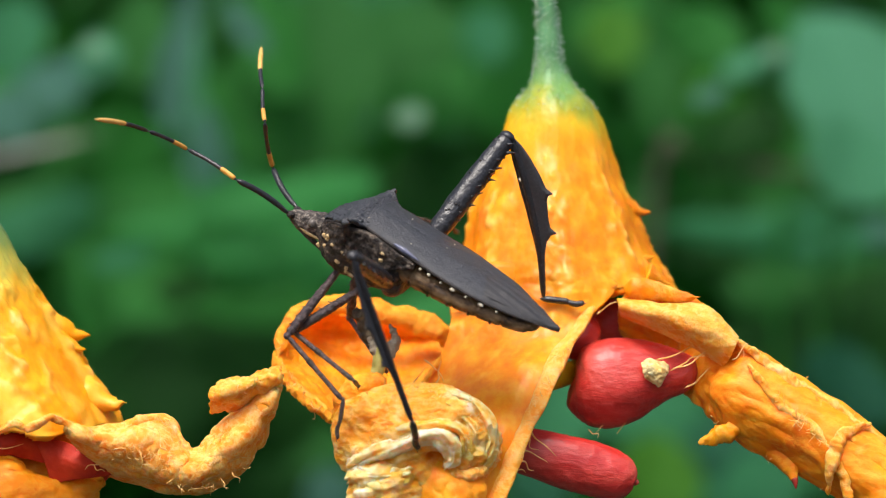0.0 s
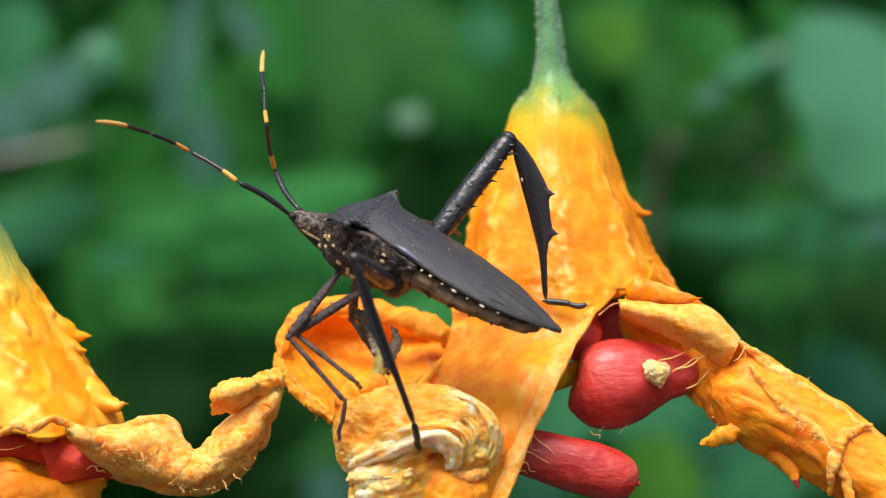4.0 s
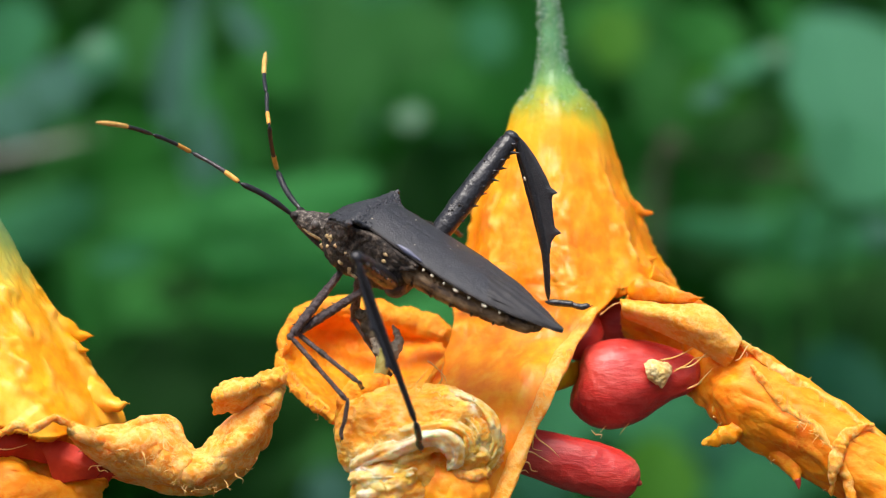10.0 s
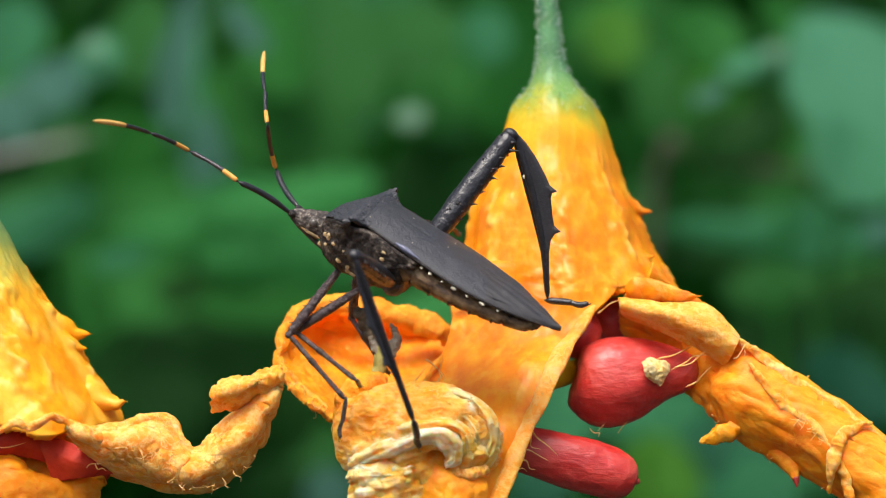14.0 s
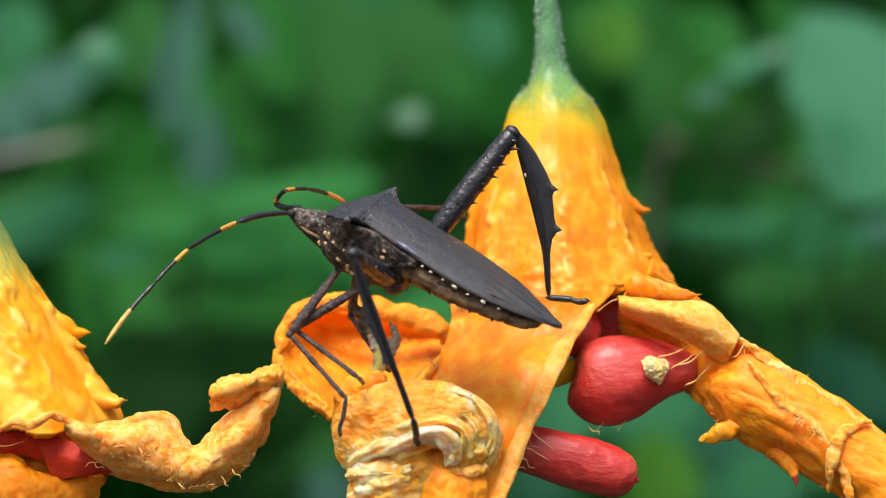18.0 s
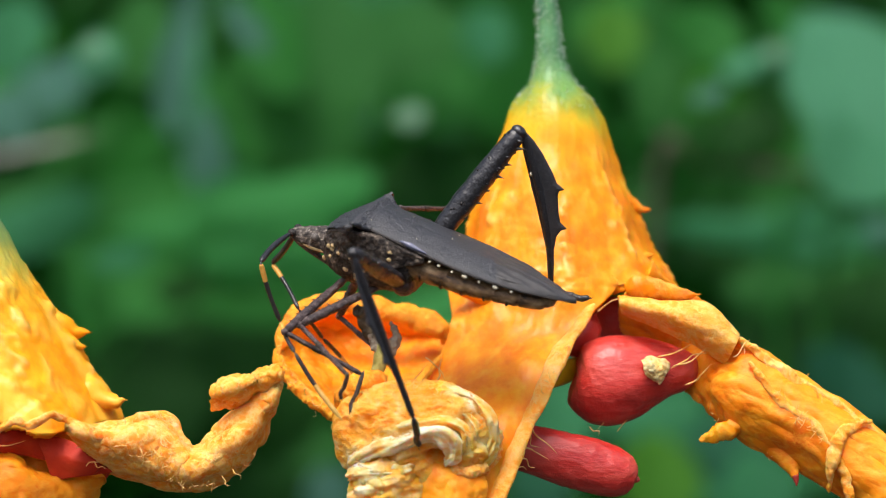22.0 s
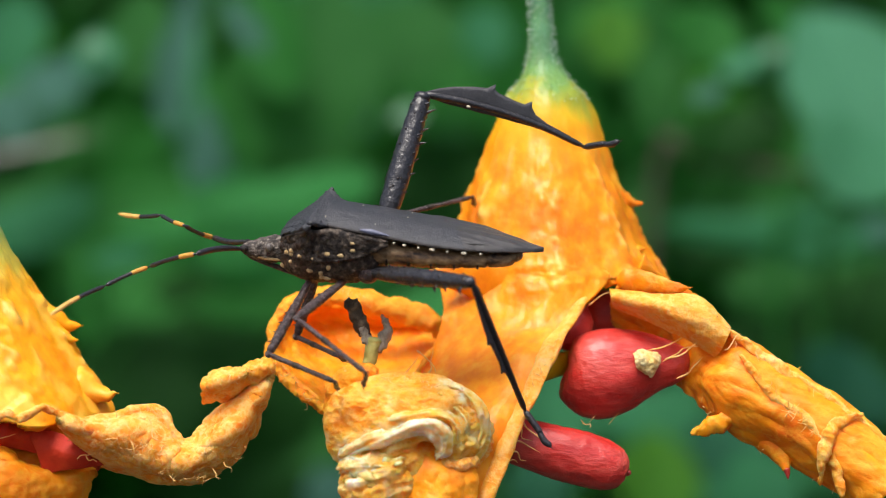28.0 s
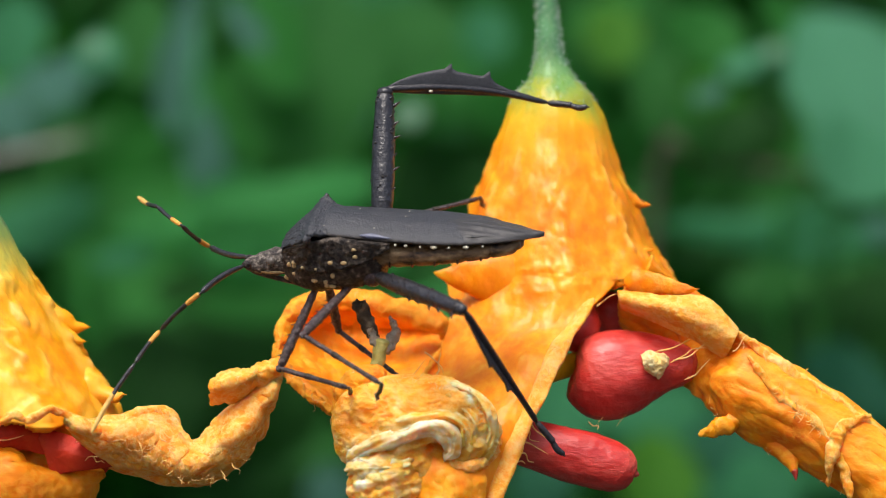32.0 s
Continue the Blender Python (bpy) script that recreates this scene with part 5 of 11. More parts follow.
dark_leaf = leaf_mat("dark_leaf", (0.0209, 0.111, 0.0235), (0.0339, 0.163, 0.0339))
mid_leaf = leaf_mat("mid_leaf", (0.0213, 0.139, 0.0256), (0.0362, 0.197, 0.0362))
fresh_leaf = leaf_mat("fresh_green_leaf", (0.034, 0.2, 0.05), (0.05, 0.26, 0.07))
# tone "deep": shade among the leaves put into a darker leaf colour
shade_leaf = leaf_mat("shade_green_leaf", (0.012, 0.06, 0.011), (0.018, 0.085, 0.016))
lime_leaf = leaf_mat("yellow_green_leaf", (0.0473, 0.176, 0.0189), (0.0743, 0.23, 0.027))
pale_leaf = leaf_mat("pale_leaf", (0.07, 0.25, 0.14), (0.095, 0.31, 0.175), 0.55)
palegreen_leaf = leaf_mat("soft_green_leaf", (0.055, 0.22, 0.115), (0.075, 0.27, 0.14), 0.55)
teal_leaf = leaf_mat("blue_green_leaf", (0.0287, 0.161, 0.0685), (0.0464, 0.21, 0.0944))
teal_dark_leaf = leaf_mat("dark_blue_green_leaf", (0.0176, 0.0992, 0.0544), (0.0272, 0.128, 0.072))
grey_leaf = leaf_mat("grey_green_leaf", (0.0517, 0.149, 0.115), (0.0862, 0.213, 0.167), 0.55)
hedge_leaf = leaf_mat("hedge_leaf", (0.0221, 0.111, 0.0331), (0.0354, 0.166, 0.0497))
# specks of sunlight put into the colour of a few small leaves
sunlit_leaf = leaf_mat("highlight_leaf", (0.14, 0.29, 0.19), (0.22, 0.39, 0.27))
tones = (("dark", dark_leaf), ("mid", mid_leaf), ("fresh", fresh_leaf), ("deep", shade_leaf), ("lime", lime_leaf), ("pale", pale_leaf), ("palegreen", palegreen_leaf), ("teal", teal_leaf), ("teal_dark", teal_dark_leaf), ("grey", grey_leaf), ("bleached", sunlit_leaf))
brown_twig = surf("brown_twig", [(0.3, (0.06, 0.05, 0.035)), (0.7, (0.13, 0.11, 0.08))], 0.1, 5, 0.7, 0.5, 0.5)
dry_stem = surf("grey_stem", [(0.3, (0.2, 0.2, 0.16)), (0.7, (0.4, 0.42, 0.36))], 0.1, 5, 0.7, 0.5, 0.5)
core_mat = surf("hedge_core", [(0.3, (0.03, 0.13, 0.03)), (0.5, (0.045, 0.2, 0.045)), (0.75, (0.07, 0.28, 0.08))], 0.012, 5, 0.8, 0.5, 0.05)
soil = surf("dark_soil", [(0.3, (0.012, 0.012, 0.008)), (0.7, (0.04, 0.035, 0.025))], 0.02, 8, 0.9, 0.8, 0.1)


def leaf_mesh(name, length, lobes, width, mat, fold=0.15, seed=0):
    """A lobed leaf with a folded midrib, base at the origin, along +z."""
    bm = bmesh.new()
    n = 44
    rim = []
    rng = random.Random(seed)
    for i in range(n):
        a = math.pi * (2 * i / n - 1)
        r = (0.62 + 0.38 * math.cos(a * 0.5) ** 2) * (1 - 0.28 * abs(math.sin(a * lobes / 2)) ** 1.5 * (lobes > 1)) * (1 - 0.62 * max(0, abs(a) / math.pi - 0.72) / 0.28)
        r *= 1 + rng.uniform(-0.03, 0.03)
        x, z = math.sin(a) * r * width, math.cos(a) * r + 0.35
        rim.append((x, z))
    def lift(x, z):
        return fold * abs(x) - 0.18 * z * z + 0.05 * math.sin(5 * z + 3 * abs(x))
    c = [bm.verts.new((0, -lift(0, z) * length, z * length)) for z in (0.15, 0.35)]
    outer = [bm.verts.new((x * length, -lift(x, z) * length, z * length)) for x, z in rim]
    inner_ring = [bm.verts.new((x * 0.5 * length, -lift(x * 0.5, (z - 0.35) * 0.5 + 0.35) * length, ((z - 0.35) * 0.5 + 0.35) * length)) for x, z in rim]
    for i in range(n):
        j = (i + 1) % n
        bm.faces.new((outer[i], outer[j], inner_ring[j], inner_ring[i]))
        bm.faces.new((inner_ring[i], inner_ring[j], c[1]))
    bmesh.ops.delete(bm, geom=[c[0]], context="VERTS")
    bmesh.ops.recalc_face_normals(bm, faces=bm.faces)
    me = bpy.data.meshes.new(name)
    for v in bm.verts:
        v.co = v.co / 1000
    bm.to_mesh(me)
    bm.free()
    for f in me.polygons:
        f.use_smooth = True
    me.materials.append(mat)
    return me


leaf_kinds = {}
for mname, mat in tones:
    leaf_kinds[mname] = [leaf_mesh("leaf", 70, 5, 0.95, mat, 0.2, 1), leaf_mesh("leaf", 60, 1, 0.7, mat, 0.3, 2), leaf_mesh("leaf", 85, 3, 0.8, mat, 0.15, 3)]


def plant_thing(name, label, root, stem_pts, leaves, category="plant"):
    """A climbing plant: stem and leaves. leaves: (place in mm, tone, kind, size, turn xyz)."""
    p = thing(name, label, category, root, "thicket plants")
    part("stem", tube(stem_pts, [2.2, 1.8, 1.4, 1.0], 30, 8), dry_stem if "grey" in label else mid_leaf, p)
    for place, tone, kind, size, turn in leaves:
        ob = new("leaf", leaf_kinds[tone][kind])
        ob.parent = p
        ob.matrix_parent_inverse = Matrix.Translation(-p.location)
        ob.matrix_basis = Matrix.LocRotScale(Vector(place) / 1000, Euler([radians(a) for a in turn]), (size,) * 3)
    return p


rng = random.Random(21)
for i in range(14):
    cx = -560 + 86 * i + rng.uniform(-25, 25)
    depth = rng.uniform(900, 1250)
    stem_pts = [(cx, depth, -700), (cx + rng.uniform(-40, 40), depth, -250), (cx + rng.uniform(-60, 60), depth, 150), (cx + rng.uniform(-90, 90), depth + 30, 330)]
    leaves = []
    for k in range(70):
        f = k / 69
        z = -400 + 680 * f + rng.uniform(-25, 25)
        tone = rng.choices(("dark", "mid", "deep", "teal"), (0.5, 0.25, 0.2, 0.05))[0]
        leaves.append(((cx + rng.uniform(-85, 85), depth + rng.uniform(-90, 60), z), tone, rng.randrange(3), rng.uniform(0.5, 1.1), (rng.uniform(-75, 10) + 180 * (rng.random() < 0.5), rng.uniform(-70, 70), rng.uniform(-60, 60))))
    plant_thing("climbing_plant", "out-of-focus green climbing plant with many dark leaves", (cx, depth, -700), stem_pts, leaves)


def oval_leaf(name, mat, pointed):
    """A leaf of unit length and width about the origin, cupped along its midrib, drawn out at the tip."""
    bm = bmesh.new()
    rows, cols = 12, 8
    vs = []
    for i in range(rows + 1):
        f = i / rows
        w = 0.5 * math.sin(math.pi * f ** pointed) ** 0.62 + 0.004
        row = []
        for j in range(cols + 1):
            u = 2 * j / cols - 1
            x = u * w * (1 + 0.05 * math.sin(9 * f + 2 * u))
            row.append(bm.verts.new((x, -0.22 * abs(x) + 0.25 * (f - 0.5) ** 2 + 0.02 * math.sin(14 * f) * abs(u), f - 0.5)))
        vs.append(row)
    for i in range(rows):
        for j in range(cols):
            bm.faces.new((vs[i][j], vs[i][j + 1], vs[i + 1][j + 1], vs[i + 1][j]))
    me = bpy.data.meshes.new(name)
    bm.to_mesh(me)
    bm.free()
    for f in me.polygons:
        f.use_smooth = True
    me.materials.append(mat)
    return me


# the nearer plants whose leaves stand out: foot and depth, then each leaf's centre, width, length, lean and tone
THICKET = [
    ("out-of-focus climbing plant with blue-green and grey-green leaves", -152, 640, [
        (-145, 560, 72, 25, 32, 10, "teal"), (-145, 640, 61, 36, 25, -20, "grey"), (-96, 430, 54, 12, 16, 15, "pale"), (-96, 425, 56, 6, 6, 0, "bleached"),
        (-120, 700, 86, 27, 45, 0, "dark"), (-145, 600, 9, 48, 22, -20, "teal"), (-119, 660, 15, 56, 26, -10, "mid"), (-108, 560, -3, 21, 10, -10, "teal"),
        (-163, 700, 25, 45, 20, -30, "dark"), (-95, 620, 8, 49, 16, -5, "fresh"), (-172, 700, 54, 27, 27, 0, "grey"), (-93, 620, -14, 25, 12, -10, "deep"),
        (-148, 720, 44, 37, 21, -20, "dark")]),
    ("out-of-focus plant with long hanging pale green leaves", -102, 700, [
        (-87, 560, 67, 12, 63, 0, "grey"), (-90, 600, 70, 9, 60, 3, "pale"), (-87, 640, 36, 17, 48, -18, "grey"), (-67, 560, 76, 9, 28, -35, "grey"),
        (-52, 720, 74, 60, 76, 10, "dark"), (-68, 700, 86, 25, 54, -20, "mid"), (-66, 800, 48, 45, 55, 0, "dark"), (-47, 540, 16, 54, 20, -10, "fresh"),
        (-77, 600, 19, 30, 16, -20, "fresh"), (-63, 600, 0, 48, 20, -10, "fresh"), (-61, 600, -16, 52, 22, -10, "mid"), (-39, 760, 60, 26, 29, 0, "grey"),
        (-83, 760, 63, 38, 48, 10, "mid"), (-43, 740, 94, 35, 28, 30, "dark")]),
    ("out-of-focus plant with bright green leaves, lower ones coloured dark for shade", -39, 760, [
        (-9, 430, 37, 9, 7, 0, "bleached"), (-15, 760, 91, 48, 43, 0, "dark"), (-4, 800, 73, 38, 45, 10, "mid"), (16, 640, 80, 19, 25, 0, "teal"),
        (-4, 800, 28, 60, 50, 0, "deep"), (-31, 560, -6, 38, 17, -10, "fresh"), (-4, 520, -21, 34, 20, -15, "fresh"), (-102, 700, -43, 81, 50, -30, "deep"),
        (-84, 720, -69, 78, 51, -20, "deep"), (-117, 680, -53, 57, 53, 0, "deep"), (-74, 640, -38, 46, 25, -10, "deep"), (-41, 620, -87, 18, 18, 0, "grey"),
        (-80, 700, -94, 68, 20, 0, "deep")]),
    ("out-of-focus plant with small leaves on a thin brown twig", 91, 720, [
        (60, 600, 76, 22, 28, 10, "lime"), (85, 700, 65, 25, 36, 0, "dark"), (62, 640, 88, 34, 17, -20, "mid"), (74, 430, 43, 11, 6, -20, "grey"),
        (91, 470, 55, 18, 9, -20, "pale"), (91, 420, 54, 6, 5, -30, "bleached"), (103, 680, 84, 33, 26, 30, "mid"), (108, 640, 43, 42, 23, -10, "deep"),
        (96, 720, 26, 51, 28, -20, "dark"), (112, 760, 3, 58, 29, -10, "deep"), (109, 600, 8, 64, 14, -5, "teal"), (91, 720, 49, 32, 28, 0, "mid")]),
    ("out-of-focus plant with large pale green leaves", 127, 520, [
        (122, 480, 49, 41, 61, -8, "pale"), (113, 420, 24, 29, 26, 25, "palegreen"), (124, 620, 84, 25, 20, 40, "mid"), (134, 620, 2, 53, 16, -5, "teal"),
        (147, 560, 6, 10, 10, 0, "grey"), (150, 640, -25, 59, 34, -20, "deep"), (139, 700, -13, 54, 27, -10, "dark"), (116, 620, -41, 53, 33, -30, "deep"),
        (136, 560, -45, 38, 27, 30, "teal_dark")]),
    ("out-of-focus low plant with teal leaves below the fruit", 59, 600, [
        (36, 520, -50, 27, 36, 10, "teal"), (70, 560, -56, 36, 21, -10, "teal"), (70, 540, -74, 31, 28, 20, "lime"), (101, 520, -75, 27, 23, 0, "teal"),
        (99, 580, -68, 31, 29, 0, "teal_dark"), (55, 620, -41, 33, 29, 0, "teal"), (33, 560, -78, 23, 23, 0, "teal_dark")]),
]
broad = {tone: [oval_leaf("leaf", mat, p) for p in (0.75, 0.6)] for tone, mat in tones}
rng = random.Random(33)
for label, foot, depth, leaves in THICKET:
    p = thing("climbing_plant", label, "plant", (foot, depth, -700), "thicket plants")
    part("stem", tube([(foot, depth, -705), (foot + 25, depth + 60, -300), (foot - 10, depth + 70, -40), (foot + 15, depth + 60, 150)], [2.6, 2.2, 1.8, 1.0], 30, 8), mid_leaf, p)
    for x, y, z, w, h, lean, tone in leaves:
        ob = new("leaf", broad[tone][0 if w > h * 0.6 else 1])
        ob.parent = p
        ob.matrix_parent_inverse = Matrix.Translation(-p.location)
        ob.matrix_basis = Matrix.LocRotScale(Vector((x, y, z)) / 1000, Euler((radians(-rng.uniform(22, 38)), radians(lean), radians(rng.uniform(-12, 12)))), (w / 1000, max(w, h) / 1000, h * 1.12 / 1000))
        stalk = tube([(x, y + 4, z), (x * 0.7 + foot * 0.3, y * 0.7 + depth * 0.3 + 20, z - h * 0.3 - 10), (foot + 5, depth + 64, min(140, z - h * 0.4 - 40))], [0.5, 0.6, 0.8], 16, 6)
        part("leaf_stalk", stalk, mid_leaf, p)
tw = thing("twig", "out-of-focus thin brown twig crossing the leaves", "branch", (90, 640, 20), "thicket plants")
part("twig_stem", tube([(60, 700, -700), (76, 680, -200), (80, 650, 22), (100, 640, 30), (160, 640, 27)], [2.4, 2.2, 1.8, 1.6, 0.9], 60, 8), brown_twig, tw)
plant_thing("dead_branch", "out-of-focus grey dead branch slanting through the leaves", (-171, 560, -700), [(-190, 600, -700), (-196, 570, -60), (-171.76, 560, 22.99), (-152.76, 560, 29.64), (-133.76, 560, 34.01), (-116.66, 560, 38.19)], [], "branch")

# ---- the ground and the hedge that closes the place ----
bm = bmesh.new()
bmesh.ops.create_grid(bm, x_segments=60, y_segments=60, size=1)
for v in bm.verts:
    q = v.co.copy()
    k = 60000
    v.co = Vector((q.x * abs(q.x) ** 2 * k, q.y * abs(q.y) ** 2 * k, -700 + 18 * noise.noise(q * 40)))
tagged(part("ground", bm, soil), "dark bare soil under the plants", "ground", kind="structure")
g = np.empty((40, 60, 3))
for i in range(40):
    for j in range(60):
        g[i, j] = (-2600 + 5200 * j / 59, 1560 + 14 * i + 60 * noise.noise(Vector((i / 3, j / 3, 0))), -730 + 2300 * i / 39)
tagged(thicken(part("backdrop", grid_mesh(g), core_mat), 40), "deep green inside of a dense hedge", "hedge", kind="structure")
rng = random.Random(8)
bm = bmesh.new()
for _ in range(9000):
    x, z = rng.uniform(-2500, 2500), rng.uniform(-700, 1500)
    y = 1330 + 0.22 * (z + 700) + rng.uniform(0, 230) + 90 * noise.noise(Vector((x, z, 0)) / 260)
    s = rng.uniform(30, 75)
    m = Matrix.Translation((x, y, z)) @ Euler((rng.uniform(-1.2, -0.1), rng.uniform(-0.9, 0.9), rng.uniform(-0.8, 0.8))).to_matrix().to_4x4()
    q = [bm.verts.new(m @ Vector(p)) for p in ((0, 0, -s), (s * 0.6, 6, -s * 0.2), (s * 0.45, 4, s * 0.6), (0, -5, s), (-s * 0.45, 4, s * 0.6), (-s * 0.6, 6, -s * 0.2))]
    bm.faces.new((q[0], q[1], q[2], q[3]))
    bm.faces.new((q[0], q[3], q[4], q[5]))
tagged(part("hedge", bm, hedge_leaf), "dense dark green hedge far behind, out of focus", "hedge", kind="stuff")


def motions():
    """The bug's way and the swing of its limbs, in millimetres."""
    walk(bug, [
        (0, bug_at(-6.59, 2.23, -22.0, -30.2, 163.9)),
        (17, bug_at(-6.59, 2.23, -22.0, -30.2, 163.9)),
        (17.2, bug_at(-6.59, 2.23, -22.0, -30.2, 163.9)),
        (17.4, bug_at(-6.59, 2.23, -22.0, -30.2, 163.9)),
        (17.6, bug_at(-6.59, 2.23, -22.0, -30.2, 163.9)),
        (17.8, bug_at(-6.57, 2.20, -21.7, -30.0, 164.1)),
        (18, bug_at(-6.54, 2.18, -21.4, -29.9, 164.3)),
        (18.2, bug_at(-6.52, 2.16, -21.1, -29.8, 164.6)),
        (18.4, bug_at(-6.49, 2.14, -20.8, -29.7, 164.8)),
        (18.6, bug_at(-6.48, 2.13, -21.1, -29.4, 164.4)),
        (18.8, bug_at(-6.46, 2.12, -21.5, -29.1, 164.0)),
        (19, bug_at(-6.45, 2.12, -21.8, -28.8, 163.6)),
        (19.5, bug_at(-6.41, 2.10, -22.7, -28.0, 162.6)),
        (20, bug_at(-6.38, 2.08, -23.6, -27.3, 161.6)),
        (20.5, bug_at(-6.40, 1.93, -22.1, -25.7, 160.9)),
        (21, bug_at(-6.43, 1.77, -20.6, -24.2, 160.3)),
        (21.5, bug_at(-6.45, 1.65, -20.6, -22.7, 162.3)),
        (22, bug_at(-6.48, 1.53, -20.7, -21.1, 164.3)),
        (22.2, bug_at(-6.43, 1.37, -20.0, -19.3, 164.3)),
        (22.4, bug_at(-6.38, 1.21, -19.3, -17.5, 164.3)),
        (22.7, bug_at(-6.58, 1.00, -19.8, -15.5, 164.4)),
        (23, bug_at(-6.78, 0.80, -20.3, -13.6, 164.5)),
        (23.3, bug_at(-6.92, 0.75, -19.4, -13.0, 164.1)),
        (23.6, bug_at(-7.06, 0.70, -18.5, -12.4, 163.7)),
        (24, bug_at(-7.25, 0.64, -17.3, -11.6, 163.3)),
        (24.5, bug_at(-7.14, 0.67, -17.3, -12.0, 165.1)),
        (25, bug_at(-7.04, 0.70, -17.3, -12.4, 167.0)),
        (25.25, bug_at(-6.98, 0.84, -18.1, -12.8, 167.3)),
        (25.5, bug_at(-6.92, 0.98, -18.9, -13.1, 167.6)),
        (25.8, bug_at(-7.37, 0.96, -19.0, -12.4, 167.9)),
        (26.2, bug_at(-7.96, 0.94, -19.2, -11.6, 168.4)),
        (26.5, bug_at(-8.41, 0.92, -19.4, -10.9, 168.7)),
        (26.9, bug_at(-9.01, 0.90, -19.6, -10.0, 169.1)),
        (27.2, bug_at(-9.46, 0.88, -19.7, -9.4, 169.4)),
        (27.5, bug_at(-9.90, 0.86, -19.9, -8.7, 169.7)),
        (27.6, bug_at(-9.86, 0.71, -20.4, -8.2, 170.7)),
        (27.7, bug_at(-9.82, 0.56, -21.0, -7.6, 171.6)),
        (27.8, bug_at(-9.77, 0.41, -21.6, -7.1, 172.5)),
        (27.9, bug_at(-9.83, 0.73, -21.9, -7.7, 172.5)),
        (28, bug_at(-9.89, 1.05, -22.3, -8.4, 172.5)),
        (28.2, bug_at(-9.87, 0.85, -22.4, -7.5, 172.3)),
        (28.4, bug_at(-9.85, 0.65, -22.6, -6.5, 172.1)),
        (28.7, bug_at(-10.29, 0.81, -23.8, -5.4, 172.4)),
        (29, bug_at(-10.74, 0.98, -24.9, -4.4, 172.7)),
        (29.6, bug_at(-10.72, 0.87, -25.0, -3.9, 172.8)),
        (30, bug_at(-10.71, 0.80, -25.1, -3.7, 172.8)),
        (31, bug_at(-10.68, 0.61, -25.2, -3.0, 172.9)),
        (32, bug_at(-10.65, 0.43, -25.4, -2.3, 173.0))])
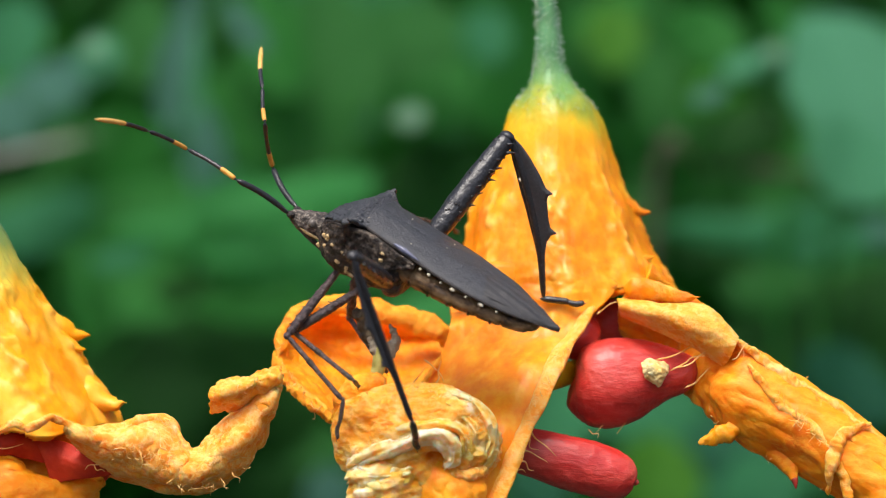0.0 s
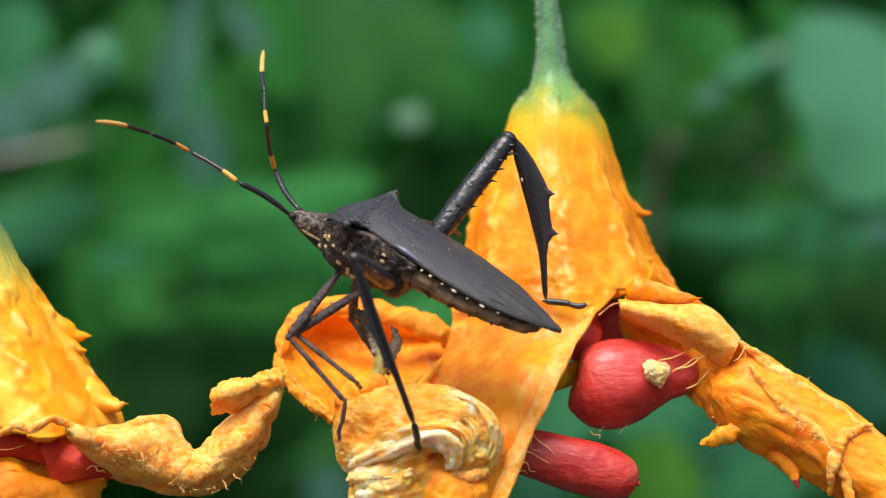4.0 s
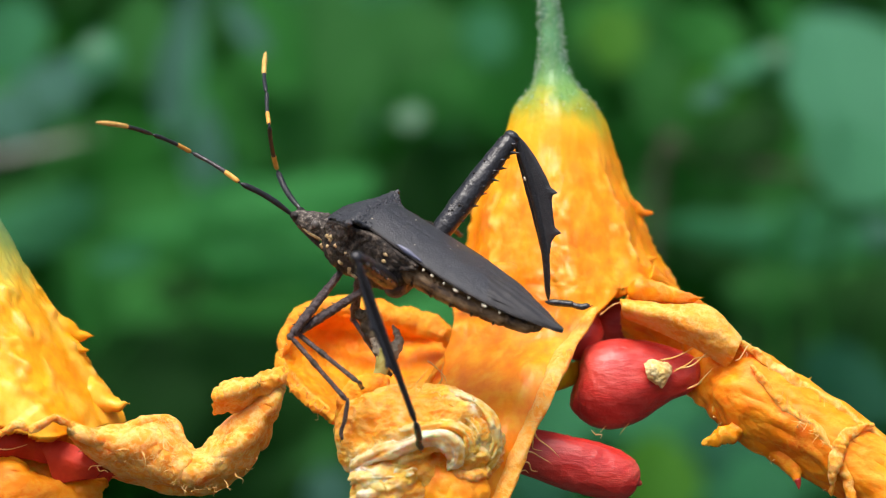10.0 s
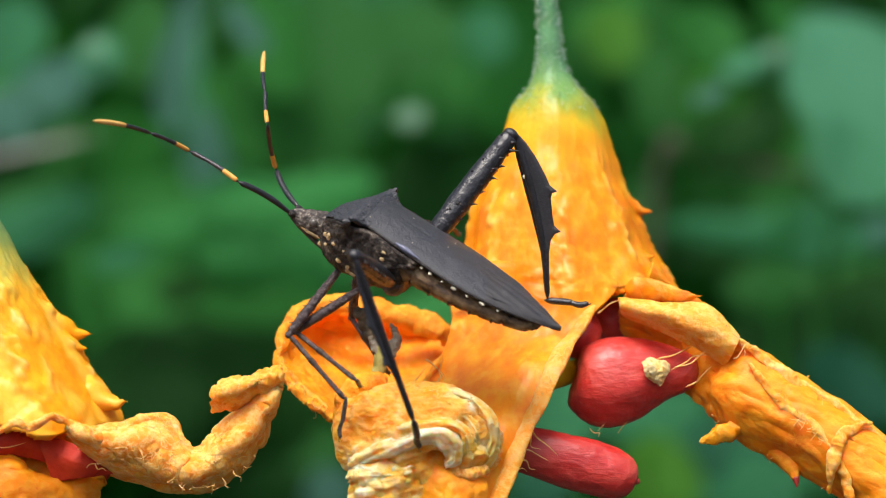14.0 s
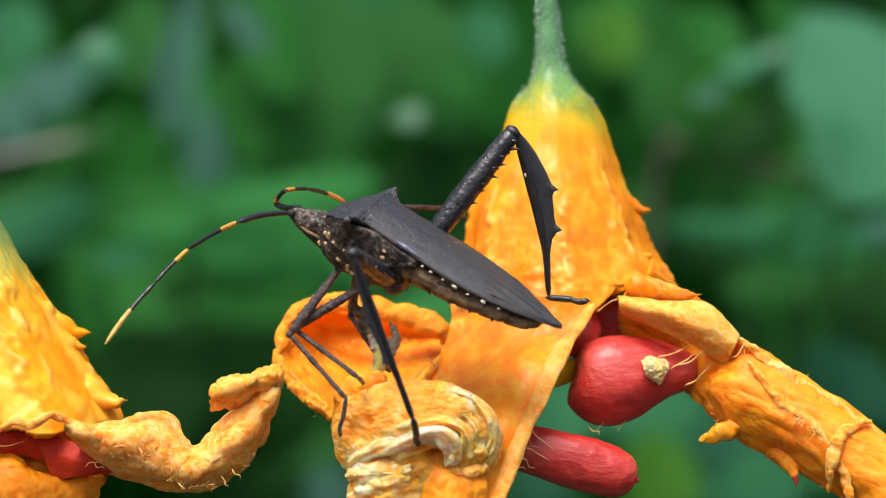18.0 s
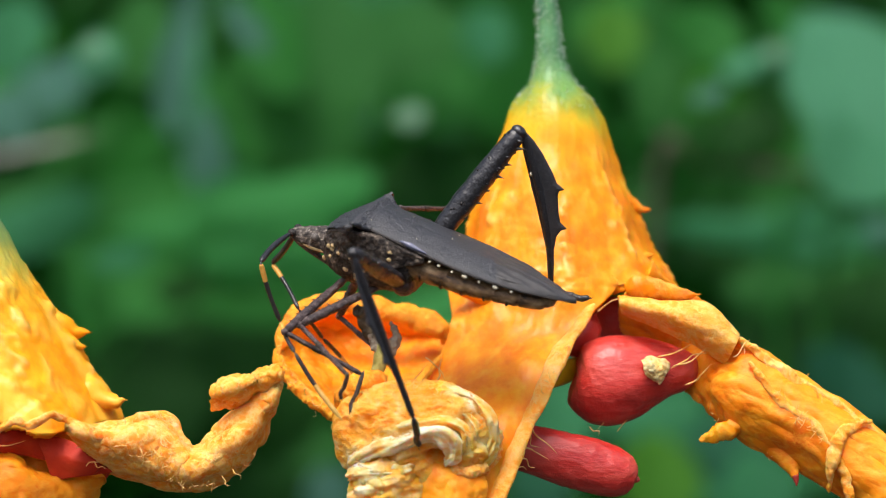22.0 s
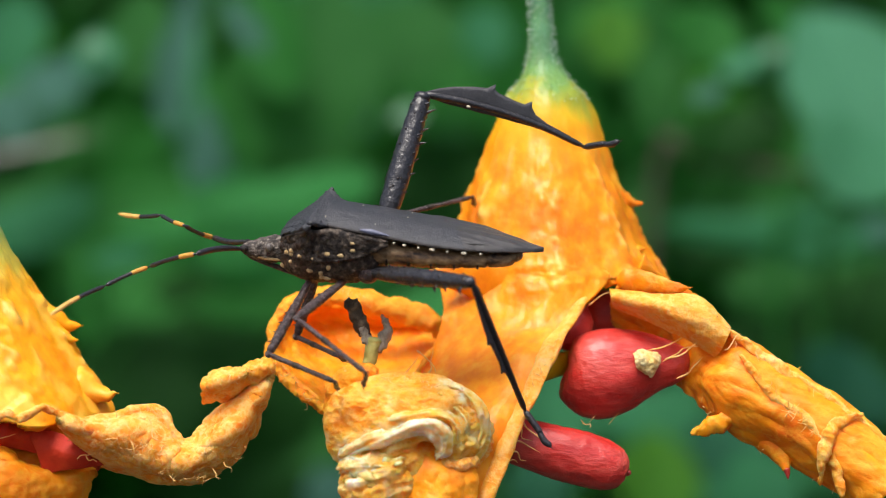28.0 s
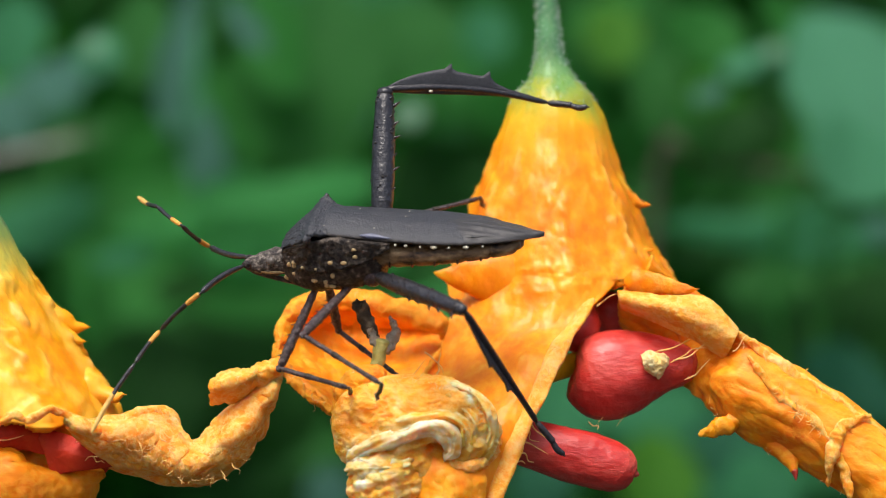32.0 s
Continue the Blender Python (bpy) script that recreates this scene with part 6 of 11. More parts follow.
    walk(limbs["near_hind"][0], [
        (0, bone(-5.21, 2.4, -2.6, -4.3, 12.76, 4.16)),
        (17, bone(-5.21, 2.4, -2.6, -4.3, 12.74, 4.19)),
        (17.2, bone(-5.21, 2.4, -2.6, -4.3, 12.74, 4.19)),
        (17.4, bone(-5.21, 2.4, -2.6, -4.3, 12.73, 4.19)),
        (17.6, bone(-5.21, 2.4, -2.6, -4.29, 12.74, 4.19)),
        (17.8, bone(-5.21, 2.4, -2.6, -4.18, 12.79, 4.1)),
        (18, bone(-5.21, 2.4, -2.6, -4.07, 12.84, 4)),
        (18.2, bone(-5.21, 2.4, -2.6, -3.97, 12.88, 3.91)),
        (18.4, bone(-5.21, 2.4, -2.6, -3.86, 12.93, 3.81)),
        (18.6, bone(-5.21, 2.4, -2.6, -3.9, 12.88, 3.9)),
        (18.8, bone(-5.21, 2.4, -2.6, -3.94, 12.83, 3.99)),
        (19, bone(-5.21, 2.4, -2.6, -3.97, 12.78, 4.07)),
        (19.5, bone(-5.21, 2.4, -2.6, -4.07, 12.65, 4.28)),
        (20, bone(-5.21, 2.4, -2.6, -4.17, 12.52, 4.49)),
        (20.5, bone(-5.21, 2.4, -2.6, -4.32, 12.66, 4.31)),
        (21, bone(-5.21, 2.4, -2.6, -4.5, 12.8, 4.12)),
        (21.5, bone(-5.21, 2.4, -2.6, -4.04, 12.86, 3.96)),
        (22, bone(-5.21, 2.4, -2.6, -3.58, 12.89, 3.81)),
        (22.2, bone(-5.21, 2.4, -2.6, -3.59, 12.92, 3.77)),
        (22.4, bone(-5.21, 2.4, -2.6, -3.61, 12.95, 3.72)),
        (22.7, bone(-5.21, 2.4, -2.6, -3.62, 12.87, 3.86)),
        (23, bone(-5.21, 2.4, -2.6, -3.63, 12.78, 4)),
        (23.3, bone(-5.21, 2.4, -2.6, -3.86, 12.94, 3.8)),
        (23.6, bone(-5.21, 2.4, -2.6, -4.08, 13.09, 3.59)),
        (24, bone(-5.21, 2.4, -2.6, -4.39, 13.28, 3.29)),
        (24.5, bone(-5.21, 2.4, -2.6, -4.22, 13.25, 3.33)),
        (25, bone(-5.21, 2.4, -2.6, -4.07, 13.22, 3.36)),
        (25.25, bone(-5.21, 2.4, -2.6, -4, 13.17, 3.43)),
        (25.5, bone(-5.21, 2.4, -2.6, -3.94, 13.12, 3.51)),
        (25.8, bone(-5.21, 2.4, -2.6, -5.49, 13.24, 3.42)),
        (26.2, bone(-5.21, 2.4, -2.6, -7.47, 13.16, 3.14)),
        (26.5, bone(-5.21, 2.4, -2.6, -10.05, 12.63, 2.47)),
        (26.9, bone(-5.21, 2.4, -2.6, -13.32, 11.02, 1.1)),
        (27.2, bone(-5.21, 2.4, -2.6, -14.32, 10.21, 0.54)),
        (27.5, bone(-5.21, 2.4, -2.6, -15.29, 9.2, -0.15)),
        (27.6, bone(-5.21, 2.4, -2.6, -15.34, 9.12, -0.14)),
        (27.7, bone(-5.21, 2.4, -2.6, -15.4, 9.03, -0.14)),
        (27.8, bone(-5.21, 2.4, -2.6, -15.46, 8.94, -0.15)),
        (27.9, bone(-5.21, 2.4, -2.6, -15.27, 9.03, 0.36)),
        (28, bone(-5.21, 2.4, -2.6, -15.07, 9.09, 0.85)),
        (28.2, bone(-5.21, 2.4, -2.6, -15.12, 9.27, 0.29)),
        (28.4, bone(-5.21, 2.4, -2.6, -15.16, 9.43, -0.28)),
        (28.7, bone(-5.21, 2.4, -2.6, -15.04, 9.74, -0.76)),
        (29, bone(-5.21, 2.4, -2.6, -14.89, 10.03, -1.24)),
        (29.6, bone(-5.21, 2.4, -2.6, -14.73, 10.23, -1.24)),
        (30, bone(-5.21, 2.4, -2.6, -14.63, 10.35, -1.24)),
        (31, bone(-5.21, 2.4, -2.6, -14.37, 10.65, -1.23)),
        (32, bone(-5.21, 2.4, -2.6, -14.1, 10.94, -1.23))])
    walk(limbs["near_hind"][1], [
        (0, bone(-4.3, 12.76, 4.16, -13.96, 10.26, -8.22)),
        (17, bone(-4.3, 12.74, 4.19, -14.01, 10.33, -8.17)),
        (17.2, bone(-4.3, 12.74, 4.19, -14.01, 10.33, -8.17)),
        (17.4, bone(-4.3, 12.73, 4.19, -14.01, 10.33, -8.16)),
        (17.6, bone(-4.29, 12.74, 4.19, -14.01, 10.34, -8.16)),
        (17.8, bone(-4.18, 12.79, 4.1, -13.93, 10.36, -8.22)),
        (18, bone(-4.07, 12.84, 4, -13.86, 10.38, -8.29)),
        (18.2, bone(-3.97, 12.88, 3.91, -13.78, 10.39, -8.36)),
        (18.4, bone(-3.86, 12.93, 3.81, -13.7, 10.41, -8.42)),
        (18.6, bone(-3.9, 12.88, 3.9, -13.67, 10.46, -8.41)),
        (18.8, bone(-3.94, 12.83, 3.99, -13.63, 10.51, -8.4)),
        (19, bone(-3.97, 12.78, 4.07, -13.6, 10.56, -8.39)),
        (19.5, bone(-4.07, 12.65, 4.28, -13.51, 10.69, -8.36)),
        (20, bone(-4.17, 12.52, 4.49, -13.43, 10.83, -8.32)),
        (20.5, bone(-4.32, 12.66, 4.31, -13.16, 10.64, -8.75)),
        (21, bone(-4.5, 12.8, 4.12, -12.89, 10.44, -9.17)),
        (21.5, bone(-4.04, 12.86, 3.96, -12.3, 10.65, -9.44)),
        (22, bone(-3.58, 12.89, 3.81, -11.71, 10.83, -9.7)),
        (22.2, bone(-3.59, 12.92, 3.77, -11.17, 10.78, -10.04)),
        (22.4, bone(-3.61, 12.95, 3.72, -10.64, 10.73, -10.37)),
        (22.7, bone(-3.62, 12.87, 3.86, -10.28, 10.69, -10.41)),
        (23, bone(-3.63, 12.78, 4, -9.93, 10.66, -10.45)),
        (23.3, bone(-3.86, 12.94, 3.8, -9.93, 10.23, -10.65)),
        (23.6, bone(-4.08, 13.09, 3.59, -9.93, 9.81, -10.83)),
        (24, bone(-4.39, 13.28, 3.29, -9.94, 9.26, -11.05)),
        (24.5, bone(-4.22, 13.25, 3.33, -9.77, 9.61, -11.12)),
        (25, bone(-4.07, 13.22, 3.36, -9.6, 9.98, -11.19)),
        (25.25, bone(-4, 13.17, 3.43, -9.46, 9.98, -11.15)),
        (25.5, bone(-3.94, 13.12, 3.51, -9.33, 9.98, -11.12)),
        (25.8, bone(-5.49, 13.24, 3.42, -11.02, 9.42, -10.99)),
        (26.2, bone(-7.47, 13.16, 3.14, -13.28, 8.58, -10.93)),
        (26.5, bone(-10.05, 12.63, 2.47, -15.48, 7, -11.37)),
        (26.9, bone(-13.32, 11.02, 1.1, -18.38, 4.25, -12.36)),
        (27.2, bone(-14.32, 10.21, 0.54, -19.52, 3.57, -12.94)),
        (27.5, bone(-15.29, 9.2, -0.15, -20.64, 2.7, -13.64)),
        (27.6, bone(-15.34, 9.12, -0.14, -20.38, 2.39, -13.64)),
        (27.7, bone(-15.4, 9.03, -0.14, -20.14, 2.09, -13.64)),
        (27.8, bone(-15.46, 8.94, -0.15, -19.93, 1.79, -13.64)),
        (27.9, bone(-15.27, 9.03, 0.36, -20.01, 2.6, -13.39)),
        (28, bone(-15.07, 9.09, 0.85, -20.1, 3.42, -13.13)),
        (28.2, bone(-15.12, 9.27, 0.29, -20, 3.44, -13.67)),
        (28.4, bone(-15.16, 9.43, -0.28, -19.89, 3.45, -14.23)),
        (28.7, bone(-15.04, 9.74, -0.76, -20.14, 3.9, -14.64)),
        (29, bone(-14.89, 10.03, -1.24, -20.37, 4.39, -15.05)),
        (29.6, bone(-14.73, 10.23, -1.24, -20.23, 4.54, -15.03)),
        (30, bone(-14.63, 10.35, -1.24, -20.14, 4.64, -15.01)),
        (31, bone(-14.37, 10.65, -1.23, -19.91, 4.89, -14.98)),
        (32, bone(-14.1, 10.94, -1.23, -19.68, 5.13, -14.94))])
    walk(limbs["near_hind"][2], [
        (0, bone(-13.96, 10.26, -8.22, -14.89, 8.53, -11.36)),
        (17, bone(-14.01, 10.33, -8.17, -14.9, 8.55, -11.29)),
        (17.2, bone(-14.01, 10.33, -8.17, -14.9, 8.55, -11.29)),
        (17.4, bone(-14.01, 10.33, -8.16, -14.9, 8.55, -11.29)),
        (17.6, bone(-14.01, 10.34, -8.16, -14.9, 8.56, -11.28)),
        (17.8, bone(-13.93, 10.36, -8.22, -14.82, 8.56, -11.33)),
        (18, bone(-13.86, 10.38, -8.29, -14.74, 8.56, -11.39)),
        (18.2, bone(-13.78, 10.39, -8.36, -14.67, 8.55, -11.44)),
        (18.4, bone(-13.7, 10.41, -8.42, -14.59, 8.54, -11.49)),
        (18.6, bone(-13.67, 10.46, -8.41, -14.52, 8.62, -11.51)),
        (18.8, bone(-13.63, 10.51, -8.4, -14.45, 8.7, -11.52)),
        (19, bone(-13.6, 10.56, -8.39, -14.38, 8.77, -11.53)),
        (19.5, bone(-13.51, 10.69, -8.36, -14.2, 8.96, -11.55)),
        (20, bone(-13.43, 10.83, -8.32, -14.03, 9.16, -11.57)),
        (20.5, bone(-13.16, 10.64, -8.75, -13.67, 8.92, -11.99)),
        (21, bone(-12.89, 10.44, -9.17, -13.32, 8.66, -12.39)),
        (21.5, bone(-12.3, 10.65, -9.44, -12.77, 8.86, -12.65)),
        (22, bone(-11.71, 10.83, -9.7, -12.21, 9.03, -12.89)),
        (22.2, bone(-11.17, 10.78, -10.04, -11.6, 8.95, -13.23)),
        (22.4, bone(-10.64, 10.73, -10.37, -10.99, 8.86, -13.54)),
        (22.7, bone(-10.28, 10.69, -10.41, -10.57, 8.88, -13.63)),
        (23, bone(-9.93, 10.66, -10.45, -10.15, 8.9, -13.7)),
        (23.3, bone(-9.93, 10.23, -10.65, -10.14, 8.5, -13.91)),
        (23.6, bone(-9.93, 9.81, -10.83, -10.14, 8.11, -14.11)),
        (24, bone(-9.94, 9.26, -11.05, -10.13, 7.61, -14.36)),
        (24.5, bone(-9.77, 9.61, -11.12, -9.95, 7.77, -14.33)),
        (25, bone(-9.6, 9.98, -11.19, -9.77, 7.96, -14.29)),
        (25.25, bone(-9.46, 9.98, -11.15, -9.76, 8.08, -14.32)),
        (25.5, bone(-9.33, 9.98, -11.12, -9.77, 8.22, -14.34)),
        (25.8, bone(-11.02, 9.42, -10.99, -11.59, 7.7, -14.22)),
        (26.2, bone(-13.28, 8.58, -10.93, -14.01, 6.94, -14.17)),
        (26.5, bone(-15.48, 7, -11.37, -16.66, 5.42, -14.5)),
        (26.9, bone(-18.38, 4.25, -12.36, -20.2, 2.92, -15.3)),
        (27.2, bone(-19.52, 3.57, -12.94, -21.49, 2.45, -15.86)),
        (27.5, bone(-20.64, 2.7, -13.64, -22.78, 1.84, -16.54)),
        (27.6, bone(-20.38, 2.39, -13.64, -22.75, 2.23, -16.48)),
        (27.7, bone(-20.14, 2.09, -13.64, -22.72, 3.11, -16.09)),
        (27.8, bone(-19.93, 1.79, -13.64, -22.46, 2.89, -16.1)),
        (27.9, bone(-20.01, 2.6, -13.39, -22.58, 3.69, -15.82)),
        (28, bone(-20.1, 3.42, -13.13, -22.71, 4.51, -15.51)),
        (28.2, bone(-20, 3.44, -13.67, -22.6, 3.85, -16.28)),
        (28.4, bone(-19.89, 3.45, -14.23, -22.4, 3.24, -16.95)),
        (28.7, bone(-20.14, 3.9, -14.64, -22.62, 3.89, -17.39)),
        (29, bone(-20.37, 4.39, -15.05, -22.82, 4.59, -17.82)),
        (29.6, bone(-20.23, 4.54, -15.03, -22.67, 4.78, -17.81)),
        (30, bone(-20.14, 4.64, -15.01, -22.56, 4.9, -17.8)),
        (31, bone(-19.91, 4.89, -14.98, -22.3, 5.21, -17.78)),
        (32, bone(-19.68, 5.13, -14.94, -22.05, 5.51, -17.76))])
    walk(limbs["far_hind"][0], [
        (0, bone(-5.21, -2.4, -0.6, -5.66, -11.52, 8.65)),
        (17, bone(-5.21, -2.4, -0.6, -6.17, -10.5, 9.53)),
        (17.2, bone(-5.21, -2.4, -0.6, -6.18, -10.48, 9.54)),
        (17.4, bone(-5.21, -2.4, -0.6, -6.18, -10.47, 9.55)),
        (17.6, bone(-5.21, -2.4, -0.6, -6.23, -10.36, 9.63)),
        (17.8, bone(-5.21, -2.4, -0.6, -6.35, -10.02, 9.88)),
        (18, bone(-5.21, -2.4, -0.6, -6.48, -9.6, 10.15)),
        (18.2, bone(-5.21, -2.4, -0.6, -6.66, -9.02, 10.5)),
        (18.4, bone(-5.21, -2.4, -0.6, -6.89, -8.17, 10.93)),
        (18.6, bone(-5.21, -2.4, -0.6, -6.96, -8.28, 10.86)),
        (18.8, bone(-5.21, -2.4, -0.6, -7.03, -8.4, 10.79)),
        (19, bone(-5.21, -2.4, -0.6, -7.04, -8.77, 10.59)),
        (19.5, bone(-5.21, -2.4, -0.6, -7.09, -9.45, 10.16)),
        (20, bone(-5.21, -2.4, -0.6, -7.19, -9.93, 9.81)),
        (20.5, bone(-5.21, -2.4, -0.6, -7.78, -8.83, 10.4)),
        (21, bone(-5.21, -2.4, -0.6, -8.08, -8.59, 10.47)),
        (21.5, bone(-5.21, -2.4, -0.6, -8.52, -8.33, 10.49)),
        (22, bone(-5.21, -2.4, -0.6, -8.96, -8.06, 10.49)),
        (22.2, bone(-5.21, -2.4, -0.6, -9.25, -7.88, 10.48)),
        (22.4, bone(-5.21, -2.4, -0.6, -9.54, -7.7, 10.46)),
        (22.7, bone(-5.21, -2.4, -0.6, -10.02, -7.74, 10.24)),
        (23, bone(-5.21, -2.4, -0.6, -10.51, -7.78, 9.99)),
        (23.3, bone(-5.21, -2.4, -0.6, -10.61, -7.64, 10.01)),
        (23.6, bone(-5.21, -2.4, -0.6, -10.7, -7.51, 10.02)),
        (24, bone(-5.21, -2.4, -0.6, -10.83, -7.33, 10.04)),
        (24.5, bone(-5.21, -2.4, -0.6, -10.77, -7.1, 10.18)),
        (25, bone(-5.21, -2.4, -0.6, -10.46, -7.91, 9.95)),
        (25.25, bone(-5.21, -2.4, -0.6, -10.12, -9, 9.47)),
        (25.5, bone(-5.21, -2.4, -0.6, -9.87, -9.72, 9.08)),
        (25.8, bone(-5.21, -2.4, -0.6, -10.37, -8.89, 9.42)),
        (26.2, bone(-5.21, -2.4, -0.6, -11.13, -7.04, 10.01)),
        (26.5, bone(-5.21, -2.4, -0.6, -11.36, -7.01, 9.89)),
        (26.9, bone(-5.21, -2.4, -0.6, -11.66, -6.96, 9.73)),
        (27.2, bone(-5.21, -2.4, -0.6, -11.89, -6.92, 9.6)),
        (27.5, bone(-5.21, -2.4, -0.6, -12.11, -6.87, 9.48)),
        (27.6, bone(-5.21, -2.4, -0.6, -11.11, -6.9, 10.08)),
        (27.7, bone(-5.21, -2.4, -0.6, -9.23, -8.58, 10.11)),
        (27.8, bone(-5.21, -2.4, -0.6, -8.72, -7.86, 10.66)),
        (27.9, bone(-5.21, -2.4, -0.6, -7.61, -9.37, 10.11)),
        (28, bone(-5.21, -2.4, -0.6, -6.59, -10.07, 9.81)),
        (28.2, bone(-5.21, -2.4, -0.6, -3.99, -11.24, 8.86)),
        (28.4, bone(-5.21, -2.4, -0.6, -2.88, -10.15, 9.58)),
        (28.7, bone(-5.21, -2.4, -0.6, -3.45, -10.62, 9.32)),
        (29, bone(-5.21, -2.4, -0.6, -4.04, -11.03, 9.06)),
        (29.6, bone(-5.21, -2.4, -0.6, -4.14, -10.92, 9.16)),
        (30, bone(-5.21, -2.4, -0.6, -4.21, -10.85, 9.23)),
        (31, bone(-5.21, -2.4, -0.6, -4.38, -10.66, 9.41)),
        (32, bone(-5.21, -2.4, -0.6, -4.56, -10.44, 9.6))])
    walk(limbs["far_hind"][1], [
        (0, bone(-5.66, -11.52, 8.65, -14.82, -11.4, -3.91)),
        (17, bone(-6.17, -10.5, 9.53, -15.73, -9.3, -2.68)),
        (17.2, bone(-6.18, -10.48, 9.54, -15.74, -9.27, -2.66)),
        (17.4, bone(-6.18, -10.47, 9.55, -15.75, -9.24, -2.65)),
        (17.6, bone(-6.23, -10.36, 9.63, -15.76, -9.21, -2.61)),
        (17.8, bone(-6.35, -10.02, 9.88, -15.77, -9.08, -2.46)),
        (18, bone(-6.48, -9.6, 10.15, -15.8, -8.89, -2.28)),
        (18.2, bone(-6.66, -9.02, 10.5, -15.85, -8.59, -2.04)),
        (18.4, bone(-6.89, -8.17, 10.93, -15.92, -8.12, -1.72)),
        (18.6, bone(-6.96, -8.28, 10.86, -15.85, -8.19, -1.89)),
        (18.8, bone(-7.03, -8.4, 10.79, -15.78, -8.25, -2.06)),
        (19, bone(-7.04, -8.77, 10.59, -15.66, -8.51, -2.34)),
        (19.5, bone(-7.09, -9.45, 10.16, -15.39, -8.99, -2.98)),
        (20, bone(-7.19, -9.93, 9.81, -15.13, -9.3, -3.54)),
        (20.5, bone(-7.78, -8.83, 10.4, -15.15, -8.92, -3.29)),
        (21, bone(-8.08, -8.59, 10.47, -14.97, -9.26, -3.45)),
        (21.5, bone(-8.52, -8.33, 10.49, -15.2, -9.05, -3.53)),
        (22, bone(-8.96, -8.06, 10.49, -15.43, -8.83, -3.62)),
        (22.2, bone(-9.25, -7.88, 10.48, -15.37, -8.44, -3.8)),
        (22.4, bone(-9.54, -7.7, 10.46, -15.3, -8.05, -3.98)),
        (22.7, bone(-10.02, -7.74, 10.24, -15.41, -7.76, -4.35)),
        (23, bone(-10.51, -7.78, 9.99, -15.52, -7.47, -4.73)),
        (23.3, bone(-10.61, -7.64, 10.01, -15.48, -7.89, -4.76)),
        (23.6, bone(-10.7, -7.51, 10.02, -15.43, -8.3, -4.77)),
        (24, bone(-10.83, -7.33, 10.04, -15.38, -8.83, -4.76)),
        (24.5, bone(-10.77, -7.1, 10.18, -15.63, -8.29, -4.55)),
        (25, bone(-10.46, -7.91, 9.95, -15.69, -8.65, -4.67)),
        (25.25, bone(-10.12, -9, 9.47, -15.63, -9.09, -5.07)),
        (25.5, bone(-9.87, -9.72, 9.08, -15.63, -9.22, -5.35)),
        (25.8, bone(-10.37, -8.89, 9.42, -16.21, -8.56, -4.99)),
        (26.2, bone(-11.13, -7.04, 10.01, -17.04, -7.3, -4.37)),
        (26.5, bone(-11.36, -7.01, 9.89, -17.47, -7.52, -4.4)),
        (26.9, bone(-11.66, -6.96, 9.73, -18.07, -7.73, -4.42)),
        (27.2, bone(-11.89, -6.92, 9.6, -18.53, -7.83, -4.43)),
        (27.5, bone(-12.11, -6.87, 9.48, -19, -7.88, -4.42)),
        (27.6, bone(-11.11, -6.9, 10.08, -20.33, -10.2, -2)),
        (27.7, bone(-9.23, -8.58, 10.11, -20.73, -12.64, 0.46)),
        (27.8, bone(-8.72, -7.86, 10.66, -21.64, -12.53, 3.37)),
        (27.9, bone(-7.61, -9.37, 10.11, -21.4, -13.6, 4.31)),
        (28, bone(-6.59, -10.07, 9.81, -21.23, -13.39, 5.73)),
        (28.2, bone(-3.99, -11.24, 8.86, -17.85, -17.55, 5.72)),
        (28.4, bone(-2.88, -10.15, 9.58, -17, -16.5, 8.2)),
        (28.7, bone(-3.45, -10.62, 9.32, -17.71, -16.52, 7.44)),
        (29, bone(-4.04, -11.03, 9.06, -18.41, -16.46, 6.67)),
        (29.6, bone(-4.14, -10.92, 9.16, -18.49, -16.35, 6.66)),
        (30, bone(-4.21, -10.85, 9.23, -18.55, -16.28, 6.65)),
        (31, bone(-4.38, -10.66, 9.41, -18.68, -16.08, 6.62)),
        (32, bone(-4.56, -10.44, 9.6, -18.82, -15.86, 6.61))])
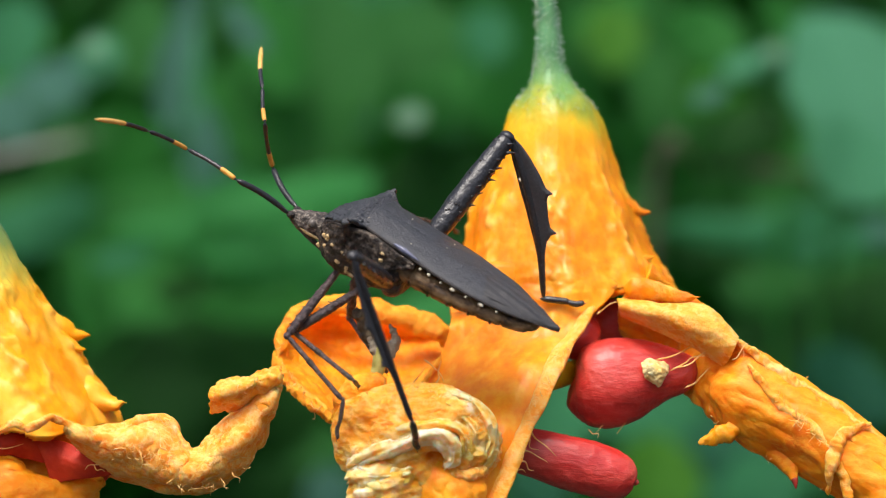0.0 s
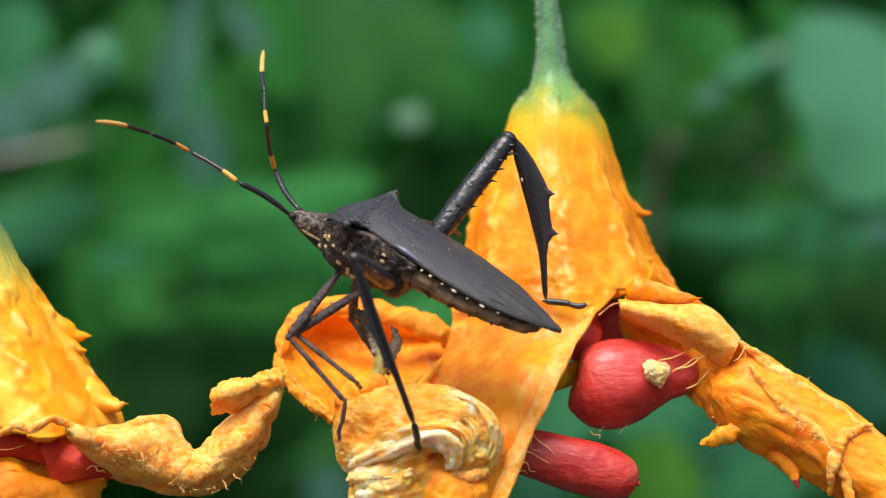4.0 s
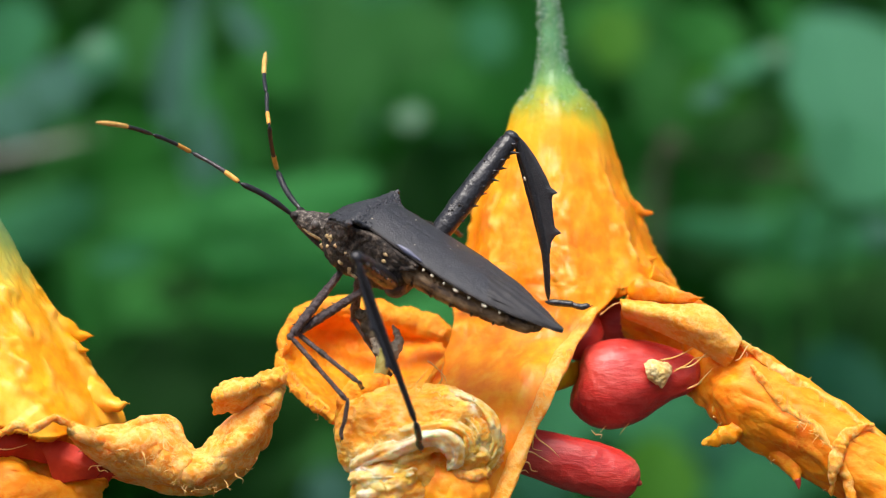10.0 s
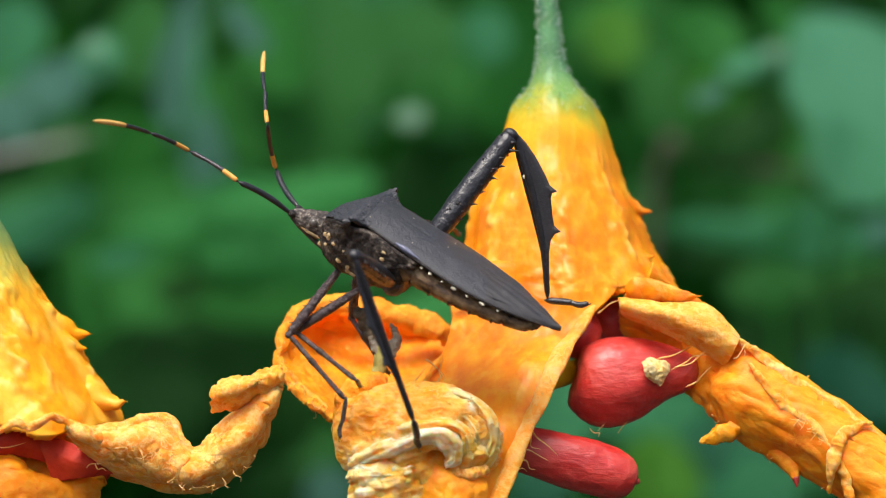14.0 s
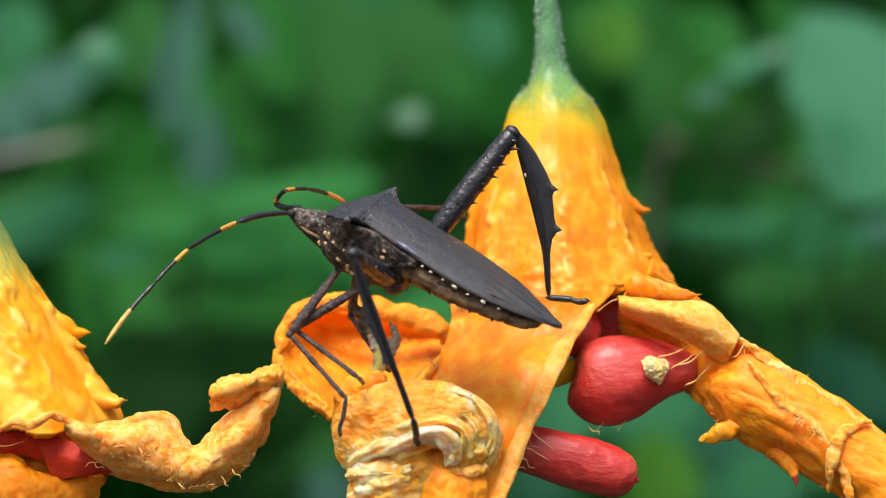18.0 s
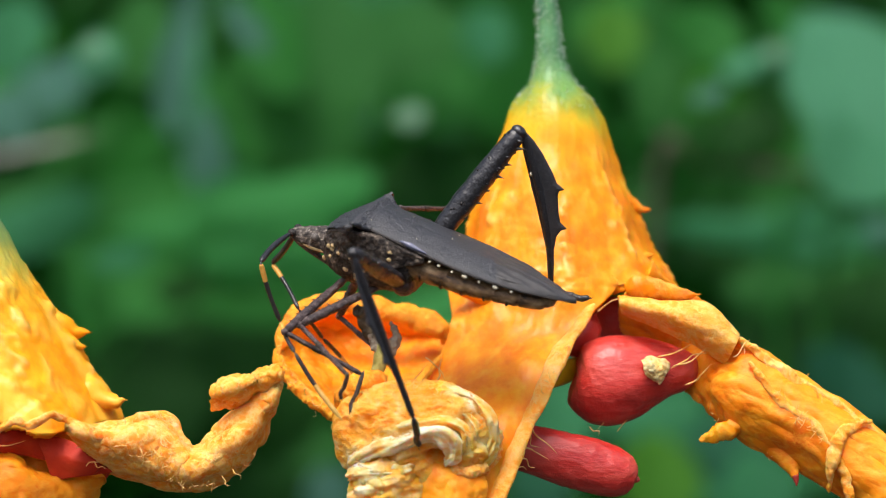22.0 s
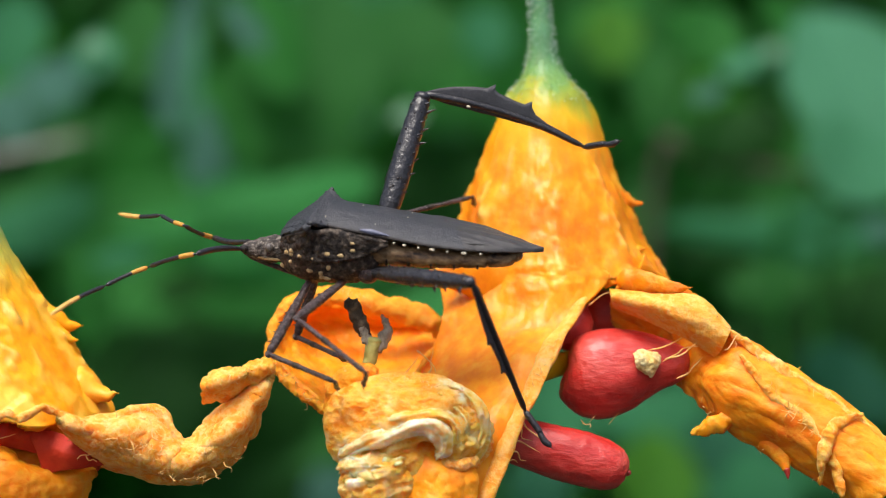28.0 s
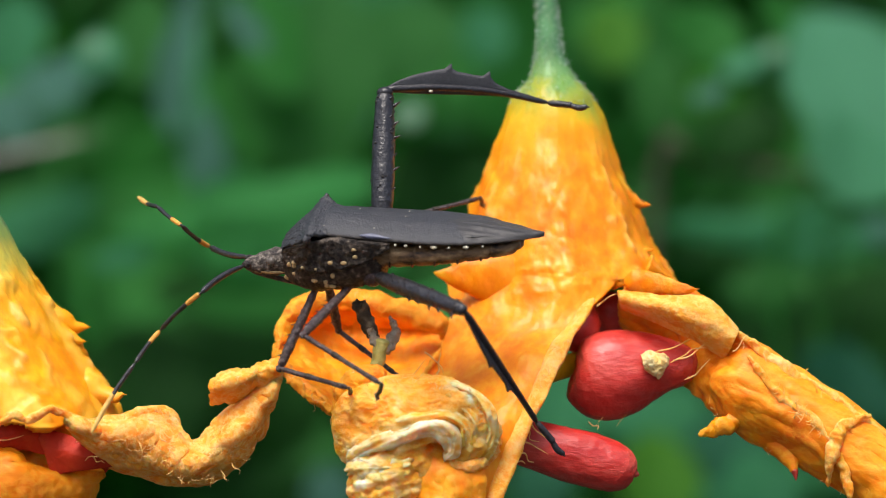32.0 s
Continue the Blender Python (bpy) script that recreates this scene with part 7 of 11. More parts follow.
    walk(limbs["far_hind"][2], [
        (0, bone(-14.82, -11.4, -3.91, -18.13, -12.68, -2.84)),
        (17, bone(-15.73, -9.3, -2.68, -19.03, -9.85, -1.12)),
        (17.2, bone(-15.74, -9.27, -2.66, -19.04, -9.81, -1.09)),
        (17.4, bone(-15.75, -9.24, -2.65, -19.05, -9.77, -1.07)),
        (17.6, bone(-15.76, -9.21, -2.61, -19.06, -9.7, -1.02)),
        (17.8, bone(-15.77, -9.08, -2.46, -19.08, -9.5, -0.86)),
        (18, bone(-15.8, -8.89, -2.28, -19.11, -9.23, -0.67)),
        (18.2, bone(-15.85, -8.59, -2.04, -19.16, -8.84, -0.42)),
        (18.4, bone(-15.92, -8.12, -1.72, -19.24, -8.29, -0.09)),
        (18.6, bone(-15.85, -8.19, -1.89, -19.18, -8.35, -0.29)),
        (18.8, bone(-15.78, -8.25, -2.06, -19.12, -8.4, -0.49)),
        (19, bone(-15.66, -8.51, -2.34, -19.02, -8.66, -0.8)),
        (19.5, bone(-15.39, -8.99, -2.98, -18.78, -9.14, -1.5)),
        (20, bone(-15.13, -9.3, -3.54, -18.55, -9.45, -2.13)),
        (20.5, bone(-15.15, -8.92, -3.29, -18.61, -8.97, -1.97)),
        (21, bone(-14.97, -9.26, -3.45, -18.47, -9.26, -2.26)),
        (21.5, bone(-15.2, -9.05, -3.53, -18.72, -8.87, -2.41)),
        (22, bone(-15.43, -8.83, -3.62, -18.96, -8.48, -2.57)),
        (22.2, bone(-15.37, -8.44, -3.8, -18.93, -8.11, -2.84)),
        (22.4, bone(-15.3, -8.05, -3.98, -18.88, -7.74, -3.11)),
        (22.7, bone(-15.41, -7.76, -4.35, -19.02, -7.53, -3.56)),
        (23, bone(-15.52, -7.47, -4.73, -19.15, -7.32, -4.03)),
        (23.3, bone(-15.48, -7.89, -4.76, -19.14, -7.91, -4.23)),
        (23.6, bone(-15.43, -8.3, -4.77, -19.11, -8.55, -4.43)),
        (24, bone(-15.38, -8.83, -4.76, -18.98, -9.67, -4.77)),
        (24.5, bone(-15.63, -8.29, -4.55, -19.31, -8.4, -4.22)),
        (25, bone(-15.69, -8.65, -4.67, -19.35, -8.39, -4.15)),
        (25.25, bone(-15.63, -9.09, -5.07, -19.28, -8.96, -4.49)),
        (25.5, bone(-15.63, -9.22, -5.35, -19.27, -9.22, -4.71)),
        (25.8, bone(-16.21, -8.56, -4.99, -19.87, -8.32, -4.48)),
        (26.2, bone(-17.04, -7.3, -4.37, -20.69, -6.78, -4.06)),
        (26.5, bone(-17.47, -7.52, -4.4, -21.12, -6.91, -4.28)),
        (26.9, bone(-18.07, -7.73, -4.42, -21.7, -7.03, -4.57)),
        (27.2, bone(-18.53, -7.83, -4.43, -22.14, -7.09, -4.79)),
        (27.5, bone(-19, -7.88, -4.42, -22.58, -7.13, -5.01)),
        (27.6, bone(-20.33, -10.2, -2, -23.73, -9.09, -1.06)),
        (27.7, bone(-20.73, -12.64, 0.46, -24.01, -13.44, 1.96)),
        (27.8, bone(-21.64, -12.53, 3.37, -25.01, -12.26, 4.88)),
        (27.9, bone(-21.4, -13.6, 4.31, -24.62, -12.66, 5.87)),
        (28, bone(-21.23, -13.39, 5.73, -24.28, -11.96, 7.25)),
        (28.2, bone(-17.85, -17.55, 5.72, -21.32, -16.46, 6.4)),
        (28.4, bone(-17, -16.5, 8.2, -20.52, -15.43, 8.59)),
        (28.7, bone(-17.71, -16.52, 7.44, -21.22, -15.42, 7.82)),
        (29, bone(-18.41, -16.46, 6.67, -21.92, -15.33, 7.05)),
        (29.6, bone(-18.49, -16.35, 6.66, -22.01, -15.25, 6.98)),
        (30, bone(-18.55, -16.28, 6.65, -22.07, -15.19, 6.94)),
        (31, bone(-18.68, -16.08, 6.62, -22.23, -15.05, 6.84)),
        (32, bone(-18.82, -15.86, 6.61, -22.39, -14.89, 6.74))])
    walk(limbs["near_fore"][0], [
        (0, bone(-0.11, 1.6, -4.06, 0, 7.93, -9.11)),
        (17, bone(-0.11, 1.6, -4.06, -0.09, 7.99, -9.03)),
        (17.2, bone(-0.11, 1.6, -4.06, -0.1, 7.99, -9.03)),
        (17.4, bone(-0.11, 1.6, -4.06, -0.1, 7.99, -9.03)),
        (17.6, bone(-0.11, 1.6, -4.06, -0.12, 7.98, -9.04)),
        (17.8, bone(-0.11, 1.6, -4.06, -0.1, 7.96, -9.07)),
        (18, bone(-0.11, 1.6, -4.06, -0.08, 7.93, -9.11)),
        (18.2, bone(-0.11, 1.6, -4.06, -0.07, 7.91, -9.14)),
        (18.4, bone(-0.11, 1.6, -4.06, -0.05, 7.88, -9.17)),
        (18.6, bone(-0.11, 1.6, -4.06, -0.01, 7.89, -9.16)),
        (18.8, bone(-0.11, 1.6, -4.06, 0.02, 7.9, -9.14)),
        (19, bone(-0.11, 1.6, -4.06, 0.07, 7.91, -9.13)),
        (19.5, bone(-0.11, 1.6, -4.06, -0.41, 8.42, -8.41)),
        (20, bone(-0.11, 1.6, -4.06, -0.85, 8.74, -7.81)),
        (20.5, bone(-0.11, 1.6, -4.06, -0.59, 8.71, -7.9)),
        (21, bone(-0.11, 1.6, -4.06, -0.34, 8.67, -8)),
        (21.5, bone(-0.11, 1.6, -4.06, 0.9, 8.58, -8.05)),
        (22, bone(-0.11, 1.6, -4.06, 2.24, 8.15, -8.21)),
        (22.2, bone(-0.11, 1.6, -4.06, 2.69, 8.04, -8.1)),
        (22.4, bone(-0.11, 1.6, -4.06, 3.13, 7.9, -7.99)),
        (22.7, bone(-0.11, 1.6, -4.06, 3.42, 7.79, -7.91)),
        (23, bone(-0.11, 1.6, -4.06, 3.71, 7.66, -7.84)),
        (23.3, bone(-0.11, 1.6, -4.06, 3.62, 7.63, -7.97)),
        (23.6, bone(-0.11, 1.6, -4.06, 3.54, 7.59, -8.11)),
        (24, bone(-0.11, 1.6, -4.06, 3.43, 7.52, -8.3)),
        (24.5, bone(-0.11, 1.6, -4.06, 3.03, 7.92, -8.03)),
        (25, bone(-0.11, 1.6, -4.06, 2.72, 8.18, -7.83)),
        (25.25, bone(-0.11, 1.6, -4.06, 2.87, 7.97, -8.07)),
        (25.5, bone(-0.11, 1.6, -4.06, 3.02, 7.71, -8.35)),
        (25.8, bone(-0.11, 1.6, -4.06, 2.97, 7.89, -8.12)),
        (26.2, bone(-0.11, 1.6, -4.06, 2.92, 8.09, -7.84)),
        (26.5, bone(-0.11, 1.6, -4.06, 2.88, 8.22, -7.64)),
        (26.9, bone(-0.11, 1.6, -4.06, 2.09, 8.1, -8.35)),
        (27.2, bone(-0.11, 1.6, -4.06, 1.58, 7.77, -9.03)),
        (27.5, bone(-0.11, 1.6, -4.06, 1.18, 7.06, -9.9)),
        (27.6, bone(-0.11, 1.6, -4.06, 1.45, 7.15, -9.75)),
        (27.7, bone(-0.11, 1.6, -4.06, 1.73, 7.2, -9.61)),
        (27.8, bone(-0.11, 1.6, -4.06, 2, 7.24, -9.47)),
        (27.9, bone(-0.11, 1.6, -4.06, 2.11, 7.13, -9.55)),
        (28, bone(-0.11, 1.6, -4.06, 2.21, 6.99, -9.64)),
        (28.2, bone(-0.11, 1.6, -4.06, 2.33, 6.72, -9.84)),
        (28.4, bone(-0.11, 1.6, -4.06, 2.49, 6.3, -10.12)),
        (28.7, bone(-0.11, 1.6, -4.06, 2.26, 6.66, -9.92)),
        (29, bone(-0.11, 1.6, -4.06, 2.07, 6.87, -9.81)),
        (29.6, bone(-0.11, 1.6, -4.06, 2.19, 6.77, -9.85)),
        (30, bone(-0.11, 1.6, -4.06, 2.27, 6.69, -9.89)),
        (31, bone(-0.11, 1.6, -4.06, 2.49, 6.45, -10)),
        (32, bone(-0.11, 1.6, -4.06, 2.76, 5.96, -10.25))])
    walk(limbs["near_fore"][1], [
        (0, bone(0, 7.93, -9.11, -7.29, 9.18, -10.86)),
        (17, bone(-0.09, 7.99, -9.03, -7.38, 9.02, -10.95)),
        (17.2, bone(-0.1, 7.99, -9.03, -7.38, 9.02, -10.96)),
        (17.4, bone(-0.1, 7.99, -9.03, -7.38, 9.01, -10.96)),
        (17.6, bone(-0.12, 7.98, -9.04, -7.4, 9.06, -10.91)),
        (17.8, bone(-0.1, 7.96, -9.07, -7.39, 9.17, -10.84)),
        (18, bone(-0.08, 7.93, -9.11, -7.38, 9.27, -10.77)),
        (18.2, bone(-0.07, 7.91, -9.14, -7.36, 9.35, -10.72)),
        (18.4, bone(-0.05, 7.88, -9.17, -7.34, 9.43, -10.67)),
        (18.6, bone(-0.01, 7.89, -9.16, -7.3, 9.5, -10.61)),
        (18.8, bone(0.02, 7.9, -9.14, -7.25, 9.57, -10.56)),
        (19, bone(0.07, 7.91, -9.13, -7.21, 9.62, -10.51)),
        (19.5, bone(-0.41, 8.42, -8.41, -7.43, 11.33, -8.56)),
        (20, bone(-0.85, 8.74, -7.81, -7.52, 12.3, -7.05)),
        (20.5, bone(-0.59, 8.71, -7.9, -7.57, 11.59, -7.05)),
        (21, bone(-0.34, 8.67, -8, -7.6, 10.74, -7.12)),
        (21.5, bone(0.9, 8.58, -8.05, -6.62, 9.63, -8.07)),
        (22, bone(2.24, 8.15, -8.21, -5.06, 6.84, -9.89)),
        (22.2, bone(2.69, 8.04, -8.1, -4.86, 8.78, -8.67)),
        (22.4, bone(3.13, 7.9, -7.99, -4.23, 9.77, -8)),
        (22.7, bone(3.42, 7.79, -7.91, -3.95, 9.63, -7.99)),
        (23, bone(3.71, 7.66, -7.84, -3.67, 9.46, -7.99)),
        (23.3, bone(3.62, 7.63, -7.97, -3.75, 9.47, -8.1)),
        (23.6, bone(3.54, 7.59, -8.11, -3.83, 9.46, -8.21)),
        (24, bone(3.43, 7.52, -8.3, -3.93, 9.42, -8.39)),
        (24.5, bone(3.03, 7.92, -8.03, -4.08, 10.47, -8.85)),
        (25, bone(2.72, 8.18, -7.83, -4.09, 11.13, -9.49)),
        (25.25, bone(2.87, 7.97, -8.07, -3.95, 10.9, -9.72)),
        (25.5, bone(3.02, 7.71, -8.35, -3.8, 10.62, -10)),
        (25.8, bone(2.97, 7.89, -8.12, -3.81, 10.94, -9.68)),
        (26.2, bone(2.92, 8.09, -7.84, -3.82, 11.3, -9.29)),
        (26.5, bone(2.88, 8.22, -7.64, -3.82, 11.55, -9)),
        (26.9, bone(2.09, 8.1, -8.35, -4.45, 11.86, -9.29)),
        (27.2, bone(1.58, 7.77, -9.03, -4.83, 11.79, -9.67)),
        (27.5, bone(1.18, 7.06, -9.9, -5.11, 11.31, -10.26)),
        (27.6, bone(1.45, 7.15, -9.75, -4.97, 11.2, -9.73)),
        (27.7, bone(1.73, 7.2, -9.61, -4.83, 11.03, -9.23)),
        (27.8, bone(2, 7.24, -9.47, -4.69, 10.77, -8.77)),
        (27.9, bone(2.11, 7.13, -9.55, -4.57, 10.72, -9.07)),
        (28, bone(2.21, 6.99, -9.64, -4.45, 10.63, -9.39)),
        (28.2, bone(2.33, 6.72, -9.84, -4.35, 10.34, -9.49)),
        (28.4, bone(2.49, 6.3, -10.12, -4.2, 9.88, -9.68)),
        (28.7, bone(2.26, 6.66, -9.92, -4.48, 10.16, -9.66)),
        (29, bone(2.07, 6.87, -9.81, -4.72, 10.29, -9.74)),
        (29.6, bone(2.19, 6.77, -9.85, -4.58, 10.22, -9.72)),
        (30, bone(2.27, 6.69, -9.89, -4.49, 10.16, -9.71)),
        (31, bone(2.49, 6.45, -10, -4.25, 9.96, -9.72)),
        (32, bone(2.76, 5.96, -10.25, -3.96, 9.5, -9.88))])
    walk(limbs["near_fore"][2], [
        (0, bone(-7.29, 9.18, -10.86, -8.35, 9.89, -14.01)),
        (17, bone(-7.38, 9.02, -10.95, -8.5, 9.89, -14.04)),
        (17.2, bone(-7.38, 9.02, -10.96, -8.51, 9.89, -14.04)),
        (17.4, bone(-7.38, 9.01, -10.96, -8.51, 9.89, -14.04)),
        (17.6, bone(-7.4, 9.06, -10.91, -8.51, 9.91, -14.01)),
        (17.8, bone(-7.39, 9.17, -10.84, -8.46, 9.92, -13.97)),
        (18, bone(-7.38, 9.27, -10.77, -8.41, 9.94, -13.94)),
        (18.2, bone(-7.36, 9.35, -10.72, -8.36, 9.95, -13.92)),
        (18.4, bone(-7.34, 9.43, -10.67, -8.3, 9.95, -13.89)),
        (18.6, bone(-7.3, 9.5, -10.61, -8.21, 10, -13.85)),
        (18.8, bone(-7.25, 9.57, -10.56, -8.12, 10.05, -13.81)),
        (19, bone(-7.21, 9.62, -10.51, -8.03, 10.09, -13.77)),
        (19.5, bone(-7.43, 11.33, -8.56, -8.11, 12.35, -11.73)),
        (20, bone(-7.52, 12.3, -7.05, -8.19, 14.18, -9.8)),
        (20.5, bone(-7.57, 11.59, -7.05, -8, 13.13, -10.05)),
        (21, bone(-7.6, 10.74, -7.12, -7.75, 11.85, -10.33)),
        (21.5, bone(-6.62, 9.63, -8.07, -6.68, 10.72, -11.29)),
        (22, bone(-5.06, 6.84, -9.89, -5.26, 8.18, -13)),
        (22.2, bone(-4.86, 8.78, -8.67, -4.63, 9.4, -12.01)),
        (22.4, bone(-4.23, 9.77, -8, -3.84, 10, -11.37)),
        (22.7, bone(-3.95, 9.63, -7.99, -3.46, 9.69, -11.35)),
        (23, bone(-3.67, 9.46, -7.99, -3.07, 9.37, -11.34)),
        (23.3, bone(-3.75, 9.47, -8.1, -3.15, 9.29, -11.44)),
        (23.6, bone(-3.83, 9.46, -8.21, -3.22, 9.2, -11.55)),
        (24, bone(-3.93, 9.42, -8.39, -3.31, 9.05, -11.71)),
        (24.5, bone(-4.08, 10.47, -8.85, -3.47, 9.77, -12.12)),
        (25, bone(-4.09, 11.13, -9.49, -3.51, 10.14, -12.69)),
        (25.25, bone(-3.95, 10.9, -9.72, -3.37, 9.9, -12.92)),
        (25.5, bone(-3.8, 10.62, -10, -3.23, 9.61, -13.2)),
        (25.8, bone(-3.81, 10.94, -9.68, -3.46, 9.62, -12.8)),
        (26.2, bone(-3.82, 11.3, -9.29, -3.79, 9.66, -12.26)),
        (26.5, bone(-3.82, 11.55, -9, -4.04, 9.71, -11.86)),
        (26.9, bone(-4.45, 11.86, -9.29, -4.53, 9.6, -11.82)),
        (27.2, bone(-4.83, 11.79, -9.67, -4.83, 9.26, -11.93)),
        (27.5, bone(-5.11, 11.31, -10.26, -5.05, 8.54, -12.24)),
        (27.6, bone(-4.97, 11.2, -9.73, -4.91, 8.44, -11.7)),
        (27.7, bone(-4.83, 11.03, -9.23, -4.76, 8.25, -11.2)),
        (27.8, bone(-4.69, 10.77, -8.77, -4.61, 7.99, -10.74)),
        (27.9, bone(-4.57, 10.72, -9.07, -4.46, 7.98, -11.08)),
        (28, bone(-4.45, 10.63, -9.39, -4.3, 7.92, -11.45)),
        (28.2, bone(-4.35, 10.34, -9.49, -4.16, 7.62, -11.53)),
        (28.4, bone(-4.2, 9.88, -9.68, -4, 7.16, -11.71)),
        (28.7, bone(-4.48, 10.16, -9.66, -4.28, 7.47, -11.74)),
        (29, bone(-4.72, 10.29, -9.74, -4.52, 7.64, -11.87)),
        (29.6, bone(-4.58, 10.22, -9.72, -4.38, 7.58, -11.85)),
        (30, bone(-4.49, 10.16, -9.71, -4.29, 7.52, -11.85)),
        (31, bone(-4.25, 9.96, -9.72, -4.04, 7.33, -11.86)),
        (32, bone(-3.96, 9.5, -9.88, -3.75, 6.87, -12.02))])
    walk(limbs["near_mid"][0], [
        (0, bone(-3.33, 1.7, -3.69, 0.07, 6.67, -9.26)),
        (17, bone(-3.33, 1.7, -3.69, 0.03, 6.67, -9.28)),
        (17.4, bone(-3.33, 1.7, -3.69, 0.03, 6.67, -9.28)),
        (17.6, bone(-3.33, 1.7, -3.69, 0.05, 6.66, -9.27)),
        (17.8, bone(-3.33, 1.7, -3.69, 0.15, 6.6, -9.26)),
        (18, bone(-3.33, 1.7, -3.69, 0.24, 6.54, -9.26)),
        (18.2, bone(-3.33, 1.7, -3.69, 0.22, 6.8, -9.04)),
        (18.4, bone(-3.33, 1.7, -3.69, 0.21, 7.02, -8.83)),
        (18.6, bone(-3.33, 1.7, -3.69, 0.27, 7.11, -8.68)),
        (18.8, bone(-3.33, 1.7, -3.69, 0.34, 7.2, -8.54)),
        (19, bone(-3.33, 1.7, -3.69, 0.41, 7.27, -8.41)),
        (19.5, bone(-3.33, 1.7, -3.69, 0.93, 7.36, -7.82)),
        (20, bone(-3.33, 1.7, -3.69, 1.68, 6.85, -7.64)),
        (20.5, bone(-3.33, 1.7, -3.69, 1.57, 7.42, -6.93)),
        (21, bone(-3.33, 1.7, -3.69, 1.6, 7.61, -6.52)),
        (21.5, bone(-3.33, 1.7, -3.69, 1.49, 7.46, -6.99)),
        (22, bone(-3.33, 1.7, -3.69, 1.47, 7.08, -7.59)),
        (22.2, bone(-3.33, 1.7, -3.69, 1.32, 8.29, -5.14)),
        (22.4, bone(-3.33, 1.7, -3.69, 1.5, 8.32, -3.41)),
        (22.7, bone(-3.33, 1.7, -3.69, 0.65, 8.86, -3.93)),
        (23, bone(-3.33, 1.7, -3.69, -0.03, 9.15, -4.64)),
        (23.3, bone(-3.33, 1.7, -3.69, -0.02, 9.1, -4.93)),
        (23.6, bone(-3.33, 1.7, -3.69, -0.01, 9.04, -5.21)),
        (24, bone(-3.33, 1.7, -3.69, 0.02, 8.93, -5.6)),
        (24.5, bone(-3.33, 1.7, -3.69, 0.31, 8.71, -5.9)),
        (25, bone(-3.33, 1.7, -3.69, 0.57, 8.46, -6.22)),
        (25.25, bone(-3.33, 1.7, -3.69, 0.54, 8.5, -6.16)),
        (25.5, bone(-3.33, 1.7, -3.69, 0.5, 8.53, -6.1)),
        (25.8, bone(-3.33, 1.7, -3.69, 0.32, 8.66, -6.04)),
        (26.2, bone(-3.33, 1.7, -3.69, 0.08, 8.8, -5.97)),
        (26.5, bone(-3.33, 1.7, -3.69, -0.09, 8.89, -5.93)),
        (26.9, bone(-3.33, 1.7, -3.69, -0.32, 9, -5.89)),
        (27.2, bone(-3.33, 1.7, -3.69, -0.48, 9.07, -5.88)),
        (27.5, bone(-3.33, 1.7, -3.69, -0.63, 9.13, -5.87)),
        (27.6, bone(-3.33, 1.7, -3.69, -0.51, 9.12, -5.74)),
        (27.7, bone(-3.33, 1.7, -3.69, -0.39, 9.11, -5.61)),
        (27.8, bone(-3.33, 1.7, -3.69, -0.28, 9.1, -5.49)),
        (27.9, bone(-3.33, 1.7, -3.69, -0.41, 9.23, -5.1)),
        (28, bone(-3.33, 1.7, -3.69, -0.53, 9.34, -4.72)),
        (28.2, bone(-3.33, 1.7, -3.69, -0.36, 9.24, -4.96)),
        (28.4, bone(-3.33, 1.7, -3.69, -0.18, 9.12, -5.2)),
        (28.7, bone(-3.33, 1.7, -3.69, -0.37, 9.17, -5.34)),
        (29, bone(-3.33, 1.7, -3.69, -0.55, 9.19, -5.51)),
        (29.6, bone(-3.33, 1.7, -3.69, -0.45, 9.17, -5.45)),
        (30, bone(-3.33, 1.7, -3.69, -0.39, 9.16, -5.4)),
        (31, bone(-3.33, 1.7, -3.69, -0.23, 9.12, -5.3)),
        (32, bone(-3.33, 1.7, -3.69, -0.08, 9.08, -5.19))])
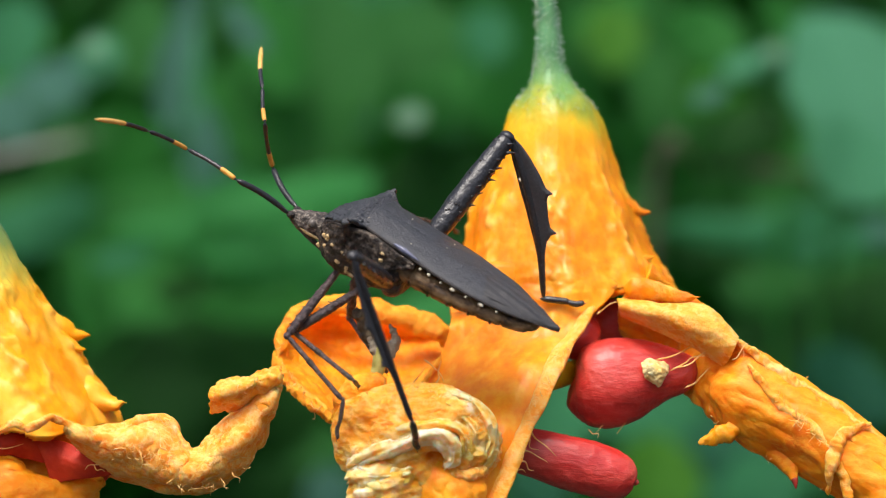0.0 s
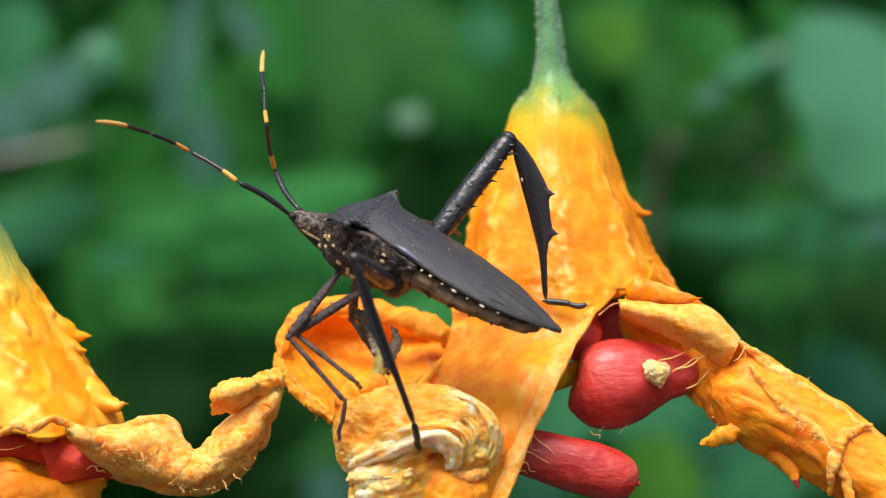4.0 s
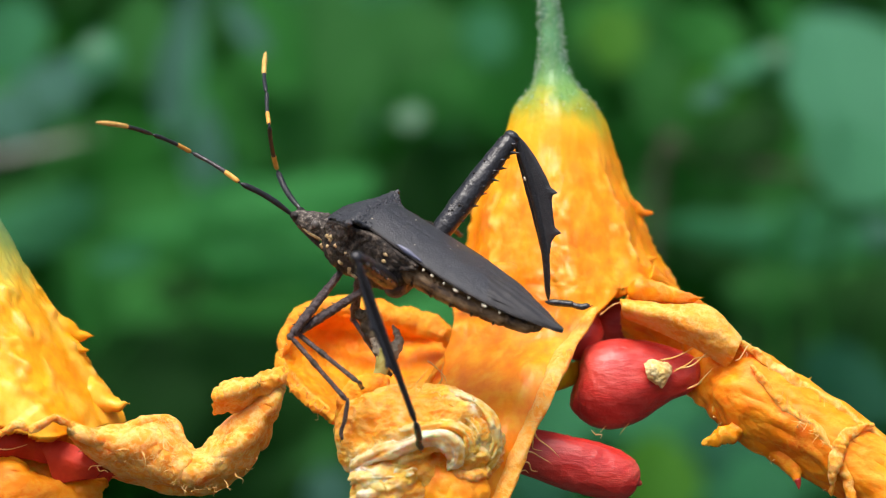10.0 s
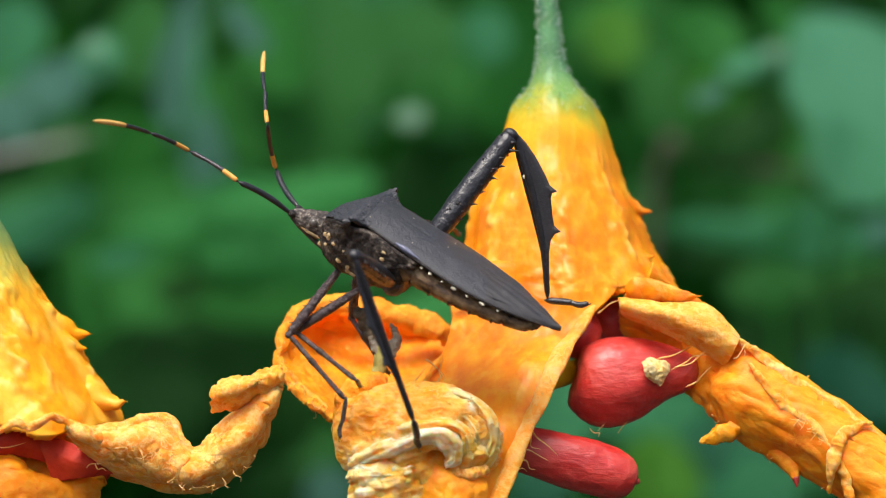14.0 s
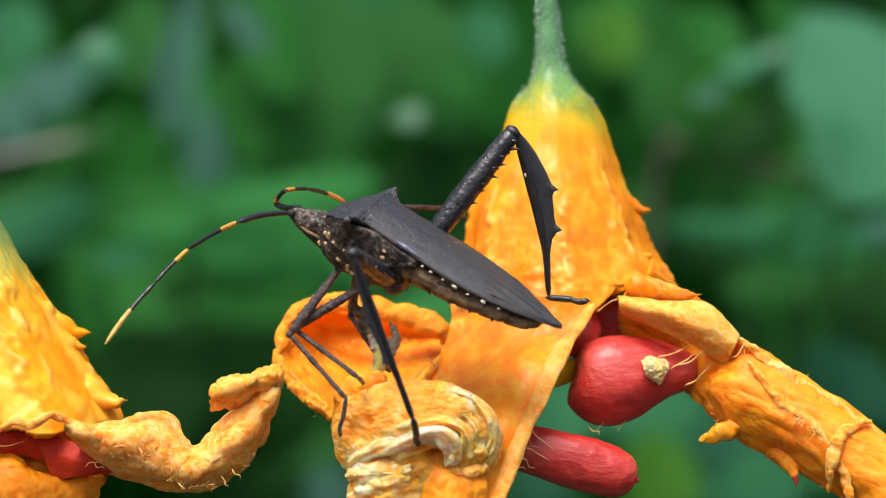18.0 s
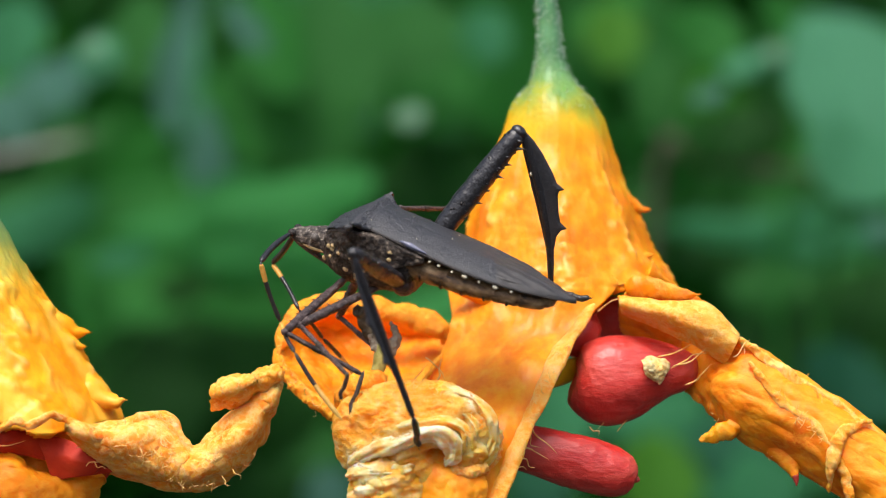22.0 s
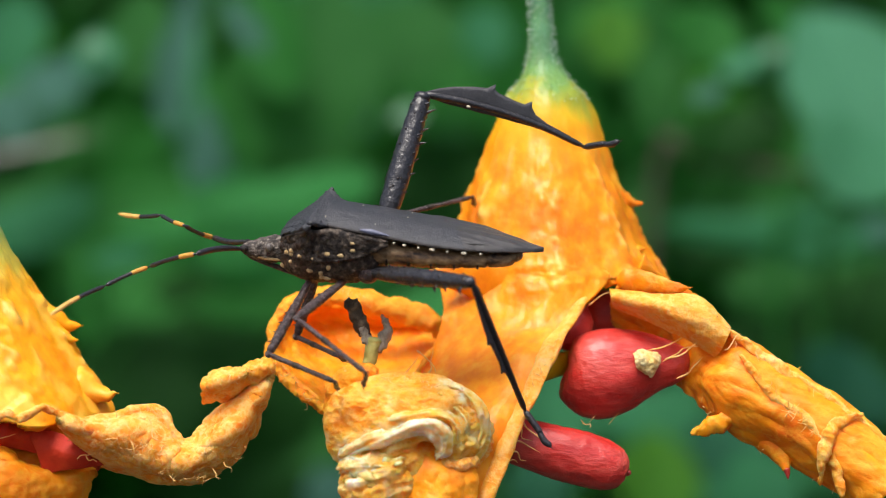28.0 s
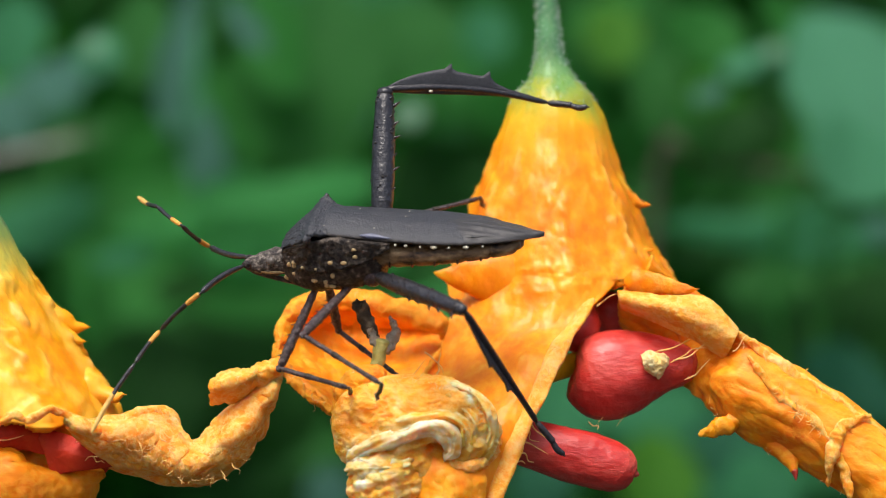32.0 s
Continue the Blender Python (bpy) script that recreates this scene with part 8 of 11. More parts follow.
    walk(limbs["near_mid"][1], [
        (0, bone(0.07, 6.67, -9.26, -7.6, 9.41, -8.36)),
        (17, bone(0.03, 6.67, -9.28, -7.71, 9.25, -8.49)),
        (17.2, bone(0.03, 6.67, -9.28, -7.71, 9.25, -8.5)),
        (17.4, bone(0.03, 6.67, -9.28, -7.71, 9.24, -8.5)),
        (17.6, bone(0.05, 6.66, -9.27, -7.72, 9.16, -8.5)),
        (17.8, bone(0.15, 6.6, -9.26, -7.67, 8.97, -8.56)),
        (18, bone(0.24, 6.54, -9.26, -7.62, 8.78, -8.62)),
        (18.2, bone(0.22, 6.8, -9.04, -7.67, 8.93, -8.45)),
        (18.4, bone(0.21, 7.02, -8.83, -7.71, 9.07, -8.3)),
        (18.6, bone(0.27, 7.11, -8.68, -7.7, 8.98, -8.25)),
        (18.8, bone(0.34, 7.2, -8.54, -7.68, 8.87, -8.22)),
        (19, bone(0.41, 7.27, -8.41, -7.66, 8.74, -8.2)),
        (19.5, bone(0.93, 7.36, -7.82, -7.19, 7.65, -8.93)),
        (20, bone(1.68, 6.85, -7.64, -6.06, 5.88, -10.16)),
        (20.5, bone(1.57, 7.42, -6.93, -6.07, 6.46, -9.73)),
        (21, bone(1.6, 7.61, -6.52, -5.94, 6.66, -9.61)),
        (21.5, bone(1.49, 7.46, -6.99, -6.15, 10.27, -7.95)),
        (22, bone(1.47, 7.08, -7.59, -5.33, 11.65, -7.7)),
        (22.2, bone(1.32, 8.29, -5.14, -5.8, 12.18, -6.34)),
        (22.4, bone(1.5, 8.32, -3.41, -5.8, 11.07, -5.94)),
        (22.7, bone(0.65, 8.86, -3.93, -6.59, 11.65, -6.59)),
        (23, bone(-0.03, 9.15, -4.64, -7.21, 11.94, -7.45)),
        (23.3, bone(-0.02, 9.1, -4.93, -7.29, 11.72, -7.68)),
        (23.6, bone(-0.01, 9.04, -5.21, -7.35, 11.48, -7.92)),
        (24, bone(0.02, 8.93, -5.6, -7.42, 11.11, -8.26)),
        (24.5, bone(0.31, 8.71, -5.9, -7.12, 11.15, -8.38)),
        (25, bone(0.57, 8.46, -6.22, -6.82, 11.16, -8.52)),
        (25.25, bone(0.54, 8.5, -6.16, -6.79, 11.43, -8.38)),
        (25.5, bone(0.5, 8.53, -6.1, -6.76, 11.69, -8.24)),
        (25.8, bone(0.32, 8.66, -6.04, -6.96, 11.83, -8.09)),
        (26.2, bone(0.08, 8.8, -5.97, -7.22, 11.99, -7.92)),
        (26.5, bone(-0.09, 8.89, -5.93, -7.41, 12.09, -7.81)),
        (26.9, bone(-0.32, 9, -5.89, -7.65, 12.2, -7.68)),
        (27.2, bone(-0.48, 9.07, -5.88, -7.83, 12.26, -7.6)),
        (27.5, bone(-0.63, 9.13, -5.87, -8.01, 12.3, -7.54)),
        (27.6, bone(-0.51, 9.12, -5.74, -7.85, 12.37, -7.42)),
        (27.7, bone(-0.39, 9.11, -5.61, -7.7, 12.43, -7.3)),
        (27.8, bone(-0.28, 9.1, -5.49, -7.55, 12.49, -7.18)),
        (27.9, bone(-0.41, 9.23, -5.1, -7.53, 12.82, -7.02)),
        (28, bone(-0.53, 9.34, -4.72, -7.5, 13.08, -6.89)),
        (28.2, bone(-0.36, 9.24, -4.96, -7.44, 12.69, -7.22)),
        (28.4, bone(-0.18, 9.12, -5.2, -7.37, 12.25, -7.59)),
        (28.7, bone(-0.37, 9.17, -5.34, -7.56, 12.3, -7.73)),
        (29, bone(-0.55, 9.19, -5.51, -7.74, 12.32, -7.91)),
        (29.6, bone(-0.45, 9.17, -5.45, -7.63, 12.27, -7.92)),
        (30, bone(-0.39, 9.16, -5.4, -7.56, 12.23, -7.93)),
        (31, bone(-0.23, 9.12, -5.3, -7.38, 12.13, -7.95)),
        (32, bone(-0.08, 9.08, -5.19, -7.21, 12.01, -7.97))])
    walk(limbs["near_mid"][2], [
        (0, bone(-7.6, 9.41, -8.36, -7.56, 7.38, -9.99)),
        (17, bone(-7.71, 9.25, -8.49, -7.59, 7.26, -10.17)),
        (17.2, bone(-7.71, 9.25, -8.5, -7.59, 7.26, -10.17)),
        (17.4, bone(-7.71, 9.24, -8.5, -7.59, 7.26, -10.17)),
        (17.6, bone(-7.72, 9.16, -8.5, -7.61, 7.16, -10.16)),
        (17.8, bone(-7.67, 8.97, -8.56, -7.58, 6.94, -10.18)),
        (18, bone(-7.62, 8.78, -8.62, -7.55, 6.72, -10.2)),
        (18.2, bone(-7.67, 8.93, -8.45, -7.61, 6.84, -9.99)),
        (18.4, bone(-7.71, 9.07, -8.3, -7.67, 6.95, -9.8)),
        (18.6, bone(-7.7, 8.98, -8.25, -7.66, 6.85, -9.74)),
        (18.8, bone(-7.68, 8.87, -8.22, -7.63, 6.74, -9.71)),
        (19, bone(-7.66, 8.74, -8.2, -7.6, 6.61, -9.68)),
        (19.5, bone(-7.19, 7.65, -8.93, -7.14, 5.54, -10.44)),
        (20, bone(-6.06, 5.88, -10.16, -6.38, 3.84, -11.74)),
        (20.5, bone(-6.07, 6.46, -9.73, -6.18, 4.35, -11.24)),
        (21, bone(-5.94, 6.66, -9.61, -5.87, 4.48, -11.04)),
        (21.5, bone(-6.15, 10.27, -7.95, -5.94, 8.8, -10.08)),
        (22, bone(-5.33, 11.65, -7.7, -5.16, 11.34, -10.27)),
        (22.2, bone(-5.8, 12.18, -6.34, -6.09, 13.4, -8.62)),
        (22.4, bone(-5.8, 11.07, -5.94, -6.05, 12.24, -8.25)),
        (22.7, bone(-6.59, 11.65, -6.59, -6.53, 11.94, -9.17)),
        (23, bone(-7.21, 11.94, -7.45, -6.83, 11, -9.85)),
        (23.3, bone(-7.29, 11.72, -7.68, -6.85, 10.71, -10.03)),
        (23.6, bone(-7.35, 11.48, -7.92, -6.87, 10.39, -10.23)),
        (24, bone(-7.42, 11.11, -8.26, -6.88, 9.92, -10.5)),
        (24.5, bone(-7.12, 11.15, -8.38, -6.6, 9.87, -10.59)),
        (25, bone(-6.82, 11.16, -8.52, -6.32, 9.8, -10.68)),
        (25.25, bone(-6.79, 11.43, -8.38, -6.33, 10.09, -10.56)),
        (25.5, bone(-6.76, 11.69, -8.24, -6.34, 10.36, -10.44)),
        (25.8, bone(-6.96, 11.83, -8.09, -6.57, 10.48, -10.28)),
        (26.2, bone(-7.22, 11.99, -7.92, -6.87, 10.62, -10.1)),
        (26.5, bone(-7.41, 12.09, -7.81, -7.09, 10.71, -9.99)),
        (26.9, bone(-7.65, 12.2, -7.68, -7.38, 10.79, -9.85)),
        (27.2, bone(-7.83, 12.26, -7.6, -7.59, 10.84, -9.77)),
        (27.5, bone(-8.01, 12.3, -7.54, -7.8, 10.88, -9.7)),
        (27.6, bone(-7.85, 12.37, -7.42, -7.68, 10.99, -9.61)),
        (27.7, bone(-7.7, 12.43, -7.3, -7.55, 11.1, -9.52)),
        (27.8, bone(-7.55, 12.49, -7.18, -7.43, 11.2, -9.43)),
        (27.9, bone(-7.53, 12.82, -7.02, -7.31, 11.4, -9.18)),
        (28, bone(-7.5, 13.08, -6.89, -7.19, 11.53, -8.96)),
        (28.2, bone(-7.44, 12.69, -7.22, -7.16, 11.26, -9.37)),
        (28.4, bone(-7.37, 12.25, -7.59, -7.1, 10.94, -9.82)),
        (28.7, bone(-7.56, 12.3, -7.73, -7.25, 11.01, -9.97)),
        (29, bone(-7.74, 12.32, -7.91, -7.38, 11.05, -10.15)),
        (29.6, bone(-7.63, 12.27, -7.92, -7.23, 10.99, -10.15)),
        (30, bone(-7.56, 12.23, -7.93, -7.12, 10.95, -10.15)),
        (31, bone(-7.38, 12.13, -7.95, -6.87, 10.84, -10.15)),
        (32, bone(-7.21, 12.01, -7.97, -6.61, 10.71, -10.15))])
    walk(limbs["far_fore"][0], [
        (0, bone(-0.11, -1.6, -4.06, -1.03, -3.21, -11.42)),
        (17, bone(-0.11, -1.6, -4.06, -1.18, -3.12, -11.43)),
        (17.2, bone(-0.11, -1.6, -4.06, -1.18, -3.11, -11.43)),
        (17.4, bone(-0.11, -1.6, -4.06, -1.18, -3.11, -11.43)),
        (17.6, bone(-0.11, -1.6, -4.06, -1.18, -3.12, -11.43)),
        (17.8, bone(-0.11, -1.6, -4.06, -1.13, -3.22, -11.41)),
        (18, bone(-0.11, -1.6, -4.06, -1.09, -3.33, -11.39)),
        (18.2, bone(-0.11, -1.6, -4.06, -1.05, -3.43, -11.37)),
        (18.4, bone(-0.11, -1.6, -4.06, -1.01, -3.54, -11.35)),
        (18.6, bone(-0.11, -1.6, -4.06, -0.9, -3.43, -11.39)),
        (18.8, bone(-0.11, -1.6, -4.06, -0.78, -3.33, -11.43)),
        (19, bone(-0.11, -1.6, -4.06, -0.66, -3.22, -11.46)),
        (19.5, bone(-0.11, -1.6, -4.06, -0.36, -2.95, -11.53)),
        (20, bone(-0.11, -1.6, -4.06, -0.07, -2.66, -11.58)),
        (20.5, bone(-0.11, -1.6, -4.06, 0.54, -2.92, -11.51)),
        (21, bone(-0.11, -1.6, -4.06, 1.15, -3.15, -11.39)),
        (21.5, bone(-0.11, -1.6, -4.06, 1.43, -3.29, -11.3)),
        (22, bone(-0.11, -1.6, -4.06, 1.7, -3.43, -11.21)),
        (22.2, bone(-0.11, -1.6, -4.06, 2.45, -3.82, -10.86)),
        (22.4, bone(-0.11, -1.6, -4.06, 3.15, -4.15, -10.43)),
        (22.7, bone(-0.11, -1.6, -4.06, 3.27, -3.83, -10.49)),
        (23, bone(-0.11, -1.6, -4.06, 3.4, -3.49, -10.53)),
        (23.3, bone(-0.11, -1.6, -4.06, 3.29, -4.03, -10.41)),
        (23.6, bone(-0.11, -1.6, -4.06, 3.17, -4.53, -10.26)),
        (24, bone(-0.11, -1.6, -4.06, 2.99, -5.15, -10.03)),
        (24.5, bone(-0.11, -1.6, -4.06, 2.5, -5.31, -10.16)),
        (25, bone(-0.11, -1.6, -4.06, 2.01, -5.43, -10.27)),
        (25.25, bone(-0.11, -1.6, -4.06, 1.78, -5.18, -10.49)),
        (25.5, bone(-0.11, -1.6, -4.06, 1.55, -4.9, -10.7)),
        (25.8, bone(-0.11, -1.6, -4.06, 1.59, -4.57, -10.84)),
        (26.2, bone(-0.11, -1.6, -4.06, 1.64, -4.09, -11.02)),
        (26.5, bone(-0.11, -1.6, -4.06, 1.67, -3.71, -11.14)),
        (26.9, bone(-0.11, -1.6, -4.06, 1.72, -3.14, -11.27)),
        (27.2, bone(-0.11, -1.6, -4.06, 1.75, -2.67, -11.35)),
        (27.5, bone(-0.11, -1.6, -4.06, 1.78, -2.15, -11.4)),
        (27.6, bone(-0.11, -1.6, -4.06, 1.84, -2.29, -11.37)),
        (27.7, bone(-0.11, -1.6, -4.06, 1.9, -2.42, -11.34)),
        (27.8, bone(-0.11, -1.6, -4.06, 1.94, -2.54, -11.32)),
        (27.9, bone(-0.11, -1.6, -4.06, 1.77, -1.79, -11.42)),
        (28, bone(-0.11, -1.6, -4.06, 1.56, -0.9, -11.44)),
        (28.2, bone(-0.11, -1.6, -4.06, 1.68, -1.09, -11.43)),
        (28.4, bone(-0.11, -1.6, -4.06, 1.78, -1.26, -11.41)),
        (28.7, bone(-0.11, -1.6, -4.06, 0.8, -2.04, -11.59)),
        (29, bone(-0.11, -1.6, -4.06, -0.29, -2.38, -11.61)),
        (29.6, bone(-0.11, -1.6, -4.06, -0.85, -3.21, -11.45)),
        (30, bone(-0.11, -1.6, -4.06, -0.83, -3.28, -11.43)),
        (31, bone(-0.11, -1.6, -4.06, -0.79, -3.47, -11.39)),
        (32, bone(-0.11, -1.6, -4.06, -0.75, -3.65, -11.35))])
    walk(limbs["far_fore"][1], [
        (0, bone(-1.03, -3.21, -11.42, -6.96, 1.5, -10.8)),
        (17, bone(-1.18, -3.12, -11.43, -7.1, 1.62, -10.92)),
        (17.2, bone(-1.18, -3.11, -11.43, -7.1, 1.62, -10.92)),
        (17.4, bone(-1.18, -3.11, -11.43, -7.1, 1.62, -10.92)),
        (17.6, bone(-1.18, -3.12, -11.43, -7.1, 1.61, -10.91)),
        (17.8, bone(-1.13, -3.22, -11.41, -7.06, 1.51, -10.9)),
        (18, bone(-1.09, -3.33, -11.39, -7.01, 1.42, -10.89)),
        (18.2, bone(-1.05, -3.43, -11.37, -6.96, 1.32, -10.88)),
        (18.4, bone(-1.01, -3.54, -11.35, -6.92, 1.23, -10.86)),
        (18.6, bone(-0.9, -3.43, -11.39, -6.83, 1.28, -10.87)),
        (18.8, bone(-0.78, -3.33, -11.43, -6.75, 1.34, -10.88)),
        (19, bone(-0.66, -3.22, -11.46, -6.66, 1.4, -10.88)),
        (19.5, bone(-0.36, -2.95, -11.53, -6.45, 1.55, -10.89)),
        (20, bone(-0.07, -2.66, -11.58, -6.25, 1.72, -10.88)),
        (20.5, bone(0.54, -2.92, -11.51, -5.87, 1.14, -11.11)),
        (21, bone(1.15, -3.15, -11.39, -5.49, 0.56, -11.31)),
        (21.5, bone(1.43, -3.29, -11.3, -5.27, 0.29, -11.43)),
        (22, bone(1.7, -3.43, -11.21, -5.08, -0.01, -11.55)),
        (22.2, bone(2.45, -3.82, -10.86, -4.24, -0.29, -11.63)),
        (22.4, bone(3.15, -4.15, -10.43, -3.42, -0.52, -11.63)),
        (22.7, bone(3.27, -3.83, -10.49, -3.35, -0.25, -11.55)),
        (23, bone(3.4, -3.49, -10.53, -3.28, 0.01, -11.47)),
        (23.3, bone(3.29, -4.03, -10.41, -3.24, -0.3, -11.5)),
        (23.6, bone(3.17, -4.53, -10.26, -3.21, -0.59, -11.52)),
        (24, bone(2.99, -5.15, -10.03, -3.18, -0.96, -11.51)),
        (24.5, bone(2.5, -5.31, -10.16, -3.56, -0.95, -11.57)),
        (25, bone(2.01, -5.43, -10.27, -3.94, -0.91, -11.62)),
        (25.25, bone(1.78, -5.18, -10.49, -4.16, -0.61, -11.73)),
        (25.5, bone(1.55, -4.9, -10.7, -4.38, -0.29, -11.83)),
        (25.8, bone(1.59, -4.57, -10.84, -4.35, 0.09, -11.77)),
        (26.2, bone(1.64, -4.09, -11.02, -4.3, 0.61, -11.68)),
        (26.5, bone(1.67, -3.71, -11.14, -4.27, 1.01, -11.6)),
        (26.9, bone(1.72, -3.14, -11.27, -4.22, 1.59, -11.48)),
        (27.2, bone(1.75, -2.67, -11.35, -4.2, 2.06, -11.37)),
        (27.5, bone(1.78, -2.15, -11.4, -4.17, 2.56, -11.24)),
        (27.6, bone(1.84, -2.29, -11.37, -4.1, 2.45, -11.28)),
        (27.7, bone(1.9, -2.42, -11.34, -4.03, 2.34, -11.31)),
        (27.8, bone(1.94, -2.54, -11.32, -3.98, 2.23, -11.36)),
        (27.9, bone(1.77, -1.79, -11.42, -3.72, 3.41, -10.67)),
        (28, bone(1.56, -0.9, -11.44, -3.47, 4.6, -9.96)),
        (28.2, bone(1.68, -1.09, -11.43, -4.05, 3.82, -10.52)),
        (28.4, bone(1.78, -1.26, -11.41, -4.59, 2.87, -11.2)),
        (28.7, bone(0.8, -2.04, -11.59, -5.39, 2.35, -11.84)),
        (29, bone(-0.29, -2.38, -11.61, -6.26, 2.26, -12.33)),
        (29.6, bone(-0.85, -3.21, -11.45, -6.77, 1.3, -12.98)),
        (30, bone(-0.83, -3.28, -11.43, -6.74, 1.23, -12.99)),
        (31, bone(-0.79, -3.47, -11.39, -6.67, 1.06, -13.02)),
        (32, bone(-0.75, -3.65, -11.35, -6.61, 0.89, -13.04))])
    walk(limbs["far_fore"][2], [
        (0, bone(-6.96, 1.5, -10.8, -7.15, -0.34, -12.33)),
        (17, bone(-7.1, 1.62, -10.92, -7.38, -0.25, -12.4)),
        (17.2, bone(-7.1, 1.62, -10.92, -7.38, -0.25, -12.4)),
        (17.4, bone(-7.1, 1.62, -10.92, -7.38, -0.24, -12.4)),
        (17.6, bone(-7.1, 1.61, -10.91, -7.38, -0.26, -12.39)),
        (17.8, bone(-7.06, 1.51, -10.9, -7.34, -0.36, -12.37)),
        (18, bone(-7.01, 1.42, -10.89, -7.29, -0.47, -12.35)),
        (18.2, bone(-6.96, 1.32, -10.88, -7.24, -0.57, -12.33)),
        (18.4, bone(-6.92, 1.23, -10.86, -7.2, -0.67, -12.31)),
        (18.6, bone(-6.83, 1.28, -10.87, -7.09, -0.6, -12.34)),
        (18.8, bone(-6.75, 1.34, -10.88, -6.98, -0.53, -12.37)),
        (19, bone(-6.66, 1.4, -10.88, -6.87, -0.45, -12.39)),
        (19.5, bone(-6.45, 1.55, -10.89, -6.6, -0.26, -12.45)),
        (20, bone(-6.25, 1.72, -10.88, -6.33, -0.06, -12.49)),
        (20.5, bone(-5.87, 1.14, -11.11, -5.89, -0.68, -12.67)),
        (21, bone(-5.49, 0.56, -11.31, -5.46, -1.31, -12.81)),
        (21.5, bone(-5.27, 0.29, -11.43, -5.29, -1.62, -12.89)),
        (22, bone(-5.08, -0.01, -11.55, -5.14, -1.94, -12.97)),
        (22.2, bone(-4.24, -0.29, -11.63, -4.36, -2.19, -13.09)),
        (22.4, bone(-3.42, -0.52, -11.63, -3.61, -2.38, -13.14)),
        (22.7, bone(-3.35, -0.25, -11.55, -3.43, -2.15, -13.01)),
        (23, bone(-3.28, 0.01, -11.47, -3.25, -1.93, -12.88)),
        (23.3, bone(-3.24, -0.3, -11.5, -3.2, -2.26, -12.89)),
        (23.6, bone(-3.21, -0.59, -11.52, -3.15, -2.57, -12.87)),
        (24, bone(-3.18, -0.96, -11.51, -3.09, -2.96, -12.83)),
        (24.5, bone(-3.56, -0.95, -11.57, -3.55, -2.96, -12.87)),
        (25, bone(-3.94, -0.91, -11.62, -4.01, -2.93, -12.9)),
        (25.25, bone(-4.16, -0.61, -11.73, -4.25, -2.61, -13.04)),
        (25.5, bone(-4.38, -0.29, -11.83, -4.49, -2.28, -13.17)),
        (25.8, bone(-4.35, 0.09, -11.77, -4.46, -1.92, -13.08)),
        (26.2, bone(-4.3, 0.61, -11.68, -4.42, -1.43, -12.95)),
        (26.5, bone(-4.27, 1.01, -11.6, -4.39, -1.04, -12.84)),
        (26.9, bone(-4.22, 1.59, -11.48, -4.36, -0.48, -12.68)),
        (27.2, bone(-4.2, 2.06, -11.37, -4.34, -0.03, -12.54)),
        (27.5, bone(-4.17, 2.56, -11.24, -4.33, 0.46, -12.38)),
        (27.6, bone(-4.1, 2.45, -11.28, -4.31, 0.38, -12.46)),
        (27.7, bone(-4.03, 2.34, -11.31, -4.3, 0.3, -12.55)),
        (27.8, bone(-3.98, 2.23, -11.36, -4.3, 0.23, -12.63)),
        (27.9, bone(-3.72, 3.41, -10.67, -4.02, 1.4, -11.95)),
        (28, bone(-3.47, 4.6, -9.96, -3.74, 2.59, -11.25)),
        (28.2, bone(-4.05, 3.82, -10.52, -4.31, 1.81, -11.81)),
        (28.4, bone(-4.59, 2.87, -11.2, -4.85, 0.85, -12.48)),
        (28.7, bone(-5.39, 2.35, -11.84, -5.74, 0.38, -13.17)),
        (29, bone(-6.26, 2.26, -12.33, -6.71, 0.35, -13.71)),
        (29.6, bone(-6.77, 1.3, -12.98, -7.06, -0.67, -14.31)),
        (30, bone(-6.74, 1.23, -12.99, -7.02, -0.74, -14.33)),
        (31, bone(-6.67, 1.06, -13.02, -6.94, -0.89, -14.39)),
        (32, bone(-6.61, 0.89, -13.04, -6.85, -1.04, -14.43))])
